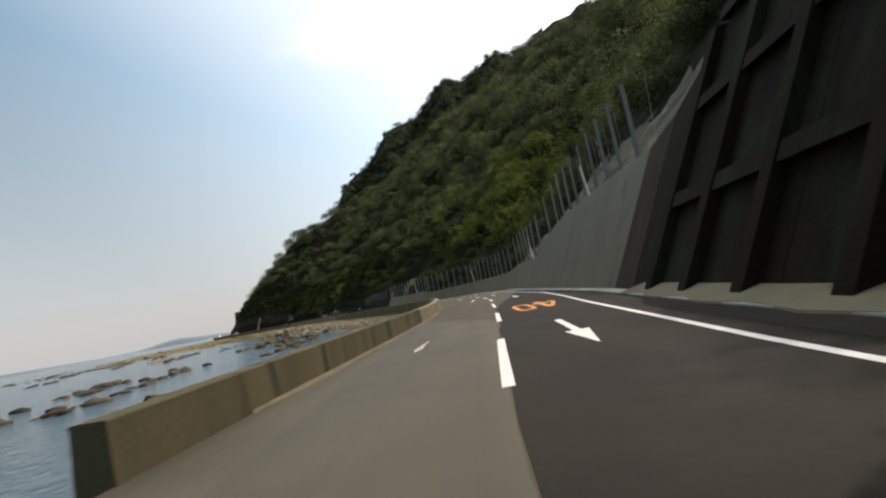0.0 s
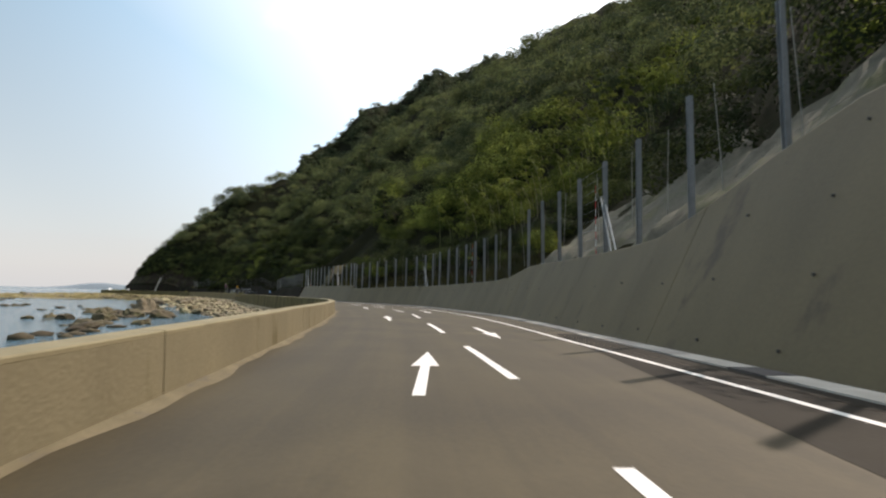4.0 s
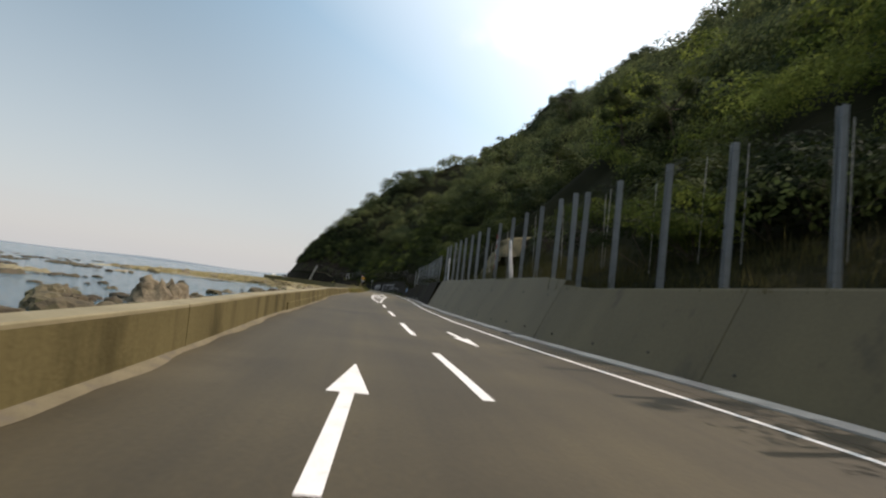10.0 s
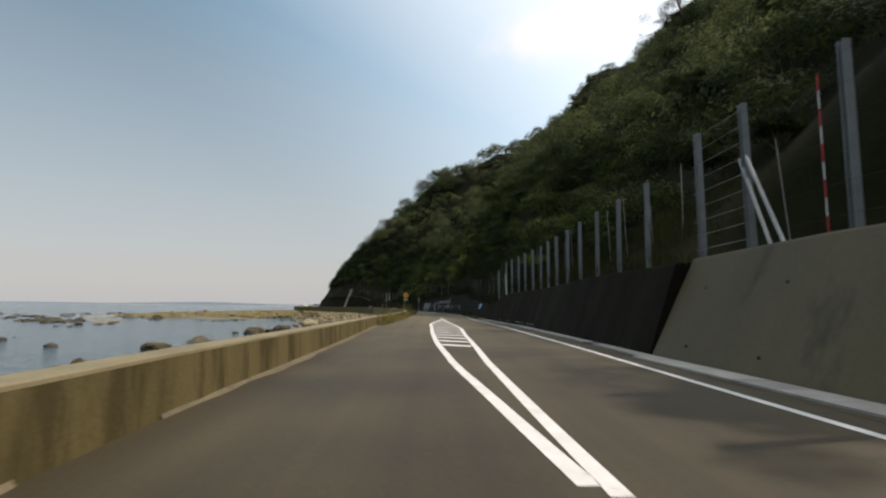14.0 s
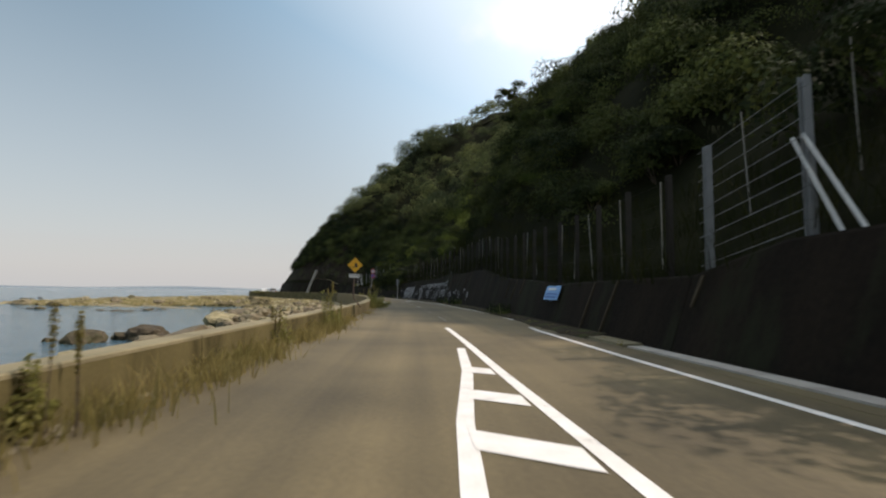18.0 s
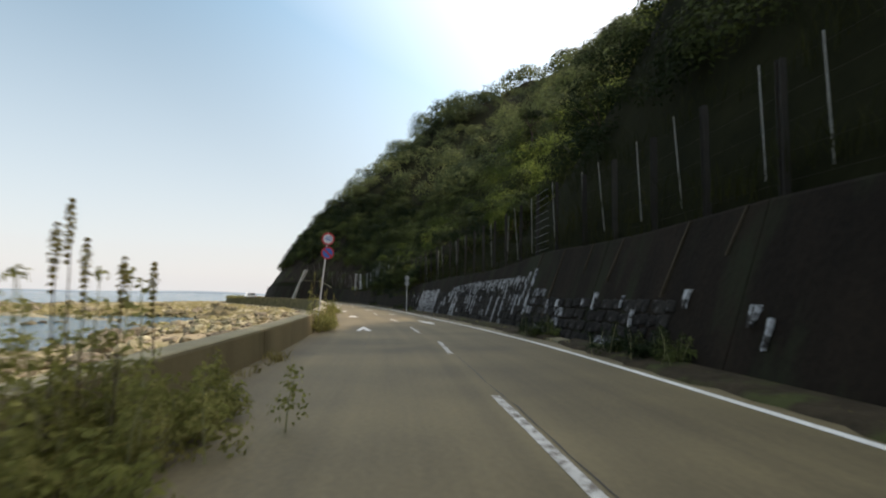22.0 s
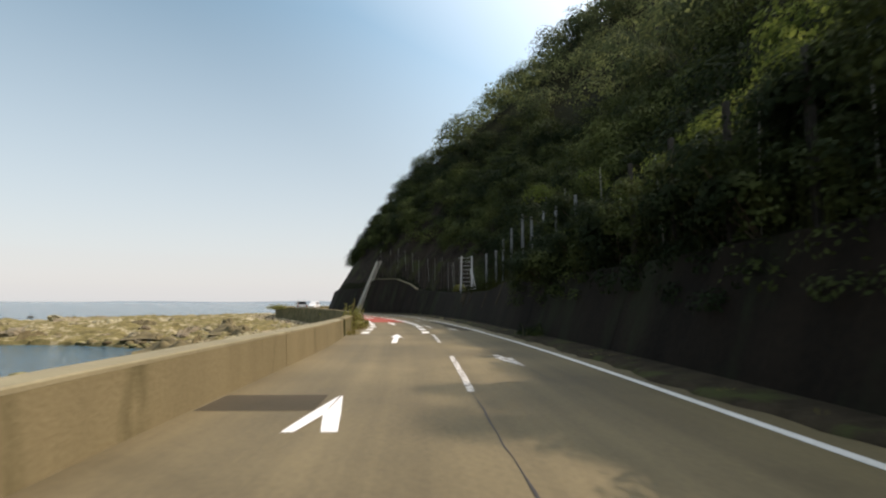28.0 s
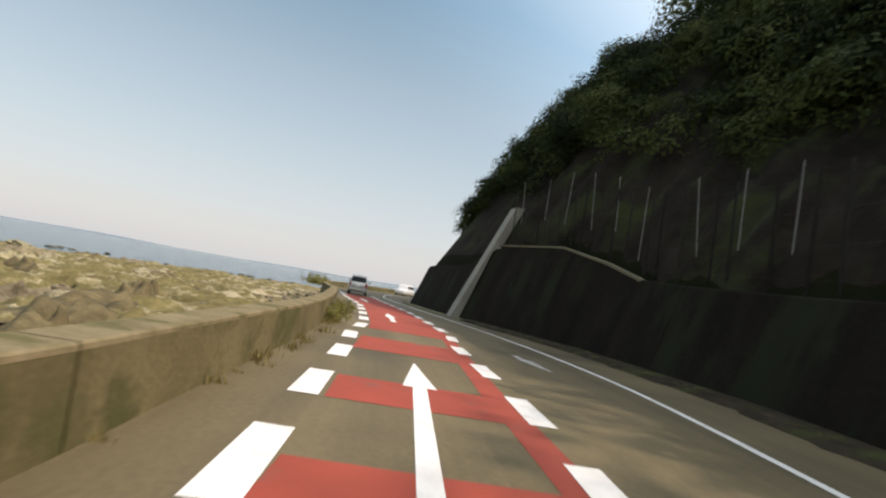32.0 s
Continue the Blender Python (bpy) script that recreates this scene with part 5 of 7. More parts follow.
# ---- rockfall fences ----
def h_post(h, w, material, name):
    """A rolled steel post: two flanges and a web."""
    bm = bmesh.new()
    t, q = w * 0.09, w / 2
    outline = [(-q, -q), (q, -q), (q, -q + t), (t / 2, -q + t), (t / 2, q - t), (q, q - t), (q, q), (-q, q), (-q, q - t), (-t / 2, q - t), (-t / 2, -q + t), (-q, -q + t)]
    lo, hi = [bm.verts.new((x, y, 0)) for x, y in outline], [bm.verts.new((x, y, h)) for x, y in outline]
    for i in range(12):
        bm.faces.new((lo[i], lo[(i + 1) % 12], hi[(i + 1) % 12], hi[i]))
    bm.faces.new(hi)
    bm.faces.new(lo[::-1])
    me = bpy.data.meshes.new(name)
    bm.to_mesh(me)
    bm.free()
    me.materials.append(material)
    return me


def pole_mesh(h, r, material, name, n=6):
    bm = tube(bmesh.new(), (0, 0, 0), (0, 0, h), r, n=n)
    me = bpy.data.meshes.new(name)
    bm.to_mesh(me)
    bm.free()
    me.materials.append(material)
    return me


def polyline(name, pts, r, material, parent):
    cu = bpy.data.curves.new(name, "CURVE")
    cu.dimensions, cu.bevel_depth, cu.bevel_resolution = "3D", r, 1
    sp = cu.splines.new("POLY")
    sp.points.add(len(pts) - 1)
    for p, q in zip(sp.points, pts):
        p.co = (*q, 1)
    cu.materials.append(material)
    ob = new(name, cu)
    me = bpy.data.meshes.new_from_object(ob)
    bpy.data.objects.remove(ob)
    ob = new(name, me)
    ob.parent = parent
    return ob


def rock_fence(label, s_posts, h, w, material, wires, back=0.22, slant=0.0, pale=False, thin_every=0, braces=(), net_bays=(), skew=0.0):
    fence = tagged(new("rockfall_fence"), label, "fence")
    me = h_post(h, w, material, "post")
    thin = pole_mesh(h * 0.95, 0.014, POLE, "thin_pole")
    r = random.Random(int(s_posts[0] * 10) + 7)
    tops = []
    for i, s in enumerate(s_posts):
        d = float(d_top(s)) + back + slant * (s - s_posts[0])
        z = max(float(Z_TOP(s)), float(hill(s, d)) - 0.1) if back > 0.3 else float(Z_TOP(s))
        ob = new("post", me)
        ob.matrix_basis = place(s, d, z - 0.05) @ pose(0, 0, 0, r.uniform(-0.8, 0.8), r.uniform(-0.8, 0.8), r.uniform(-4, 4))
        ob.parent = fence
        tops.append((s, d, z))
        if thin_every and i % thin_every == 0:
            s2 = s + r.uniform(0.8, 1.7)
            d2 = d + (0.35 if pale else 1.7)
            ob = new("thin_pole", thin)
            ob.matrix_basis = place(s2, d2, float(hill(s2, d2)) - 0.1) @ pose(0, 0, 0, r.uniform(-3, 3), r.uniform(-4, 2), 0)
            ob.parent = fence
    for k in range(wires):
        pts = [at(s, d - 0.07, z + h * (k + 0.5) / wires) for s, d, z in tops]
        polyline("wire", pts, 0.002, RUST_STEEL, fence)
    spot = lambda s: float(d_top(s)) + back + slant * (s - s_posts[0])
    for s in braces:
        z, d = float(Z_TOP(s)), spot(s)
        for off in (-0.12, 0.28):
            bm = tube(bmesh.new(), at(s + off * 0.6, d - 0.05, z + h * 0.62), at(s - 1.1 + off, d - 0.1, z - 0.02), 0.036, n=8)
            part("brace", bm, PALE_STEEL, fence, "pale steel bracing strut")
    for a, b in net_bays:
        da, db = spot(a), spot(b)
        for k in range(9):
            za, zb = float(Z_TOP(a)) + h * (k + 0.6) / 9.2, float(Z_TOP(b)) + h * (k + 0.6) / 9.2
            bm = tube(bmesh.new(), at(a - 0.12, da - 0.12, za), at(b + 0.12, db - 0.12, zb), 0.007 if s_posts[0] < 200 else 0.014, n=6)
            part("cable", bm, STEEL if s_posts[0] < 200 else PALE_STEEL, fence, "stretched steel cable")
    return fence


rock_fence("grey galvanised rockfall fence posts on the concrete wall", [-18.2, -15.3, -12.5, -9.9, -7.2, -4.5, -1.8, 0.9, 3.7, 6.4, 9.3, 12.2, 15.2, 18.3, 21.5, 24.6, 26.8], 3.9, 0.15, STEEL, 6, thin_every=1, braces=(-7.2, 15.4), net_bays=((-7.2, -4.5), (15.2, 18.3)))
rock_fence("grey galvanised rockfall fence posts above a grassy ledge", [29.5, 32, 34.3, 36.45, 38.85, 41.3, 43.8, 46.4, 48.5, 50.6, 52.8, 55.3, 57.9, 60.4, 62.9, 65.1, 67.4, 69.5], 3.55, 0.145, STEEL, 6, thin_every=1, braces=(50.8,), net_bays=((50.6, 52.8),))
rock_fence("grey galvanised rockfall fence posts below the yellow rock", [70.8, 72.4, 74.5, 76.65, 78.7, 81.3, 83.8, 86.3, 88.9, 91.5, 94.1, 96.75, 99.45, 101.4], 3.35, 0.145, STEEL, 6, thin_every=2, braces=(78.7, 99.5), net_bays=((99.45, 101.4),))
rock_fence("grey rockfall fence posts on the old mossy wall", [103.9, 106.4, 108.8, 111.2, 113.3, 115.4, 117.4, 119.5, 121.5, 123.65, 125.8, 128.1, 130.4, 132.75], 2.7, 0.13, STEEL, 5, thin_every=1, braces=(130.5,), net_bays=((130.4, 132.75),))
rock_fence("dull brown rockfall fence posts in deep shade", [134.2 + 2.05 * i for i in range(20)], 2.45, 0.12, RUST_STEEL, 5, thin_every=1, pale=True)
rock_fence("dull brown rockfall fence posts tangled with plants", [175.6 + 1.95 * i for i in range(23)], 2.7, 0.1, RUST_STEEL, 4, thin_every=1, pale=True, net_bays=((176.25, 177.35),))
rock_fence("weathered rockfall fence posts rising out of the bushes", [224.6, 226.6, 228.4, 230.2, 232.1], 2.8, 0.09, STEEL, 0, back=0.9, thin_every=2)
rock_fence("pale rockfall fence posts with a cabled end bay", [234.8, 237.2, 239.1, 240.9, 243.5], 3.0, 0.12, STEEL, 3, back=1.8)
rock_fence("pale cabled end bay of a rockfall fence with bracing struts", [245.2, 245.85], 2.95, 0.1, PALE_STEEL, 0, back=1.08, slant=-1.14, braces=(245.2,), net_bays=((245.2, 245.85),))
rock_fence("slim weathered fence posts along the foot of the dark cliff", [247.4 + 1.05 * i + 0.22 * math.sin(i * 2.3) for i in range(24)], 3.0, 0.05, RUST_STEEL, 4, back=0.45, thin_every=2, pale=True)
# red and white ranging poles standing among the fence posts
def ranging_pole(s, d, h):
    root = tagged(new("ranging_pole"), "slim red and white banded marker pole beside a fence", "marker pole", "marker poles")
    root.matrix_basis = place(s, d, float(Z_TOP(s)))
    n = 9
    for k in range(n):
        part("band", tube(bmesh.new(), (0, 0, h * k / n), (0, 0, h * (k + 1) / n), 0.013, n=8), (SIGN_RED, SIGN_WHITE)[k % 2], root)
    return root


for s, h in ((-11.7, 3.1), (16.4, 3.1), (37.2, 3.4), (84.0, 3.0), (97.4, 3.0)):
    ranging_pole(s, float(d_top(s)) + (0.85 if 80 < s < 90 else 0.25), h)

# the pale slab running up the slope at the end of the old wall
slab = []
for z in (-0.1, 1.2, 2.4, 3.6, 4.8, 6.0, 6.8):
    d = float(D_WALL(272.9)) - 0.1 + 0.42 * z
    slab.append([tuple(at(s, d + o, z)) for s, o in ((272.35, 0.25), (272.35, -0.25), (273.25, -0.25), (273.25, 0.25))])
tagged(ring_mesh("concrete_slope_strip", slab, CONC_END), "pale concrete strip climbing the slope beside the dark wall", "concrete strip")
d_c = lambda s: float(d_top(s))
cop = [[tuple(at(s, d_c(s) + o, float(Z_TOP(s)) + h)) for o, h in ((-0.05, -0.05), (-0.05, 0.04), (0.2, 0.04), (0.2, -0.05))] for s in (260.2, 262.6, 266, 269, 271.9)]
tagged(ring_mesh("wall_coping", cop, SEAWALL), "thin pale sloping coping along the dark wall's top", "coping")


# ---- signs ----
def flat_poly(pts, y0, y1):
    """A plate in the x-z plane from y0 to y1."""
    bm = bmesh.new()
    a = [bm.verts.new((x, y0, z)) for x, z in pts]
    b = [bm.verts.new((x, y1, z)) for x, z in pts]
    n = len(pts)
    bm.faces.new(a)
    bm.faces.new(b[::-1])
    for i in range(n):
        bm.faces.new((a[i], b[i], b[(i + 1) % n], a[(i + 1) % n]))
    bmesh.ops.recalc_face_normals(bm, faces=bm.faces)
    return bm


def disc(r, z, y0, y1, n=36):
    return flat_poly([(r * math.cos(2 * math.pi * i / n), z + r * math.sin(2 * math.pi * i / n)) for i in range(n)], y0, y1)


def falling_rock_sign():
    root = tagged(new("warning_sign"), "yellow diamond warning sign on a bent brown pole", "road sign")
    root.matrix_basis = place(145.9, -2.51, 0.0)
    zc, h = 2.33, 0.36
    part("plate", flat_poly([(0, zc - h), (h, zc), (0, zc + h), (-h, zc)], 0.0, 0.012), SIGN_BLACK, root)
    k = h - 0.018
    part("face", flat_poly([(0, zc - k), (k, zc), (0, zc + k), (-k, zc)], -0.004, -0.0005), SIGN_YELLOW, root, "orange-yellow reflective face")
    part("symbol", flat_poly([(-0.04, zc - 0.1), (0.13, zc - 0.1), (0.1, zc + 0.02), (0.03, zc + 0.16), (0.0, zc + 0.05)], -0.009, -0.005), SIGN_BLACK, root, "black slope symbol")
    part("symbol_line", flat_poly([(-0.25, zc - 0.105), (-0.04, zc - 0.105), (-0.04, zc - 0.09), (-0.25, zc - 0.085)], -0.009, -0.005), SIGN_BLACK, root)
    panel = part("text_panel", box(bmesh.new(), -0.25, 0.23, -0.004, 0.01, 1.77, 1.93), SIGN_WHITE, root, "white panel with four black characters")
    for i in range(4):
        x = -0.2 + i * 0.11
        bm = bmesh.new()
        for z in (1.8, 1.845, 1.89):
            box(bm, x, x + 0.08, -0.009, -0.005, z, z + 0.014)
        box(bm, x + 0.033, x + 0.047, -0.009, -0.005, 1.8, 1.905)
        part("character", bm, SIGN_BLACK, panel)
    bm = tube(bmesh.new(), (0.0, 0.035, 2.6), (-0.05, 0.035, 1.0), 0.03, n=10)
    tube(bm, (-0.05, 0.035, 1.01), (-0.03, 0.035, 0.86), 0.031, n=10)
    tube(bm, (-0.03, 0.035, 0.87), (0.28, 0.1, 0.45), 0.03, n=10)
    part("pole", bm, PIPE, root, "dark brown pole, bent near its foot")
    for z in (2.2, 2.45):
        part("clamp", box(bmesh.new(), -0.05, 0.05, 0.012, 0.075, z, z + 0.03), STEEL, root)


def round_sign(root, zc, r, kind):
    part("plate", disc(r, zc, 0.0, 0.012), STEEL, root)
    part("rim", disc(r - 0.004, zc, -0.003, -0.0005), SIGN_RED, root, "red rim")
    if kind == "limit":
        part("field", disc(r * 0.74, zc, -0.006, -0.0035), SIGN_WHITE, root, "white field")
        tx = bpy.data.curves.new("figures", "FONT")
        tx.body, tx.size, tx.align_x, tx.align_y, tx.extrude = "40", r * 1.15, "CENTER", "CENTER", 0.001
        ob = new("figures", tx)
        me = bpy.data.meshes.new_from_object(ob)
        bpy.data.objects.remove(ob)
        me.materials.clear()
        me.materials.append(SIGN_BLUE)
        ob = new("figures", me)
        ob.parent = root
        ob.matrix_basis = pose(0, -0.008, zc, 90, 0, 0)
    else:
        part("field", disc(r * 0.78, zc, -0.006, -0.0035), SIGN_BLUE, root, "deep blue field")
        bm = flat_poly([(-r * 0.62, zc + r * 0.45), (-r * 0.45, zc + r * 0.62), (r * 0.62, zc - r * 0.45), (r * 0.45, zc - r * 0.62)], -0.009, -0.0065)
        part("slash", bm, SIGN_RED, root, "red slash")


def limit_signs():
    root = tagged(new("limit_sign"), "round forty limit sign above a no-parking sign, pale pole", "road sign")
    root.matrix_basis = place(175.5, -1.96, 0.0, 3)
    round_sign(root, 3.17, 0.22, "limit")
    round_sign(root, 2.68, 0.22, "parking")
    part("pole", tube(bmesh.new(), (0, 0.04, 3.4), (-0.24, 0.04, 0.4), 0.022, n=10), PALE_STEEL, root, "slim pale steel pole")


def sign_from_behind():
    root = tagged(new("limit_sign"), "two round signs on a pale pole, seen from behind", "road sign")
    root.matrix_basis = place(199.0, 3.95, 0.0, 180)
    round_sign(root, 2.72, 0.2, "limit")
    round_sign(root, 2.28, 0.2, "parking")
    part("pole", tube(bmesh.new(), (0, 0.04, 2.95), (0, 0.04, -0.1), 0.03, n=10), PALE_STEEL, root, "slim pale steel pole")
    for z in (2.25, 2.7):
        part("clamp", box(bmesh.new(), -0.06, 0.06, 0.012, 0.075, z, z + 0.04), STEEL, root)


def banner():
    root = tagged(new("notice_sheet"), "pale blue printed sheet fixed to the mossy wall", "notice")
    root.matrix_basis = place(141.9, float(D_WALL(141.9)) + 0.36, 1.17) @ pose(0, 0, 0, 0, 19, 0)
    n = 8
    front = [[(-0.06 - 0.02 * math.sin(i * 1.9) * (j % 2), -0.9 + 1.8 * i / n, -0.28 + 0.28 * j + 0.012 * math.sin(i * 1.3)) for j in range(3)] for i in range(n + 1)]
    bm = bmesh.new()
    vs = [[bm.verts.new(p) for p in row] for row in front]
    bk = [[bm.verts.new((p[0] + 0.012, p[1], p[2])) for p in row] for row in front]
    for i in range(n):
        for j in range(2):
            bm.faces.new((vs[i][j], vs[i + 1][j], vs[i + 1][j + 1], vs[i][j + 1]))
            bm.faces.new((bk[i][j], bk[i][j + 1], bk[i + 1][j + 1], bk[i + 1][j]))
    part("sheet", bm, TARP, root, smooth=True)
    for z, y0, y1 in ((-0.2, -0.7, 0.75), (-0.08, -0.75, 0.6)):
        part("print_bar", box(bmesh.new(), -0.1, -0.088, y0, y1, z, z + 0.05), DARK_TARP, root)
    part("print_bar", box(bmesh.new(), -0.1, -0.088, -0.5, 0.5, 0.1, 0.18), SIGN_WHITE, root)


falling_rock_sign()
limit_signs()
sign_from_behind()
banner()


# ---- cars ----
def car(label, paint, s, d, turn, length=3.4, width=1.48, height=1.55):
    """A small upright hatchback; x across, y ahead."""
    root = tagged(new("car"), label, "car")
    root.matrix_basis = place(s, d, 0.0, turn)
    w, h, l = width / 2, height, length / 2
    def sec(y, z0, z1, x, xt):
        return [(-x, y, z0), (-x - 0.02, y, (z0 + z1) / 2), (-x + 0.02, y, z1 - 0.06), (-xt, y, z1), (xt, y, z1), (x - 0.02, y, z1 - 0.06), (x + 0.02, y, (z0 + z1) / 2), (x, y, z0)]
    body = ring_mesh("body", [sec(-l, 0.32, 0.78, w - 0.1, w - 0.14), sec(-l + 0.06, 0.24, 0.95, w - 0.03, w - 0.08), sec(-l + 0.5, 0.22, 0.98, w, w - 0.06), sec(l - 1.0, 0.22, 0.96, w, w - 0.06), sec(l - 0.15, 0.24, 0.82, w - 0.04, w - 0.12), sec(l, 0.34, 0.66, w - 0.16, w - 0.2)], paint, smooth=True)
    body.parent = root
    def cab(y0, y1, z, x):
        return [(-x, y0, z), (x, y0, z), (x, y1, z), (-x, y1, z)]
    cabin = ring_mesh("cabin", [cab(-l + 0.1, l - 0.85, 0.95, w - 0.05), cab(-l + 0.2, l - 1.25, h - 0.1, w - 0.17), cab(-l + 0.34, l - 1.4, h, w - 0.26)], paint, smooth=False)
    cabin.parent = root
    def pane(name, pts):
        bm = bmesh.new()
        bm.faces.new([bm.verts.new(p) for p in pts])
        made = bmesh.ops.solidify(bm, geom=bm.faces[:], thickness=0.012)
        part(name, bm, GLASS, root)
    pane("rear_window", [(-w + 0.17, -l + 0.1, 1.02), (w - 0.17, -l + 0.1, 1.02), (w - 0.25, -l + 0.165, h - 0.17), (-w + 0.25, -l + 0.165, h - 0.17)])
    pane("windscreen", [(-w + 0.17, l - 0.9, 1.0), (-w + 0.25, l - 1.22, h - 0.14), (w - 0.25, l - 1.22, h - 0.14), (w - 0.17, l - 0.9, 1.0)])
    for k in (-1, 1):
        for y0, y1 in ((-l + 0.3, -0.35), (-0.25, l - 1.05)):
            pane("side_window", [(k * (w - 0.035), y0, 1.0), (k * (w - 0.035), y1, 1.0), (k * (w - 0.13), min(y1, l - 1.3), h - 0.16), (k * (w - 0.13), y0 + 0.08, h - 0.16)])
        part("tail_lamp", box(bmesh.new(), k * (w - 0.13) - 0.07, k * (w - 0.13) + 0.07, -l - 0.01, -l + 0.08, 0.68, 0.92, 0.012), TAIL, root, "red tail lamp")
        part("headlight", box(bmesh.new(), k * (w - 0.28) - 0.12, k * (w - 0.28) + 0.12, l - 0.12, l - 0.01, 0.56, 0.72, 0.02), HEAD, root, "clear headlight")
        part("mirror", box(bmesh.new(), k * (w + 0.08) - 0.07, k * (w + 0.08) + 0.07, l - 1.1, l - 0.98, 0.98, 1.12, 0.02), paint, root)
        for y in (-l + 0.55, l - 0.6):
            wheel = part("wheel", tube(bmesh.new(), (k * (w - 0.17), y, 0.28), (k * (w - 0.01), y, 0.28), 0.28, n=20), BLACK, root, "black tyre")
            part("rim", tube(bmesh.new(), (k * (w - 0.02), y, 0.28), (k * (w + 0.005), y, 0.28), 0.17, n=16), PALE_STEEL, wheel, "pale wheel rim")
    part("rear_bumper", box(bmesh.new(), -w + 0.06, w - 0.06, -l - 0.05, -l + 0.15, 0.3, 0.5, 0.03), paint, root)
    part("number_plate", box(bmesh.new(), -0.17, 0.17, -l - 0.03, -l - 0.005, 0.6, 0.76, 0.004), SIGN_WHITE, root, "blank pale number plate")
    return root


car("small silver hatchback driving away along the lane", SILVER, 287.0, 1.5, -4)
car("small white hatchback in the oncoming lane at the bend", WHITE_CAR, 318.0, 2.2, 180)



# ---- bare rock behind the walls ----
def rock_sheet(label, s0, s1, e1, material, amp, fine, seed, rise=0.12, e0=0.28):
    """Rough rock lying on the slope, its edge ragged."""
    s = np.arange(s0, s1 + 0.01, 0.3)
    e = np.concatenate([[e0], np.arange(e0 + 0.22, e1, 0.3)])
    rows = []
    for x in e:
        d = d_top(s) + x * (1 + 0.12 * np.sin(s * 0.7 + seed))
        p = at(s, d)
        f = fractal(p[:, 0], p[:, 1], fine, seed, 5) + 0.6 * np.abs(fractal(p[:, 0] + 3 * x, p[:, 1], fine * 0.45, seed + 3, 4))
        edge = np.minimum(np.clip((s - s0) / 1.5, 0, 1), np.clip((s1 - s) / 1.5, 0, 1)) * np.clip((e1 + 0.6 * np.sin(s * 0.9) - x) / 0.9, 0, 1) * np.clip((x - e0) / 0.7 + 0.2, 0, 1)
        p[:, 2] = hill(s, d) - 0.35 + edge * (0.35 + rise + amp * f)
        rows.append(p)
    return tagged(grid_object("rock_face", np.stack(rows, 1), material, False), label, "rock face", kind="structure")


rock_sheet("grey-green sprayed mortar over lumpy rock behind the posts", -20.5, 27.5, 6.5, ROCK_FACE, 0.35, 1.3, 3)
def bluff(label, s0, s1, height, e0, e1, material, seed):
    """A steep block of layered rock, its courses standing out unevenly."""
    s = np.arange(s0, s1 + 0.01, 0.14)
    h = np.interp(s, *zip(*height))
    rows = []
    for q in np.linspace(0, 1, 34):
        up, behind = min(q / 0.7, 1.0), max(q - 0.7, 0.0) / 0.3
        z = h * up + 0.5 * h / 4 * behind
        p = at(s, d_top(s) + e0)
        rough = fractal(p[:, 0] + 2 * z, p[:, 1] - z, 0.9, seed, 4)
        course = np.clip(np.sin((z * 1.5 + 0.22 * (s - s0) + 0.25 * rough) * 2 * math.pi) * 2.5, -1, 1)
        e = e0 + 0.95 * up**1.4 * h / 3.5 + (e1 - e0 - 0.95) * behind + 0.07 * course * (1 - behind) + 0.28 * rough
        p = at(s, d_top(s) + e)
        p[:, 2] = Z_TOP(s) - 0.2 + z + 0.16 * rough * up
        rows.append(p)
    return tagged(grid_object("rock_face", np.stack(rows, 1), material, False), label, "rock face", kind="structure")


bluff("yellow layered rock bluff behind the fence posts", 91.2, 97.2, ((91.2, 2.4), (92, 3.9), (93.4, 3.6), (94.6, 3.2), (95.4, 2.4), (96.4, 1.0), (97.2, 0.1)), 2.3, 6.0, YELLOW_ROCK, 5)
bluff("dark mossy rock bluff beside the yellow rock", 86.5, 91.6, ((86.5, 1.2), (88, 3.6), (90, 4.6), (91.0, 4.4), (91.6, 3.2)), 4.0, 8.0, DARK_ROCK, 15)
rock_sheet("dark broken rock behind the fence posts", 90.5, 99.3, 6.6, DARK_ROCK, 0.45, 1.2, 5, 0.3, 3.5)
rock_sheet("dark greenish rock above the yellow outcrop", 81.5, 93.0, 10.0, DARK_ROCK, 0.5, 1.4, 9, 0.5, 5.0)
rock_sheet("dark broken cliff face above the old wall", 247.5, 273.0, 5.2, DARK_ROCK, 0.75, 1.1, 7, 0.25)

# ---- rocks on the shore ----
def rock_mesh(seed, detail=2):
    bm = bmesh.new()
    bmesh.ops.create_icosphere(bm, subdivisions=detail, radius=1.0)
    r = random.Random(seed)
    off = Vector((r.uniform(0, 50), r.uniform(0, 50), r.uniform(0, 50)))
    for v in bm.verts:
        n1, n2, n3 = noise.noise(v.co * 0.9 + off), noise.noise(v.co * 2.2 + off), noise.noise(v.co * 4.7 + off)
        crag = 0.5 - abs(noise.noise(v.co * 2.9 + off * 1.7))
        v.co *= 1 + 0.42 * n1 + 0.3 * n2 + 0.14 * n3 + 0.3 * crag
        for axis in range(3):
            lim = 1.02 + 0.12 * math.sin(seed * 3.1 + axis)
            v.co[axis] = max(-lim, min(lim, v.co[axis]))
        v.co.z *= 0.72
    me = bpy.data.meshes.new("beach_rock")
    bm.to_mesh(me)
    bm.free()
    return me


def arrays_of(me):
    v = np.zeros(len(me.vertices) * 3, np.float32)
    me.vertices.foreach_get("co", v)
    f = np.zeros(len(me.loops), np.int32)
    me.loops.foreach_get("vertex_index", f)
    return v.reshape(-1, 3), f.reshape(-1, 3)


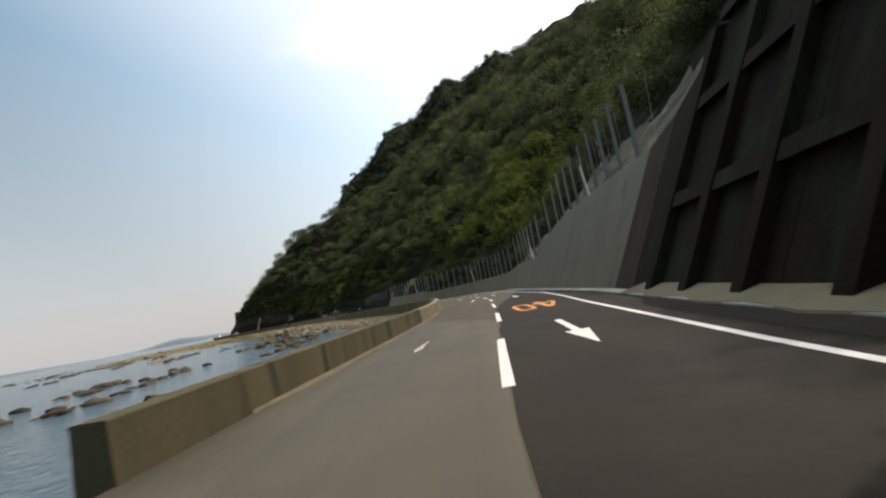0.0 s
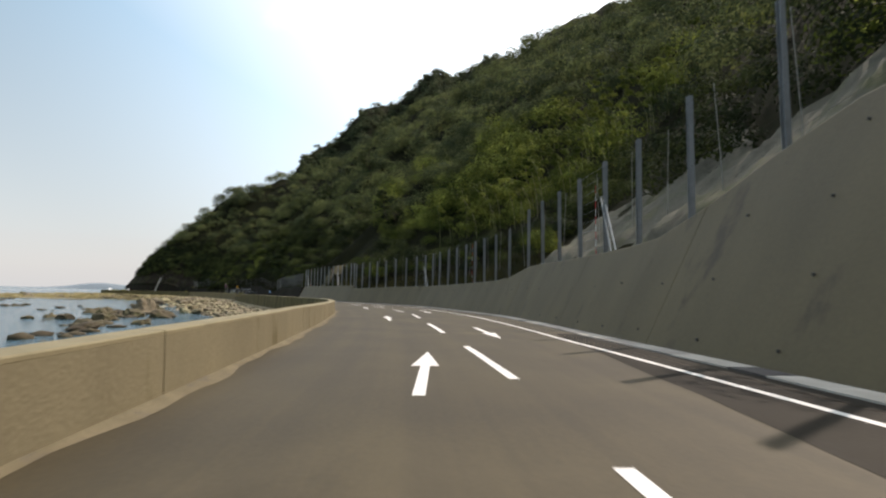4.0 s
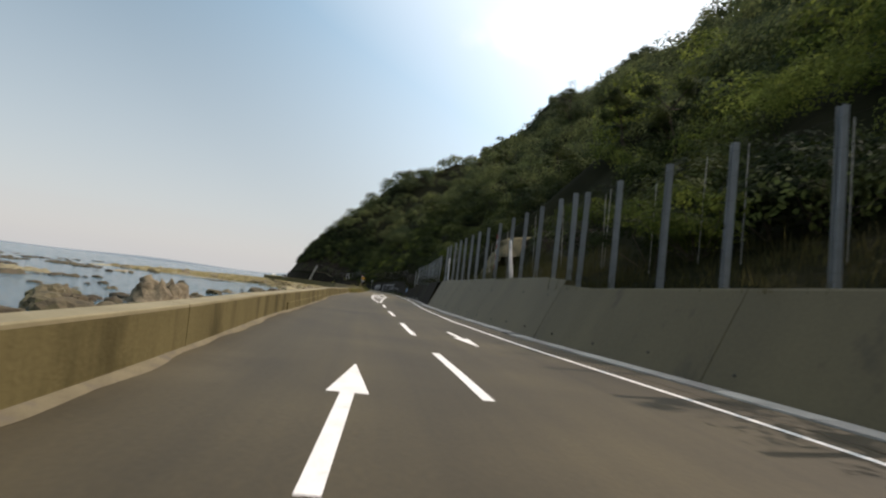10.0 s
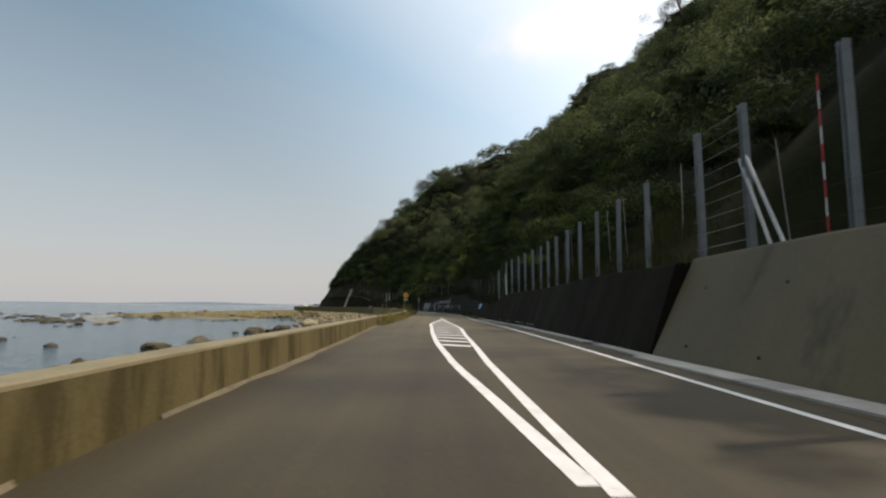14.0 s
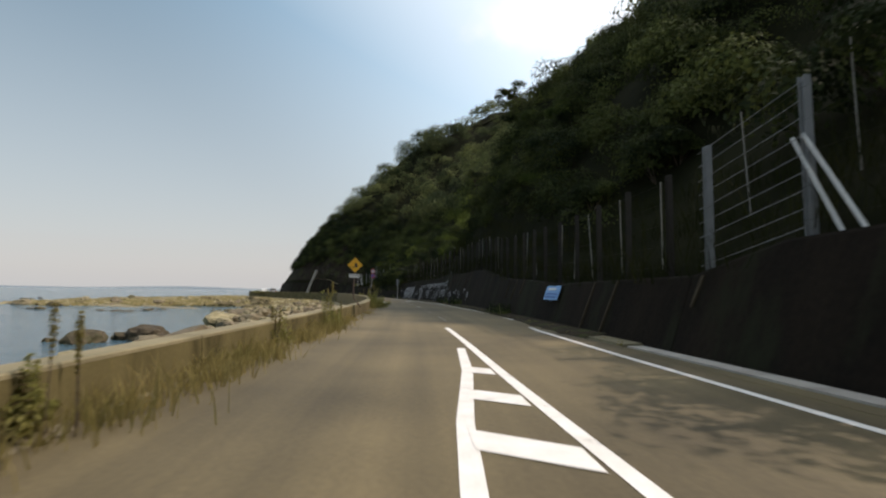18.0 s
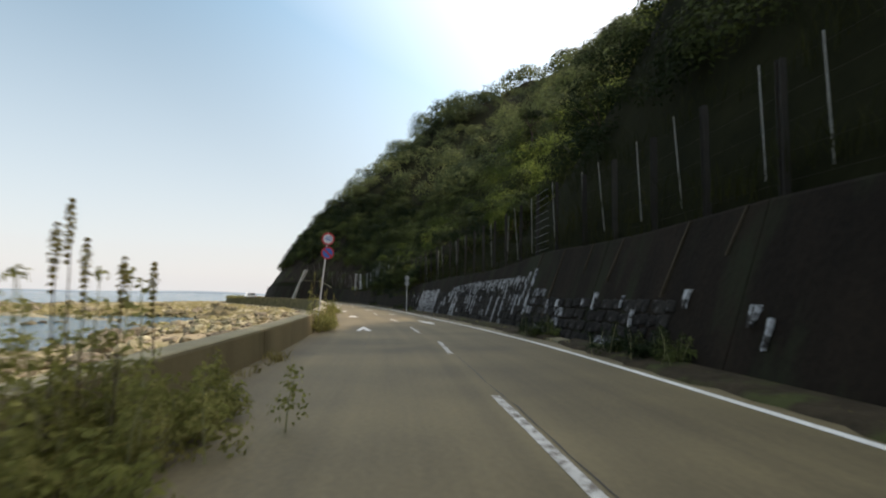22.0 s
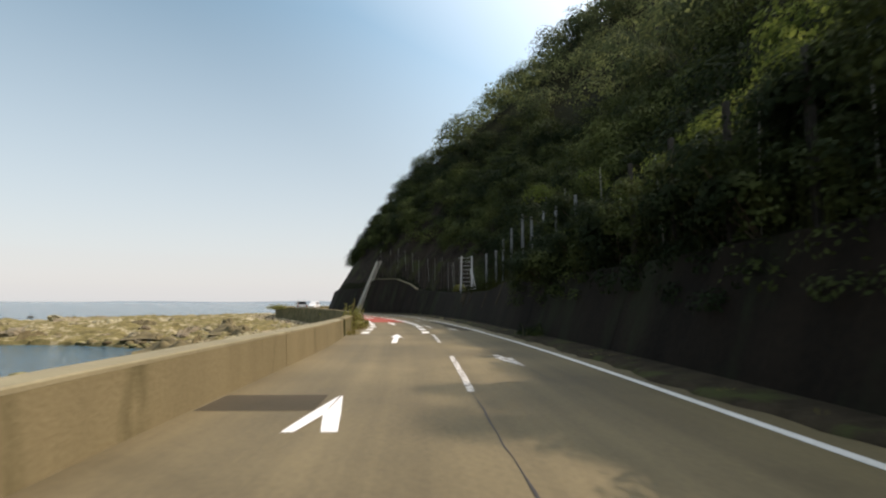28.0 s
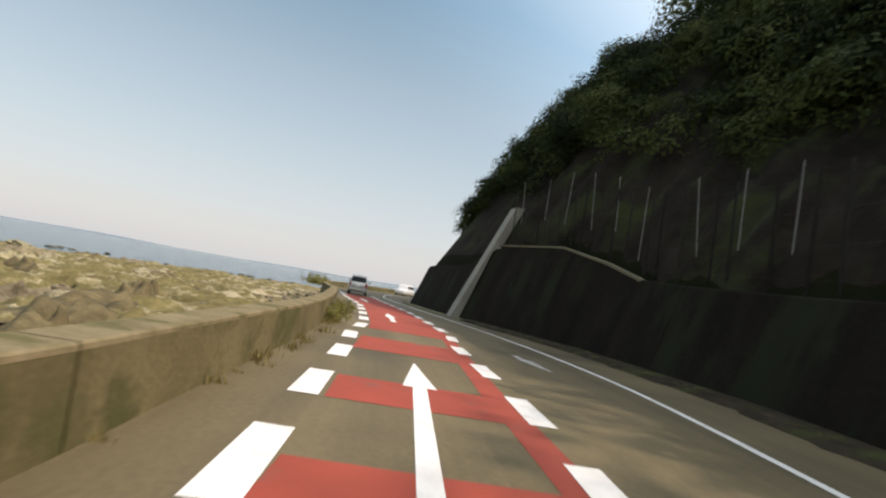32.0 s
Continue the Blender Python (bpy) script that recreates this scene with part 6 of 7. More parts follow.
ROCK_MESHES = [rock_mesh(k, 3) for k in range(8)]
WET_ROCKS = [rock_mesh(40 + k, 3) for k in range(5)]
LOW_ROCKS = [arrays_of(rock_mesh(20 + k, 1)) for k in range(6)]
for me in ROCK_MESHES:
    me.materials.append(ROCK)
for me in WET_ROCKS:
    me.materials.append(WET_ROCK)
rng = np.random.default_rng(11)


def put_rock(s, d, size, sink=0.3):
    wet = d < D_WATER(s) - 1.5
    ob = new("beach_rock", WET_ROCKS[int(rng.integers(5))] if wet else ROCK_MESHES[int(rng.integers(8))])
    z = max(float(shore(s, d)), SEA - 0.25)
    p = at(s, d, z)
    ob.matrix_basis = Matrix.LocRotScale((p[0], p[1], z + size * (0.6 - sink)), Euler((rng.uniform(-0.3, 0.3), rng.uniform(-0.3, 0.3), rng.uniform(0, 6.28))), (size * rng.uniform(0.8, 1.4), size * rng.uniform(0.7, 1.2), size * rng.uniform(0.7, 1.0)))
    big = size > 0.9
    tagged(ob, "dark brown weedy rock standing in the shallows" if wet else "large tan boulder at the water's edge" if big else "tan weathered rock on the shore", "rock", "shore rocks")


# boulders that can be told apart
for s, d, size in ((137, -25, 1.1), (139, -21, 0.9), (142, -18, 0.8), (118, -19, 0.8), (152, -17, 1.2), (155, -15, 1.1), (158, -14, 1.3), (161, -16, 0.9), (164, -14, 1.1), (166, -17, 0.8),
                   (150, -13, 0.8), (170, -13, 0.9), (173, -15, 1.0), (176, -12, 0.8), (179, -14, 1.1), (182, -12, 0.7), (184, -15, 0.9), (187, -12, 0.8), (190, -14, 1.0), (194, -16, 0.8), (86, -17, 1.3), (90, -21, 1.6), (95, -18, 1.1), (98, -26, 1.4), (80, -24, 1.3),
                   (70, -19, 1.0), (60, -24, 1.0), (30, -22, 0.8), (18, -19, 0.7), (5, -17, 0.8), (-2, -26, 0.9), (-12, -14, 0.7), (-20, -12, 0.6), (104, -14, 1.0), (110, -13, 0.9), (286, -38, 1.2), (295, -44, 1.5), (282, -50, 1.4), (300, -33, 1.1), (290, -56, 1.6), (278, -30, 0.9)):
    put_rock(s, d, size)
for s, d, size in ((94.4, -22, 1.2), (83, -28.6, 1.2), (88.8, -17, 1.2), (169, -20.6, 1.4), (166, -24, 1.2), (184, -18, 1.3), (202, -18.5, 1.0), (207, -18, 0.9), (13.6, -22.3, 0.8)):
    put_rock(s, d, size)
    for _ in range(4):
        put_rock(s + rng.normal(0, size * 1.3), d + rng.normal(0, size * 1.3), size * rng.uniform(0.3, 0.6))


def outcrop(s, d, long, wide, high, seed, material, label, turn=0.0, base=SEA, crags=7):
    """A jagged reef standing out of the water: several crags on one foot."""
    r = random.Random(seed)
    n, m = 44, 26
    u, v = np.meshgrid(np.linspace(-1, 1, n), np.linspace(-1, 1, m), indexing="ij")
    x, y = u * long / 2, v * wide / 2
    foot = np.clip(1.15 - np.hypot(u, v) - 0.22 * fractal(x, y, long * 0.16, seed, 3), 0, 1)
    z = np.zeros_like(x)
    for _ in range(crags):
        cx, cy, cr, ch = r.uniform(-0.65, 0.65), r.uniform(-0.5, 0.5), r.uniform(0.18, 0.45), r.uniform(0.45, 1.0)
        z = np.maximum(z, ch * np.clip(1 - np.hypot(u - cx, (v - cy) * 0.8) / cr, 0, 1)**0.75)
    z = high * (0.35 * foot**0.6 + 0.65 * z * np.clip(foot * 3, 0, 1)) + 0.16 * high * foot * (np.abs(fractal(x, y, 0.9, seed + 1, 4)) - 0.3)
    z = np.where(foot > 0, z, 0) - 0.35
    jog = 0.12 * high
    pts = np.stack([x + jog * fractal(x, z * 2, 0.8, seed + 2, 3), y + jog * fractal(y, z * 2, 0.8, seed + 4, 3), z], -1)
    ob = grid_object("reef", pts, material, False)
    p = at(s, d, SEA)
    ob.matrix_basis = pose(p[0], p[1], base, 0, 0, heading(s) + 90 + turn)
    return tagged(ob, label, "reef", "reefs")


def reef_between(a, b, wide, high, seed, material, label):
    """A long reef from one place of the plan to another."""
    p, q = Vector(at(*a)), Vector(at(*b))
    mid, way = (p + q) / 2, q - p
    s, d = nearest(np.array([mid[:2]]))
    turn = math.degrees(math.atan2(way.y, way.x)) - heading(float(s[0])) - 90
    return outcrop(float(s[0]), float(d[0]), way.length, wide, high, seed, material, label, turn, crags=16)


R_TAN, R_DARK = "jagged tan reef standing in the shallow water", "dark weedy reef awash in the shallow water"
for i, (s, d, long, wide, high, tan, turn) in enumerate(((108.0, -21, 10.5, 5.5, 3.9, 1, 8), (116, -21.5, 6, 4, 1.3, 0, 0), (103, -28, 6, 4.5, 1.7, 0, -10), (130, -50, 10, 4, 1.3, 0, 5), (121, -32, 3, 2.2, 0.8, 0, 0), (123.5, -23, 4.5, 3, 1.1, 0, 12), (96, -24, 4, 3, 1.0, 0, 0), (88, -31, 5, 3, 1.2, 0, 20),
                                                           (78, -26, 4, 3, 0.9, 0, 0), (141, -20, 7, 3, 1.0, 1, -8), (150, -26, 8, 3.5, 1.0, 0, 0), (262, -74, 46, 6, 1.0, 0, 4), (228, -62, 30, 5, 0.9, 1, -6))):
    outcrop(s, d, long, wide, high, 70 + i, ROCK if tan else WET_ROCK, R_TAN if tan else R_DARK, turn)
for i, (a, b, wide, high, tan) in enumerate((((144, -63), (144.3, -52), 4.0, 1.2, 1), ((285, -71), (305.6, -54), 5.0, 0.9, 1), ((322, -66), (307, -33), 4.0, 0.7, 0), ((300, -52), (262, -34), 7.0, 0.9, 1), ((284, -35), (240, -25), 5.0, 0.8, 1), ((250, -45), (226, -36), 4.0, 0.7, 0))):
    reef_between(a, b, wide, high, 110 + i, ROCK if tan else WET_ROCK, R_TAN if tan else R_DARK)
# long low ridges of rock across the tidal flat
ridge_rng = random.Random(12)
R_FLAT = "low jagged ridge of olive weedy rock on the tidal flat"
for i in range(46):
    s = ridge_rng.uniform(238, 330)
    lo, hi = float(D_LEFT(s)) - 6, float(D_WATER(s)) - (4 if s > 276 else -1.5)
    d = lo + (hi - lo) * ridge_rng.random()**0.8
    long = ridge_rng.uniform(4, 13)
    outcrop(s, d, long, long * ridge_rng.uniform(0.22, 0.5), ridge_rng.uniform(0.7, 1.4), 150 + i, ROCK if ridge_rng.random() < 0.4 else ALGAE_ROCK, R_FLAT, ridge_rng.uniform(-35, 35), max(SEA, float(shore(s, d)) + 0.12), 11)
for _ in range(240):
    s = rng.uniform(96, 300)
    w = float(D_WATER(s))
    k = rng.beta(2.2, 1.6)
    put_rock(s, D_LEFT(s) - 1.5 + (w - D_LEFT(s) + 1.5) * k, 0.22 + 0.5 * rng.random()**2.2, 0.25)


for s, d, size in ((145.55, -2.68, 0.13), (145.75, -2.6, 0.1), (145.6, -2.55, 0.08), (145.8, -2.8, 0.16), (145.5, -2.88, 0.15)):
    ob = new("rubble_stone", ROCK_MESHES[int(rng.integers(8))])
    ob.matrix_basis = place(s, d, 0.08) @ Matrix.Diagonal((size, size, size, 1))
    tagged(ob, "broken concrete lump in the sea wall's open joint", "rubble", "joint rubble")


def many_rocks(name, s, d, size, material, label, lift=0.1):
    z = shore(s, d)
    p = at(s, d, z)
    vs, fs, n = [], [], 0
    for i in range(len(s)):
        v, f = LOW_ROCKS[i % 6]
        a = rng.uniform(0, 6.28)
        c, q = math.cos(a), math.sin(a)
        k = size[i] * np.array([rng.uniform(0.8, 1.5), rng.uniform(0.7, 1.1), rng.uniform(0.6, 1.0)])
        w = v * k
        w = np.stack([w[:, 0] * c - w[:, 1] * q, w[:, 0] * q + w[:, 1] * c, w[:, 2]], 1)
        vs.append(w + p[i] + (0, 0, size[i] * lift))
        fs.append(f + n)
        n += len(v)
    ob = raw_object(name, np.concatenate(vs), np.concatenate(fs), material)
    return tagged(ob, label, "rocks", kind="stuff")


n = 1500
s = rng.uniform(206, 330, n)
k = rng.beta(1.5, 1.1, n)
d = D_LEFT(s) - 2.5 + (D_WATER(s) - 6 - D_LEFT(s) + 2.5) * k
many_rocks("algae_rocks", s, d, 0.1 + 0.42 * rng.random(n)**2.2, ALGAE_ROCK, "olive-brown weedy rocks on the tidal flat")
n = 4600
s = 60 + 270 * rng.random(n)**1.25
k = rng.beta(1.5, 1.3, n)
d = D_LEFT(s) - 0.9 + (D_WATER(s) - 2 - D_LEFT(s) + 0.9) * k
many_rocks("shore_rubble", s, d, 0.08 + 0.36 * rng.random(n)**2.8, ROCKS, "tan stones and rubble strewn over the shore")
n = 2200
s = rng.uniform(242, 318, n)
d = D_LEFT(s) - 0.8 - 11 * rng.random(n)**1.2
many_rocks("shore_rubble", s, d, 0.06 + 0.22 * rng.random(n)**2.2, ROCKS, "pale broken stones heaped along the seaward foot of the wall", 0.35)
n = 380
s = rng.uniform(-90, 70, n)
d = D_WATER(s) + 1.5 - rng.random(n)**1.3 * 9
many_rocks("shore_rubble", s, d, 0.12 + 0.4 * rng.random(n)**2, ROCKS, "grey stones in the shallows below the wall")
# reefs: clusters of dark rock in the shallows
vs_s, vs_d, vs_z = [], [], []
for _ in range(40):
    s0, d0 = rng.uniform(-40, 340), 0
    d0 = float(D_WATER(s0)) - rng.uniform(4, 75)
    m = int(rng.integers(6, 22))
    long = rng.uniform(2, 11)
    vs_s.append(s0 + rng.normal(0, long, m))
    vs_d.append(d0 + rng.normal(0, 1.6, m))
    vs_z.append(0.3 + 0.75 * rng.random(m))
s, d, size = np.concatenate(vs_s), np.concatenate(vs_d), np.concatenate(vs_z)
z_fix = shore(s, d)
reef = many_rocks("reef_rocks", s, d, size, REEF, "dark weedy reef rocks breaking the surface", 0.1)
co = np.zeros(len(reef.data.vertices) * 3, np.float32)
reef.data.vertices.foreach_get("co", co)
co = co.reshape(-1, 3)
per = len(LOW_ROCKS[0][0])
co[:, 2] += np.repeat(np.maximum(SEA - 0.15 - z_fix, 0), per)[: len(co)]
reef.data.vertices.foreach_set("co", co.ravel())
reef.data.update()


# ---- plants ----
def leaf_cloud(centres, radii, counts, size, flat=0.75, seed=1, droop=0.3):
    """Small leaves on uneven shells round the centres: corner places of four for each leaf."""
    g = np.random.default_rng(seed)
    c = np.repeat(np.asarray(centres, float), counts, 0)
    r = np.repeat(np.asarray(radii, float), counts)
    sz = np.repeat(np.asarray(size, float), counts)
    n = len(c)
    v = g.normal(size=(n, 3))
    v /= np.linalg.norm(v, axis=1)[:, None]
    v[:, 2] = np.where(v[:, 2] < -0.35, -v[:, 2], v[:, 2])
    bump = 1 + 0.22 * np.sin(v[:, 0] * 5 + c[:, 0] * 3) * np.sin(v[:, 1] * 5 + c[:, 1] * 2) * np.cos(v[:, 2] * 4 + c[:, 0]) + 0.07 * g.normal(size=n)
    depth = 1 - 0.4 * g.random(n)**3
    p = c + v * (r * bump * depth)[:, None] * (1, 1, flat)
    nrm = v + 0.24 * g.normal(size=(n, 3)) + (0, 0, 0.12)
    nrm /= np.linalg.norm(nrm, axis=1)[:, None]
    t = np.cross(nrm, g.normal(size=(n, 3)))
    t /= np.linalg.norm(t, axis=1)[:, None] + 1e-9
    b = np.cross(nrm, t)
    a, w = sz * (0.7 + 0.6 * g.random(n)), sz * (0.35 + 0.3 * g.random(n))
    t, b = t * a[:, None], b * w[:, None]
    sag = nrm * (droop * a)[:, None] * 0.4
    return np.stack([p - t - sag, p - b, p + t - sag, p + b], 1).reshape(-1, 3)


def leaf_object(name, verts, material):
    q = np.arange(len(verts), dtype=np.int32).reshape(-1, 4)
    return raw_object(name, verts, q, material)


def wood_patch(s_lo, s_hi, e_lo, e_hi, area, r_lo, r_hi, per, leaf, seed):
    """Crowns over a stretch of the hill: centres, radii, counts, leaf sizes."""
    g = np.random.default_rng(seed)
    n = int((s_hi - s_lo) * (e_hi - e_lo) / area)
    s, e = g.uniform(s_lo, s_hi, n), g.uniform(e_lo, e_hi, n)
    d = d_top(s) + e
    p = at(s, d)
    s2, d2 = nearest(p[:, :2])
    d2 = np.minimum(d2, d)
    d2 = np.maximum(d2, d_top(s2) + 0.4)
    p[:, 2] = hill(s2, d2)
    r = r_lo + (r_hi - r_lo) * g.random(n)**1.4
    keep = (d2 - d_top(s2)) > 1.6
    bare = ((s2 < -14) & (d2 - d_top(s2) < 9)) | ((s2 < 26) & (d2 - d_top(s2) < 4.5)) | ((s2 > 85) & (s2 < 101) & (d2 - d_top(s2) < 11)) | ((s2 > 248) & (d2 - d_top(s2) < 2.8))
    keep &= ~bare
    p[:, 2] += 0.3 * r + 0.7 * r * g.random(n)**2.2
    p, r = p[keep], r[keep]
    return p, r, np.maximum((per * (r / r_hi)**1.6).astype(int), 24), leaf * (0.75 + 0.5 * r / r_hi)


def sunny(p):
    """Where bamboo stands, and growth with sunlight put into its paler leaf."""
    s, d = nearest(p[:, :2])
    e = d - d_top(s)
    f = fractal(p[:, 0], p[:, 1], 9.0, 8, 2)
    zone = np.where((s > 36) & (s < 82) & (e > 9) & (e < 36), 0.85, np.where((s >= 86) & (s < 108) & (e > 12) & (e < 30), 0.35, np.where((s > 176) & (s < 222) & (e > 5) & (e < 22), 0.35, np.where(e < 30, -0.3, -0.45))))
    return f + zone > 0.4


pale_sets = []


class Split(list):
    """Takes crowns and parts the dark ones from the sunny ones."""
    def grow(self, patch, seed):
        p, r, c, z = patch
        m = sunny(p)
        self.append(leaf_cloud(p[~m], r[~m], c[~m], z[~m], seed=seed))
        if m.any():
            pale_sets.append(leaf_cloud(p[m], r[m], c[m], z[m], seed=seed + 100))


sets = Split()
sets.grow(wood_patch(-60, 300, 3.2, 16, 8.0, 1.1, 2.4, 950, 0.1, 21), 31)
sets.grow(wood_patch(236, 310, 2.6, 13, 1.5, 0.8, 1.6, 420, 0.095, 24), 34)
sets.grow(wood_patch(244, 300, 3.6, 8.5, 1.5, 0.9, 1.7, 420, 0.1, 26), 36)
sets.grow(wood_patch(230, 262, 2.0, 13, 0.8, 0.7, 1.4, 260, 0.085, 27), 37)
sets.grow(wood_patch(143, 178, 1.8, 13, 1.3, 0.7, 1.5, 520, 0.075, 25), 35)
tagged(leaf_object("woods", np.concatenate(sets), LEAF), "dense dark evergreen woods covering the steep hill", "woods", kind="stuff")
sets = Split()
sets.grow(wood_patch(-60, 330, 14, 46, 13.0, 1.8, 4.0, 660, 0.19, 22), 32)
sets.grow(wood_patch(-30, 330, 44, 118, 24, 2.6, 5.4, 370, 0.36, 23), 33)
tagged(leaf_object("woods", np.concatenate(sets), UPPER_HAZE_LEAF), "evergreen woods on the upper slopes, their leaves coloured paler for haze", "woods", kind="stuff")


tagged(leaf_object("bamboo_thicket", np.concatenate(pale_sets), BAMBOO_AND_SUNLIT), "bright yellow-green bamboo and bushes among the woods", "bamboo", kind="stuff")


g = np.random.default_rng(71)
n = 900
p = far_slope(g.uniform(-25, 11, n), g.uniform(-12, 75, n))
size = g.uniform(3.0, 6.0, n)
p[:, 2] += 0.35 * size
tagged(leaf_object("far_woods", leaf_cloud(p, size, np.full(n, 110), np.full(n, 0.75), seed=72), FAR_HAZE_LEAF), "green woods on the hill farther inland, their leaves coloured paler for haze", "woods", kind="stuff")
# arching culms that stand out of the thicket, drooping leaf sprays towards their tips
g = np.random.default_rng(44)
culms, sprays = bmesh.new(), []
for _ in range(95):
    s, e = g.uniform(34, 62), 9 + 24 * g.random()**1.2
    d = float(d_top(s)) + e
    base = Vector(at(s, d, float(hill(s, d))))
    out = (Vector(at(s, d - 1)) - Vector(at(s, d))).normalized()
    out = (out + Vector(g.normal(0, 0.35, 3)) * 1.0)
    out.z = 0
    h, bend = g.uniform(4.5, 7.5), g.uniform(1.0, 2.6)
    pts = [base + Vector((0, 0, h * q)) + out * (bend * q**2.4) - Vector((0, 0, 0.28 * bend * q**4)) for q in (0, 0.3, 0.55, 0.75, 0.9, 1.0)]
    for a, b, ra, rb in zip(pts[:-1], pts[1:], (0.035, 0.03, 0.024, 0.018, 0.012), (0.03, 0.024, 0.018, 0.012, 0.006)):
        tube(culms, a, b, ra, rb, 5)
    for q in (2, 3, 4, 5):
        sprays.append(leaf_cloud([tuple(pts[q] + Vector(g.normal(0, 0.22, 3)))], [0.75 - 0.09 * q], [70], [0.13], 0.8, int(g.integers(1 << 30)), 0.9))
me = bpy.data.meshes.new("bamboo_culms")
culms.to_mesh(me)
culms.free()
me.materials.append(CULM)
tagged(new("bamboo_culms", me), "pale arching bamboo stems standing out of the thicket", "bamboo", kind="stuff")
tagged(leaf_object("bamboo_sprays", np.concatenate(sprays), BAMBOO_AND_SUNLIT), "drooping bright bamboo leaf sprays on arching stems", "bamboo", kind="stuff")


# bushes massed over the wall's top; sun on the crest is coloured into its leaves
g = np.random.default_rng(91)
n = 1500
s = g.uniform(203, 230, n)
rise = np.interp(s, (203, 206, 212, 218, 222, 226, 230), (1.2, 3.2, 4.4, 3.7, 2.5, 1.4, 0.5))
q, e = g.random(n), g.uniform(-0.35, 3.2, n)
crest = rise * (0.62 + 0.38 * np.clip(e / 1.6, 0, 1))
low_z = np.where(e < 0.15, -1.1, 0.0)
p = at(s, d_top(s) + e)
p[:, 2] = Z_TOP(s) + low_z + (crest - low_z - 0.3) * q
size = g.uniform(0.28, 0.55, n)
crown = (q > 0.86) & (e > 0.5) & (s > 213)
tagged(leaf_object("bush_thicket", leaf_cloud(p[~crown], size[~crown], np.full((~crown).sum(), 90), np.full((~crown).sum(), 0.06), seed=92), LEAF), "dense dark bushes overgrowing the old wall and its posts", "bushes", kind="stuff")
tagged(leaf_object("bush_thicket", leaf_cloud(p[crown], size[crown], np.full(crown.sum(), 90), np.full(crown.sum(), 0.05), seed=93), BAMBOO_AND_SUNLIT), "yellow-green crest of the bushes over the wall, sunlight put into its leaf colour", "bushes", kind="stuff")


def plant_stuff(name, spots, material, label, seed, blades=60, h=0.7, spread=0.4):
    """Tufts of upright blades."""
    g = np.random.default_rng(seed)
    out = []
    for (x, y, z), k in spots:
        n = int(blades * k)
        base = np.array([x, y, z]) + np.stack([g.normal(0, spread * k, n), g.normal(0, spread * k, n), np.zeros(n)], 1)
        hh = h * k * (0.5 + 0.7 * g.random(n))
        lean_ = g.normal(0, 0.35, (n, 2)) * hh[:, None]
        a = g.uniform(0, math.pi, n)
        wv = np.stack([np.cos(a), np.sin(a), np.zeros(n)], 1) * (0.004 + 0.008 * g.random(n))[:, None]
        mid = base + np.concatenate([lean_ * 0.35, (hh * 0.6)[:, None]], 1)
        tip = base + np.concatenate([lean_, hh[:, None]], 1)
        out.append(np.stack([base - wv, base + wv, mid + wv * 0.8, mid - wv * 0.8], 1).reshape(-1, 3))
        out.append(np.stack([mid - wv * 0.8, mid + wv * 0.8, tip + wv * 0.1, tip - wv * 0.1], 1).reshape(-1, 3))
    return tagged(leaf_object(name, np.concatenate(out), material), label, "grass", kind="stuff")


g = np.random.default_rng(5)
spots = []
for s in np.arange(28, 100, 0.55):
    for e in (0.8, 1.7, 2.9):
        s_, e_ = s + g.uniform(-0.3, 0.3), e + g.uniform(-0.4, 0.4)
        d_ = float(d_top(s_)) + e_
        if not 89.5 < s_ < 101.5:
            spots.append((tuple(at(s_, d_, float(hill(s_, d_)) - 0.05)), 0.55 + 0.7 * g.random()))
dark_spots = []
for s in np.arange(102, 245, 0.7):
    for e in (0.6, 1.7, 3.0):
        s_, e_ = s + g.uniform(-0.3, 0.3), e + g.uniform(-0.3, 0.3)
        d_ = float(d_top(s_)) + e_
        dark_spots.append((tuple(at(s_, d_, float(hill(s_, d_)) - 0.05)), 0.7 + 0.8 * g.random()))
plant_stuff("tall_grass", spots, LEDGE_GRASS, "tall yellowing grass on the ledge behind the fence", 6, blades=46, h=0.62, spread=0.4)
plant_stuff("shaded_grass", dark_spots, DARK_GRASS, "grass behind the old fence, shade put into its dark colour", 16, blades=46, h=0.62, spread=0.4)
spots = []
for lo, hi, k in ((119, 144, 0.8), (124, 140, 1.1), (126, 139, 0.8), (136, 143, 0.5), (147, 168, 0.4), (176, 200, 0.65), (226, 240, 0.6), (240, 270, 0.4)):
    for s in np.arange(lo, hi, 0.3):
        if g.random() < 0.4:
            s_ = s + g.uniform(-0.2, 0.2)
            spots.append((tuple(at(s_, float(D_LEFT(s_)) + g.uniform(0.02, 0.3), 0.0)), k * (0.4 + 1.1 * g.random())))
for s in np.arange(134, 290, 0.5):
    s_ = s + g.uniform(-0.2, 0.2)
    spots.append((tuple(at(s_, float(D_WALL(s_)) - g.uniform(0.05, 0.5), 0.03)), 0.15 + 0.22 * g.random()))
plant_stuff("roadside_weeds", spots, GRASS, "dry weeds along the foot of the walls", 7, blades=70, h=0.3, spread=0.22)


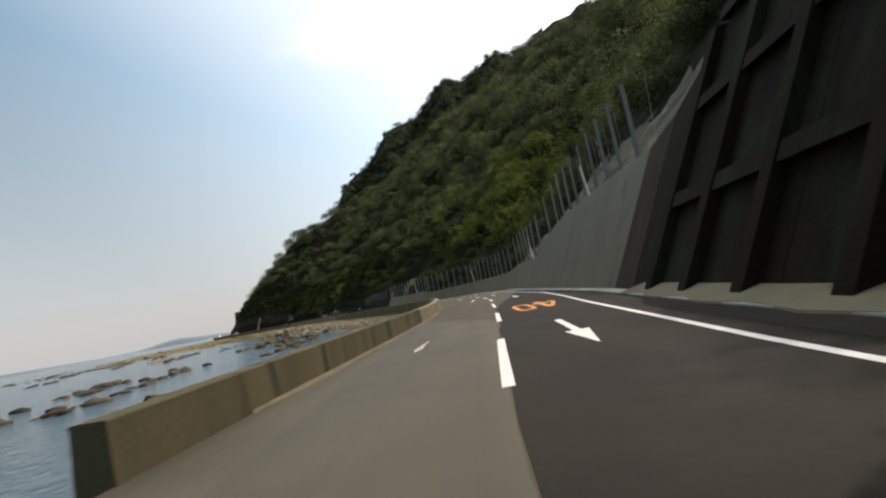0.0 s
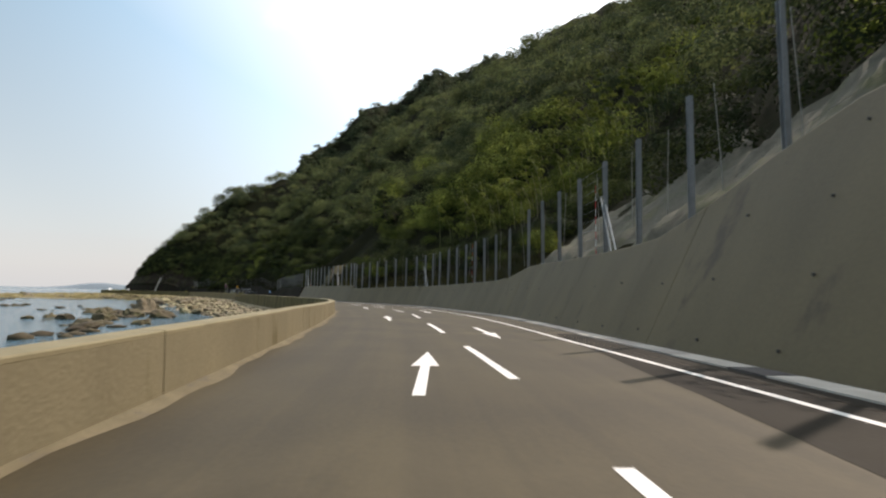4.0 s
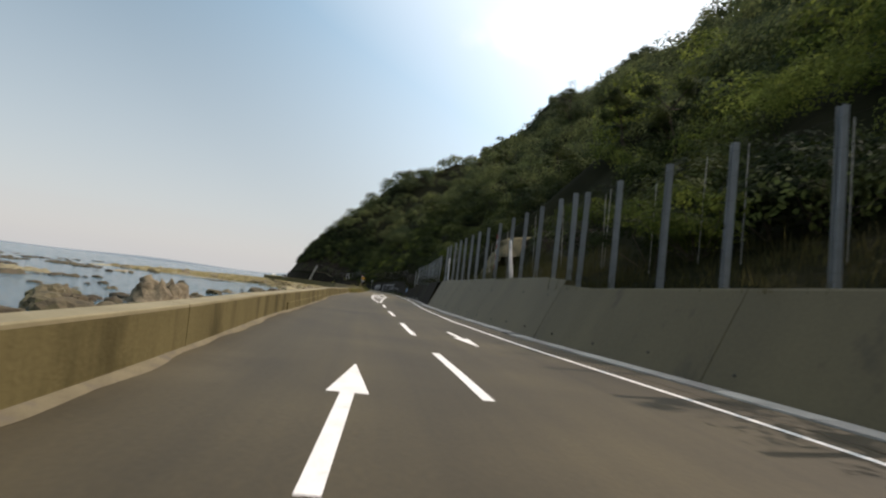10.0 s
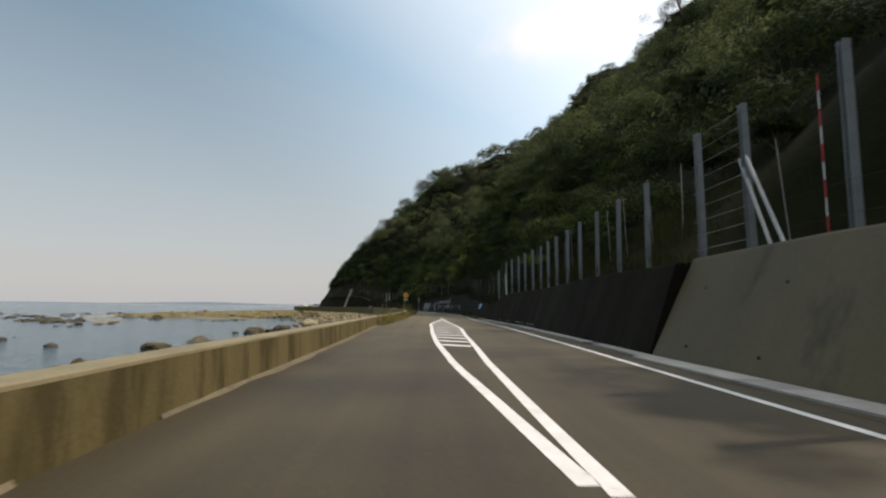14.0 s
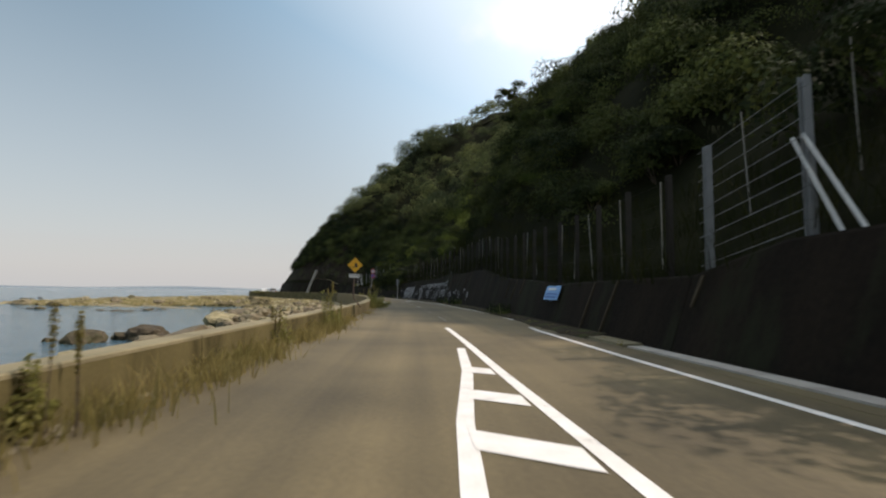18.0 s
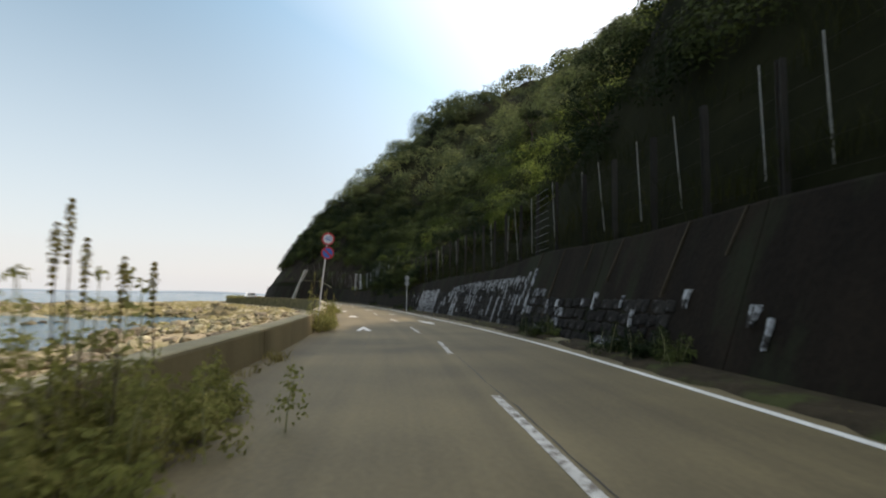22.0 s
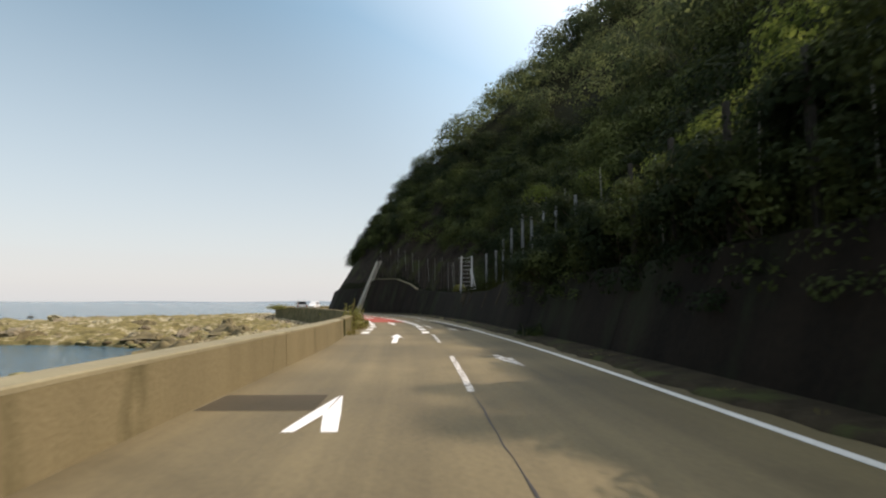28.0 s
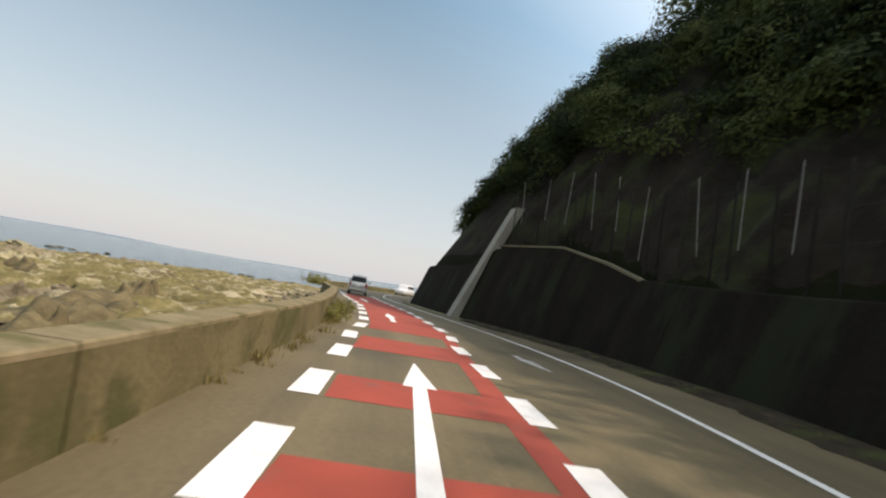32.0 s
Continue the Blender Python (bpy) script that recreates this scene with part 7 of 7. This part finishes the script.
for a, b in ((136, 171), (172, 209), (210, 246), (247, 271)):
    ss_ = np.linspace(a, b, int((b - a) / 0.4))
    wide = 0.2 + 0.07 * np.sin(ss_ * 1.3) + 0.06 * np.sin(ss_ * 3.7 + 1) + 0.05 * np.sin(ss_ * 9.1)
    wide *= np.clip((ss_ - a) / 2, 0, 1) * np.clip((b - ss_) / 2, 0, 1)
    wide = np.clip(np.minimum(wide, D_WALL(ss_) - 0.52 - D_EDGE(ss_) - 0.15), 0.02, 1)
    litter = grid_object("leaf_litter", np.stack([at(ss_, D_WALL(ss_) + 0.03, 0.14), at(ss_, D_WALL(ss_) - 0.25, 0.11), at(ss_, D_WALL(ss_) - 0.5 - 0.5 * wide, 0.075), at(ss_, D_WALL(ss_) - 0.52 - wide, 0.003)], 1), SOIL_LITTER)
    tagged(litter, "brown soil and leaf litter along the old wall's foot", "leaf litter", kind="stuff")


def tall_weed(s, d, z, h, k, seed, label, material=None, plumes=0, leaf=0.03):
    """A bush of wild stems: stalks that carry small leaves and plumes."""
    root = tagged(new("weed_clump"), label, "weeds", "weeds along the sea wall")
    root.matrix_basis = place(s, d, z)
    r = random.Random(seed)
    centres, radii, counts, size = [], [], [], []
    for i in range(int(14 * k)):
        x, y = r.gauss(0, 0.34 * k), r.gauss(0, 0.42 * k)
        hh = h * r.uniform(0.45, 1.0)
        tx, ty = x + r.gauss(0, 0.12) * hh, y + r.gauss(0, 0.12) * hh
        mx, my = (x + tx) / 2 + r.gauss(0, 0.03), (y + ty) / 2 + r.gauss(0, 0.03)
        bm = tube(bmesh.new(), (x, y, -0.05), (mx, my, hh * 0.5), 0.009, 0.007, 5)
        tube(bm, (mx, my, hh * 0.5), (tx, ty, hh), 0.007, 0.003, 5)
        part("stem", bm, CULM, root)
        for f in (0.25, 0.45, 0.62, 0.8, 0.95):
            ax, ay = x + (tx - x) * f, y + (ty - y) * f
            centres.append((ax, ay, hh * f))
            radii.append(0.15 * (1.15 - f) + 0.04)
            counts.append(int(30 * (1.3 - f)))
            size.append(leaf)
    for i in range(int(9 * k) + 2):
        centres.append((r.gauss(0, 0.3 * k), r.gauss(0, 0.45 * k), r.uniform(0.05, 0.3) * min(h, 1.0)))
        radii.append(0.22 * k * r.uniform(0.6, 1.2))
        counts.append(int(150 * k))
        size.append(leaf)
    if plumes:
        for i in range(plumes):
            x, y, hh = r.gauss(0, 0.2), r.gauss(0, 0.3), h * r.uniform(1.0, 1.35)
            tx = x + r.gauss(0, 0.05)
            part("stalk", tube(bmesh.new(), (x, y, -0.02), (tx, y, hh), 0.008, 0.004, 5), BARK, root)
            pc = [(tx, y, hh - 0.045 * q) for q in range(10)]
            pr = [0.018, 0.028, 0.036, 0.04, 0.036, 0.03, 0.024, 0.02, 0.015, 0.012]
            plume = leaf_object("plume", leaf_cloud(pc, pr, [20] * 10, [0.018] * 10, 1.0, seed + 5 + i), GRASS)
            plume.parent = root
    leaves = leaf_object("leaves", leaf_cloud(centres, radii, counts, size, 1.0, seed), material or SHRUB)
    leaves.parent = root
    return root


W1, W2 = "tall wild weeds with feathery plumes against the sea wall", "low green weed bush at the foot of the sea wall"
for i, (s, off, z, h, k, lab) in enumerate(((122.7, 0.15, 0.0, 0.5, 0.6, W2), (123.5, 0.15, 0.0, 1.0, 0.8, W1), (124.4, 0.15, 0.0, 0.5, 0.6, W2), (126.9, 0.05, 0.0, 0.8, 0.3, W1), (119.9, 0.05, 0.0, 0.7, 0.25, W1), (138.4, 0.2, 0.0, 1.2, 0.4, W1), (138.9, 0.15, 0.0, 0.75, 0.35, W1), (133.5, 0.1, 0.0, 0.75, 0.3, W1), (140.4, 0.2, 0, 0.4, 0.3, W2),
                                            (158.5, 0.4, 0.0, 0.7, 1.1, W2), (159.6, 0.5, 0.0, 0.8, 1.2, W2), (160.4, 0.2, 0.0, 1.35, 0.7, W1), (160.9, 0.3, 0.0, 1.4, 0.6, W1), (161.3, 0.5, 0.0, 0.7, 1.1, W2), (162.4, 0.4, 0.0, 0.5, 0.8, W2), (174.3, 0.15, 0.0, 1.5, 0.5, W1), (175.4, 0.25, 0.0, 0.8, 1.0, W2), (176.6, 0.2, 0.0, 0.55, 0.8, W2), (178.6, 0.15, 0.0, 0.45, 0.5, W2), (180.2, 0.12, 0, 0.4, 0.5, W2),
                                            (183.6, 0.05, 0.0, 1.2, 0.15, W1), (190.8, 0.3, 0.0, 0.85, 1.0, W2), (191.6, 0.25, 0.0, 0.9, 0.9, W2), (199.5, 0.2, 0, 0.5, 0.7, W2), (233.2, 0.2, 0.0, 0.6, 0.7, W2), (229.4, 0.05, 0.0, 0.6, 0.25, W1), (52.3, 0.1, 0.0, 0.4, 0.5, W2), (46.5, 0.1, 0.0, 0.3, 0.4, W2),
                                            (258.6, 0.2, 0.0, 0.5, 0.6, W2), (262.5, 0.2, 0, 0.55, 0.7, W2), (284, -0.8, 0.3, 0.9, 1.2, W2), (288, -1.0, 0.2, 1.0, 1.4, W2), (292, -0.9, 0.2, 0.9, 1.3, W2))):
    tall_weed(s, float(D_LEFT(s)) + off, z, h, k, 50 + i, lab, plumes=3 if lab is W1 else 0)
for i, (s, off, h, k) in enumerate(((230.7, -0.1, 1.2, 0.75), (231.5, 0.0, 1.0, 0.7), (232.2, 0.1, 0.7, 0.6))):
    tall_weed(s, float(D_LEFT(s)) + off, 0.0, h, k, 140 + i, "large sprawling green bush hanging over the sea wall", leaf=0.045, plumes=2)
for i, (s, k) in enumerate(((148.5, 0.9), (151, 0.6), (166.5, 1.0), (168, 0.8), (173.0, 1.0), (201.0, 0.6), (206, 0.8), (224, 0.8))):
    tall_weed(s, float(D_WALL(s)) - 0.2, 0.02, 0.75 * k, k, 90 + i, "dark green bush growing at the foot of the mossy wall", LEAF)


def tree(s, e, h, k, seed, label):
    """A leaning evergreen: trunk, limbs, clumps of leaves."""
    d = float(d_top(s)) + e
    z = float(hill(s, d))
    root = tagged(new("tree"), label, "tree", "hillside trees")
    p = at(s, d, z)
    root.matrix_basis = pose(p[0], p[1], z - 0.3, 0, 0, heading(s))
    r = random.Random(seed)
    bm = bmesh.new()
    pts = [Vector((0, 0, 0))]
    for i in range(4):
        pts.append(pts[-1] + Vector((r.gauss(-0.18, 0.12) * h * 0.3, r.gauss(0, 0.1) * h * 0.3, h * 0.22)))
    for i in range(4):
        tube(bm, pts[i], pts[i + 1], 0.035 * h * (1 - i * 0.2), 0.035 * h * (1 - (i + 1) * 0.2), 8)
    part("trunk", bm, BARK, root)
    centres, radii, counts, size = [], [], [], []
    for i in range(int(9 * k)):
        a = pts[r.randint(2, 4)]
        b = a + Vector((r.gauss(-0.1, 0.35) * h * 0.5, r.gauss(0, 0.4) * h * 0.5, r.uniform(0.0, 0.25) * h))
        bm = tube(bmesh.new(), a, b, 0.014 * h, 0.005 * h, 6)
        part("limb", bm, BARK, root)
        for j in range(3):
            centres.append(tuple(b + Vector((r.gauss(0, 0.09), r.gauss(0, 0.09), r.gauss(0, 0.05))) * h))
            radii.append(h * r.uniform(0.09, 0.15))
            counts.append(330)
            size.append(0.075)
    crown = leaf_object("crown", leaf_cloud(centres, radii, counts, size, 0.7, seed), LEAF)
    crown.parent = root
    return root


for i, (s, e, h, k) in enumerate(((158, 33, 9.5, 1.5), (174, 7.4, 4.6, 1.15), (171, 24, 6, 1.0), (196, 20, 6.5, 1.0), (118, 17, 6, 1.0), (124, 14, 5.5, 1.0), (213, 16, 6, 1.0), (99, 16, 5.5, 1.0), (84, 13, 5, 0.9))):
    tree(s, e, h, k, 200 + i, "dark evergreen tree leaning out from the wooded slope")


def slope_bush(s, e, k, seed, label, leaf=None):
    d = float(d_top(s)) + e
    p = at(s, d, float(hill(s, d)))
    root = tagged(new("bush"), label, "bush", "hillside bushes")
    root.matrix_basis = pose(p[0], p[1], p[2], 0, 0, heading(s))
    r = random.Random(seed)
    centres, radii = [], []
    for i in range(6):
        q = Vector((r.gauss(-0.3, 0.5), r.gauss(0, 0.7), r.uniform(0.4, 1.1))) * k
        part("stem", tube(bmesh.new(), (0, 0, -0.2), q, 0.03, 0.012, 5), BARK, root)
        centres.append(tuple(q))
        radii.append(k * r.uniform(0.45, 0.75))
    lv = leaf_object("leaves", leaf_cloud(centres, radii, [420] * 6, [0.07] * 6, 0.8, seed), leaf or (BAMBOO_AND_SUNLIT if seed % 4 == 0 else LEAF))
    lv.parent = root
    return root


r = random.Random(77)
for i in range(70):
    s = r.uniform(28, 232)
    if 82 < s < 101.5:
        s -= 22
    slope_bush(s, r.uniform(2.4, 6.5), r.uniform(0.8, 1.5), 300 + i, "yellow-green bush on the slope behind the fence" if i % 4 == 0 else "dark green bush on the slope behind the fence")
for i in range(40):
    s = r.uniform(203, 228.5)
    slope_bush(s, r.uniform(0.0, 2.4), r.uniform(0.7, 1.2), 400 + i, "dense dark bush hanging over the wall", LEAF)
for i in range(12):
    s = r.uniform(-64, -37)
    slope_bush(s, r.uniform(-1.5, 0.6), r.uniform(0.8, 1.3), 500 + i, "rusty green plants hanging from the framed wall")
for i, (s, e) in enumerate(((247.2, 0.7), (247.9, 0.5))):
    slope_bush(s, e, 0.5, 520 + i, "small yellow-green fern bush beside the cabled bay", SHRUB)
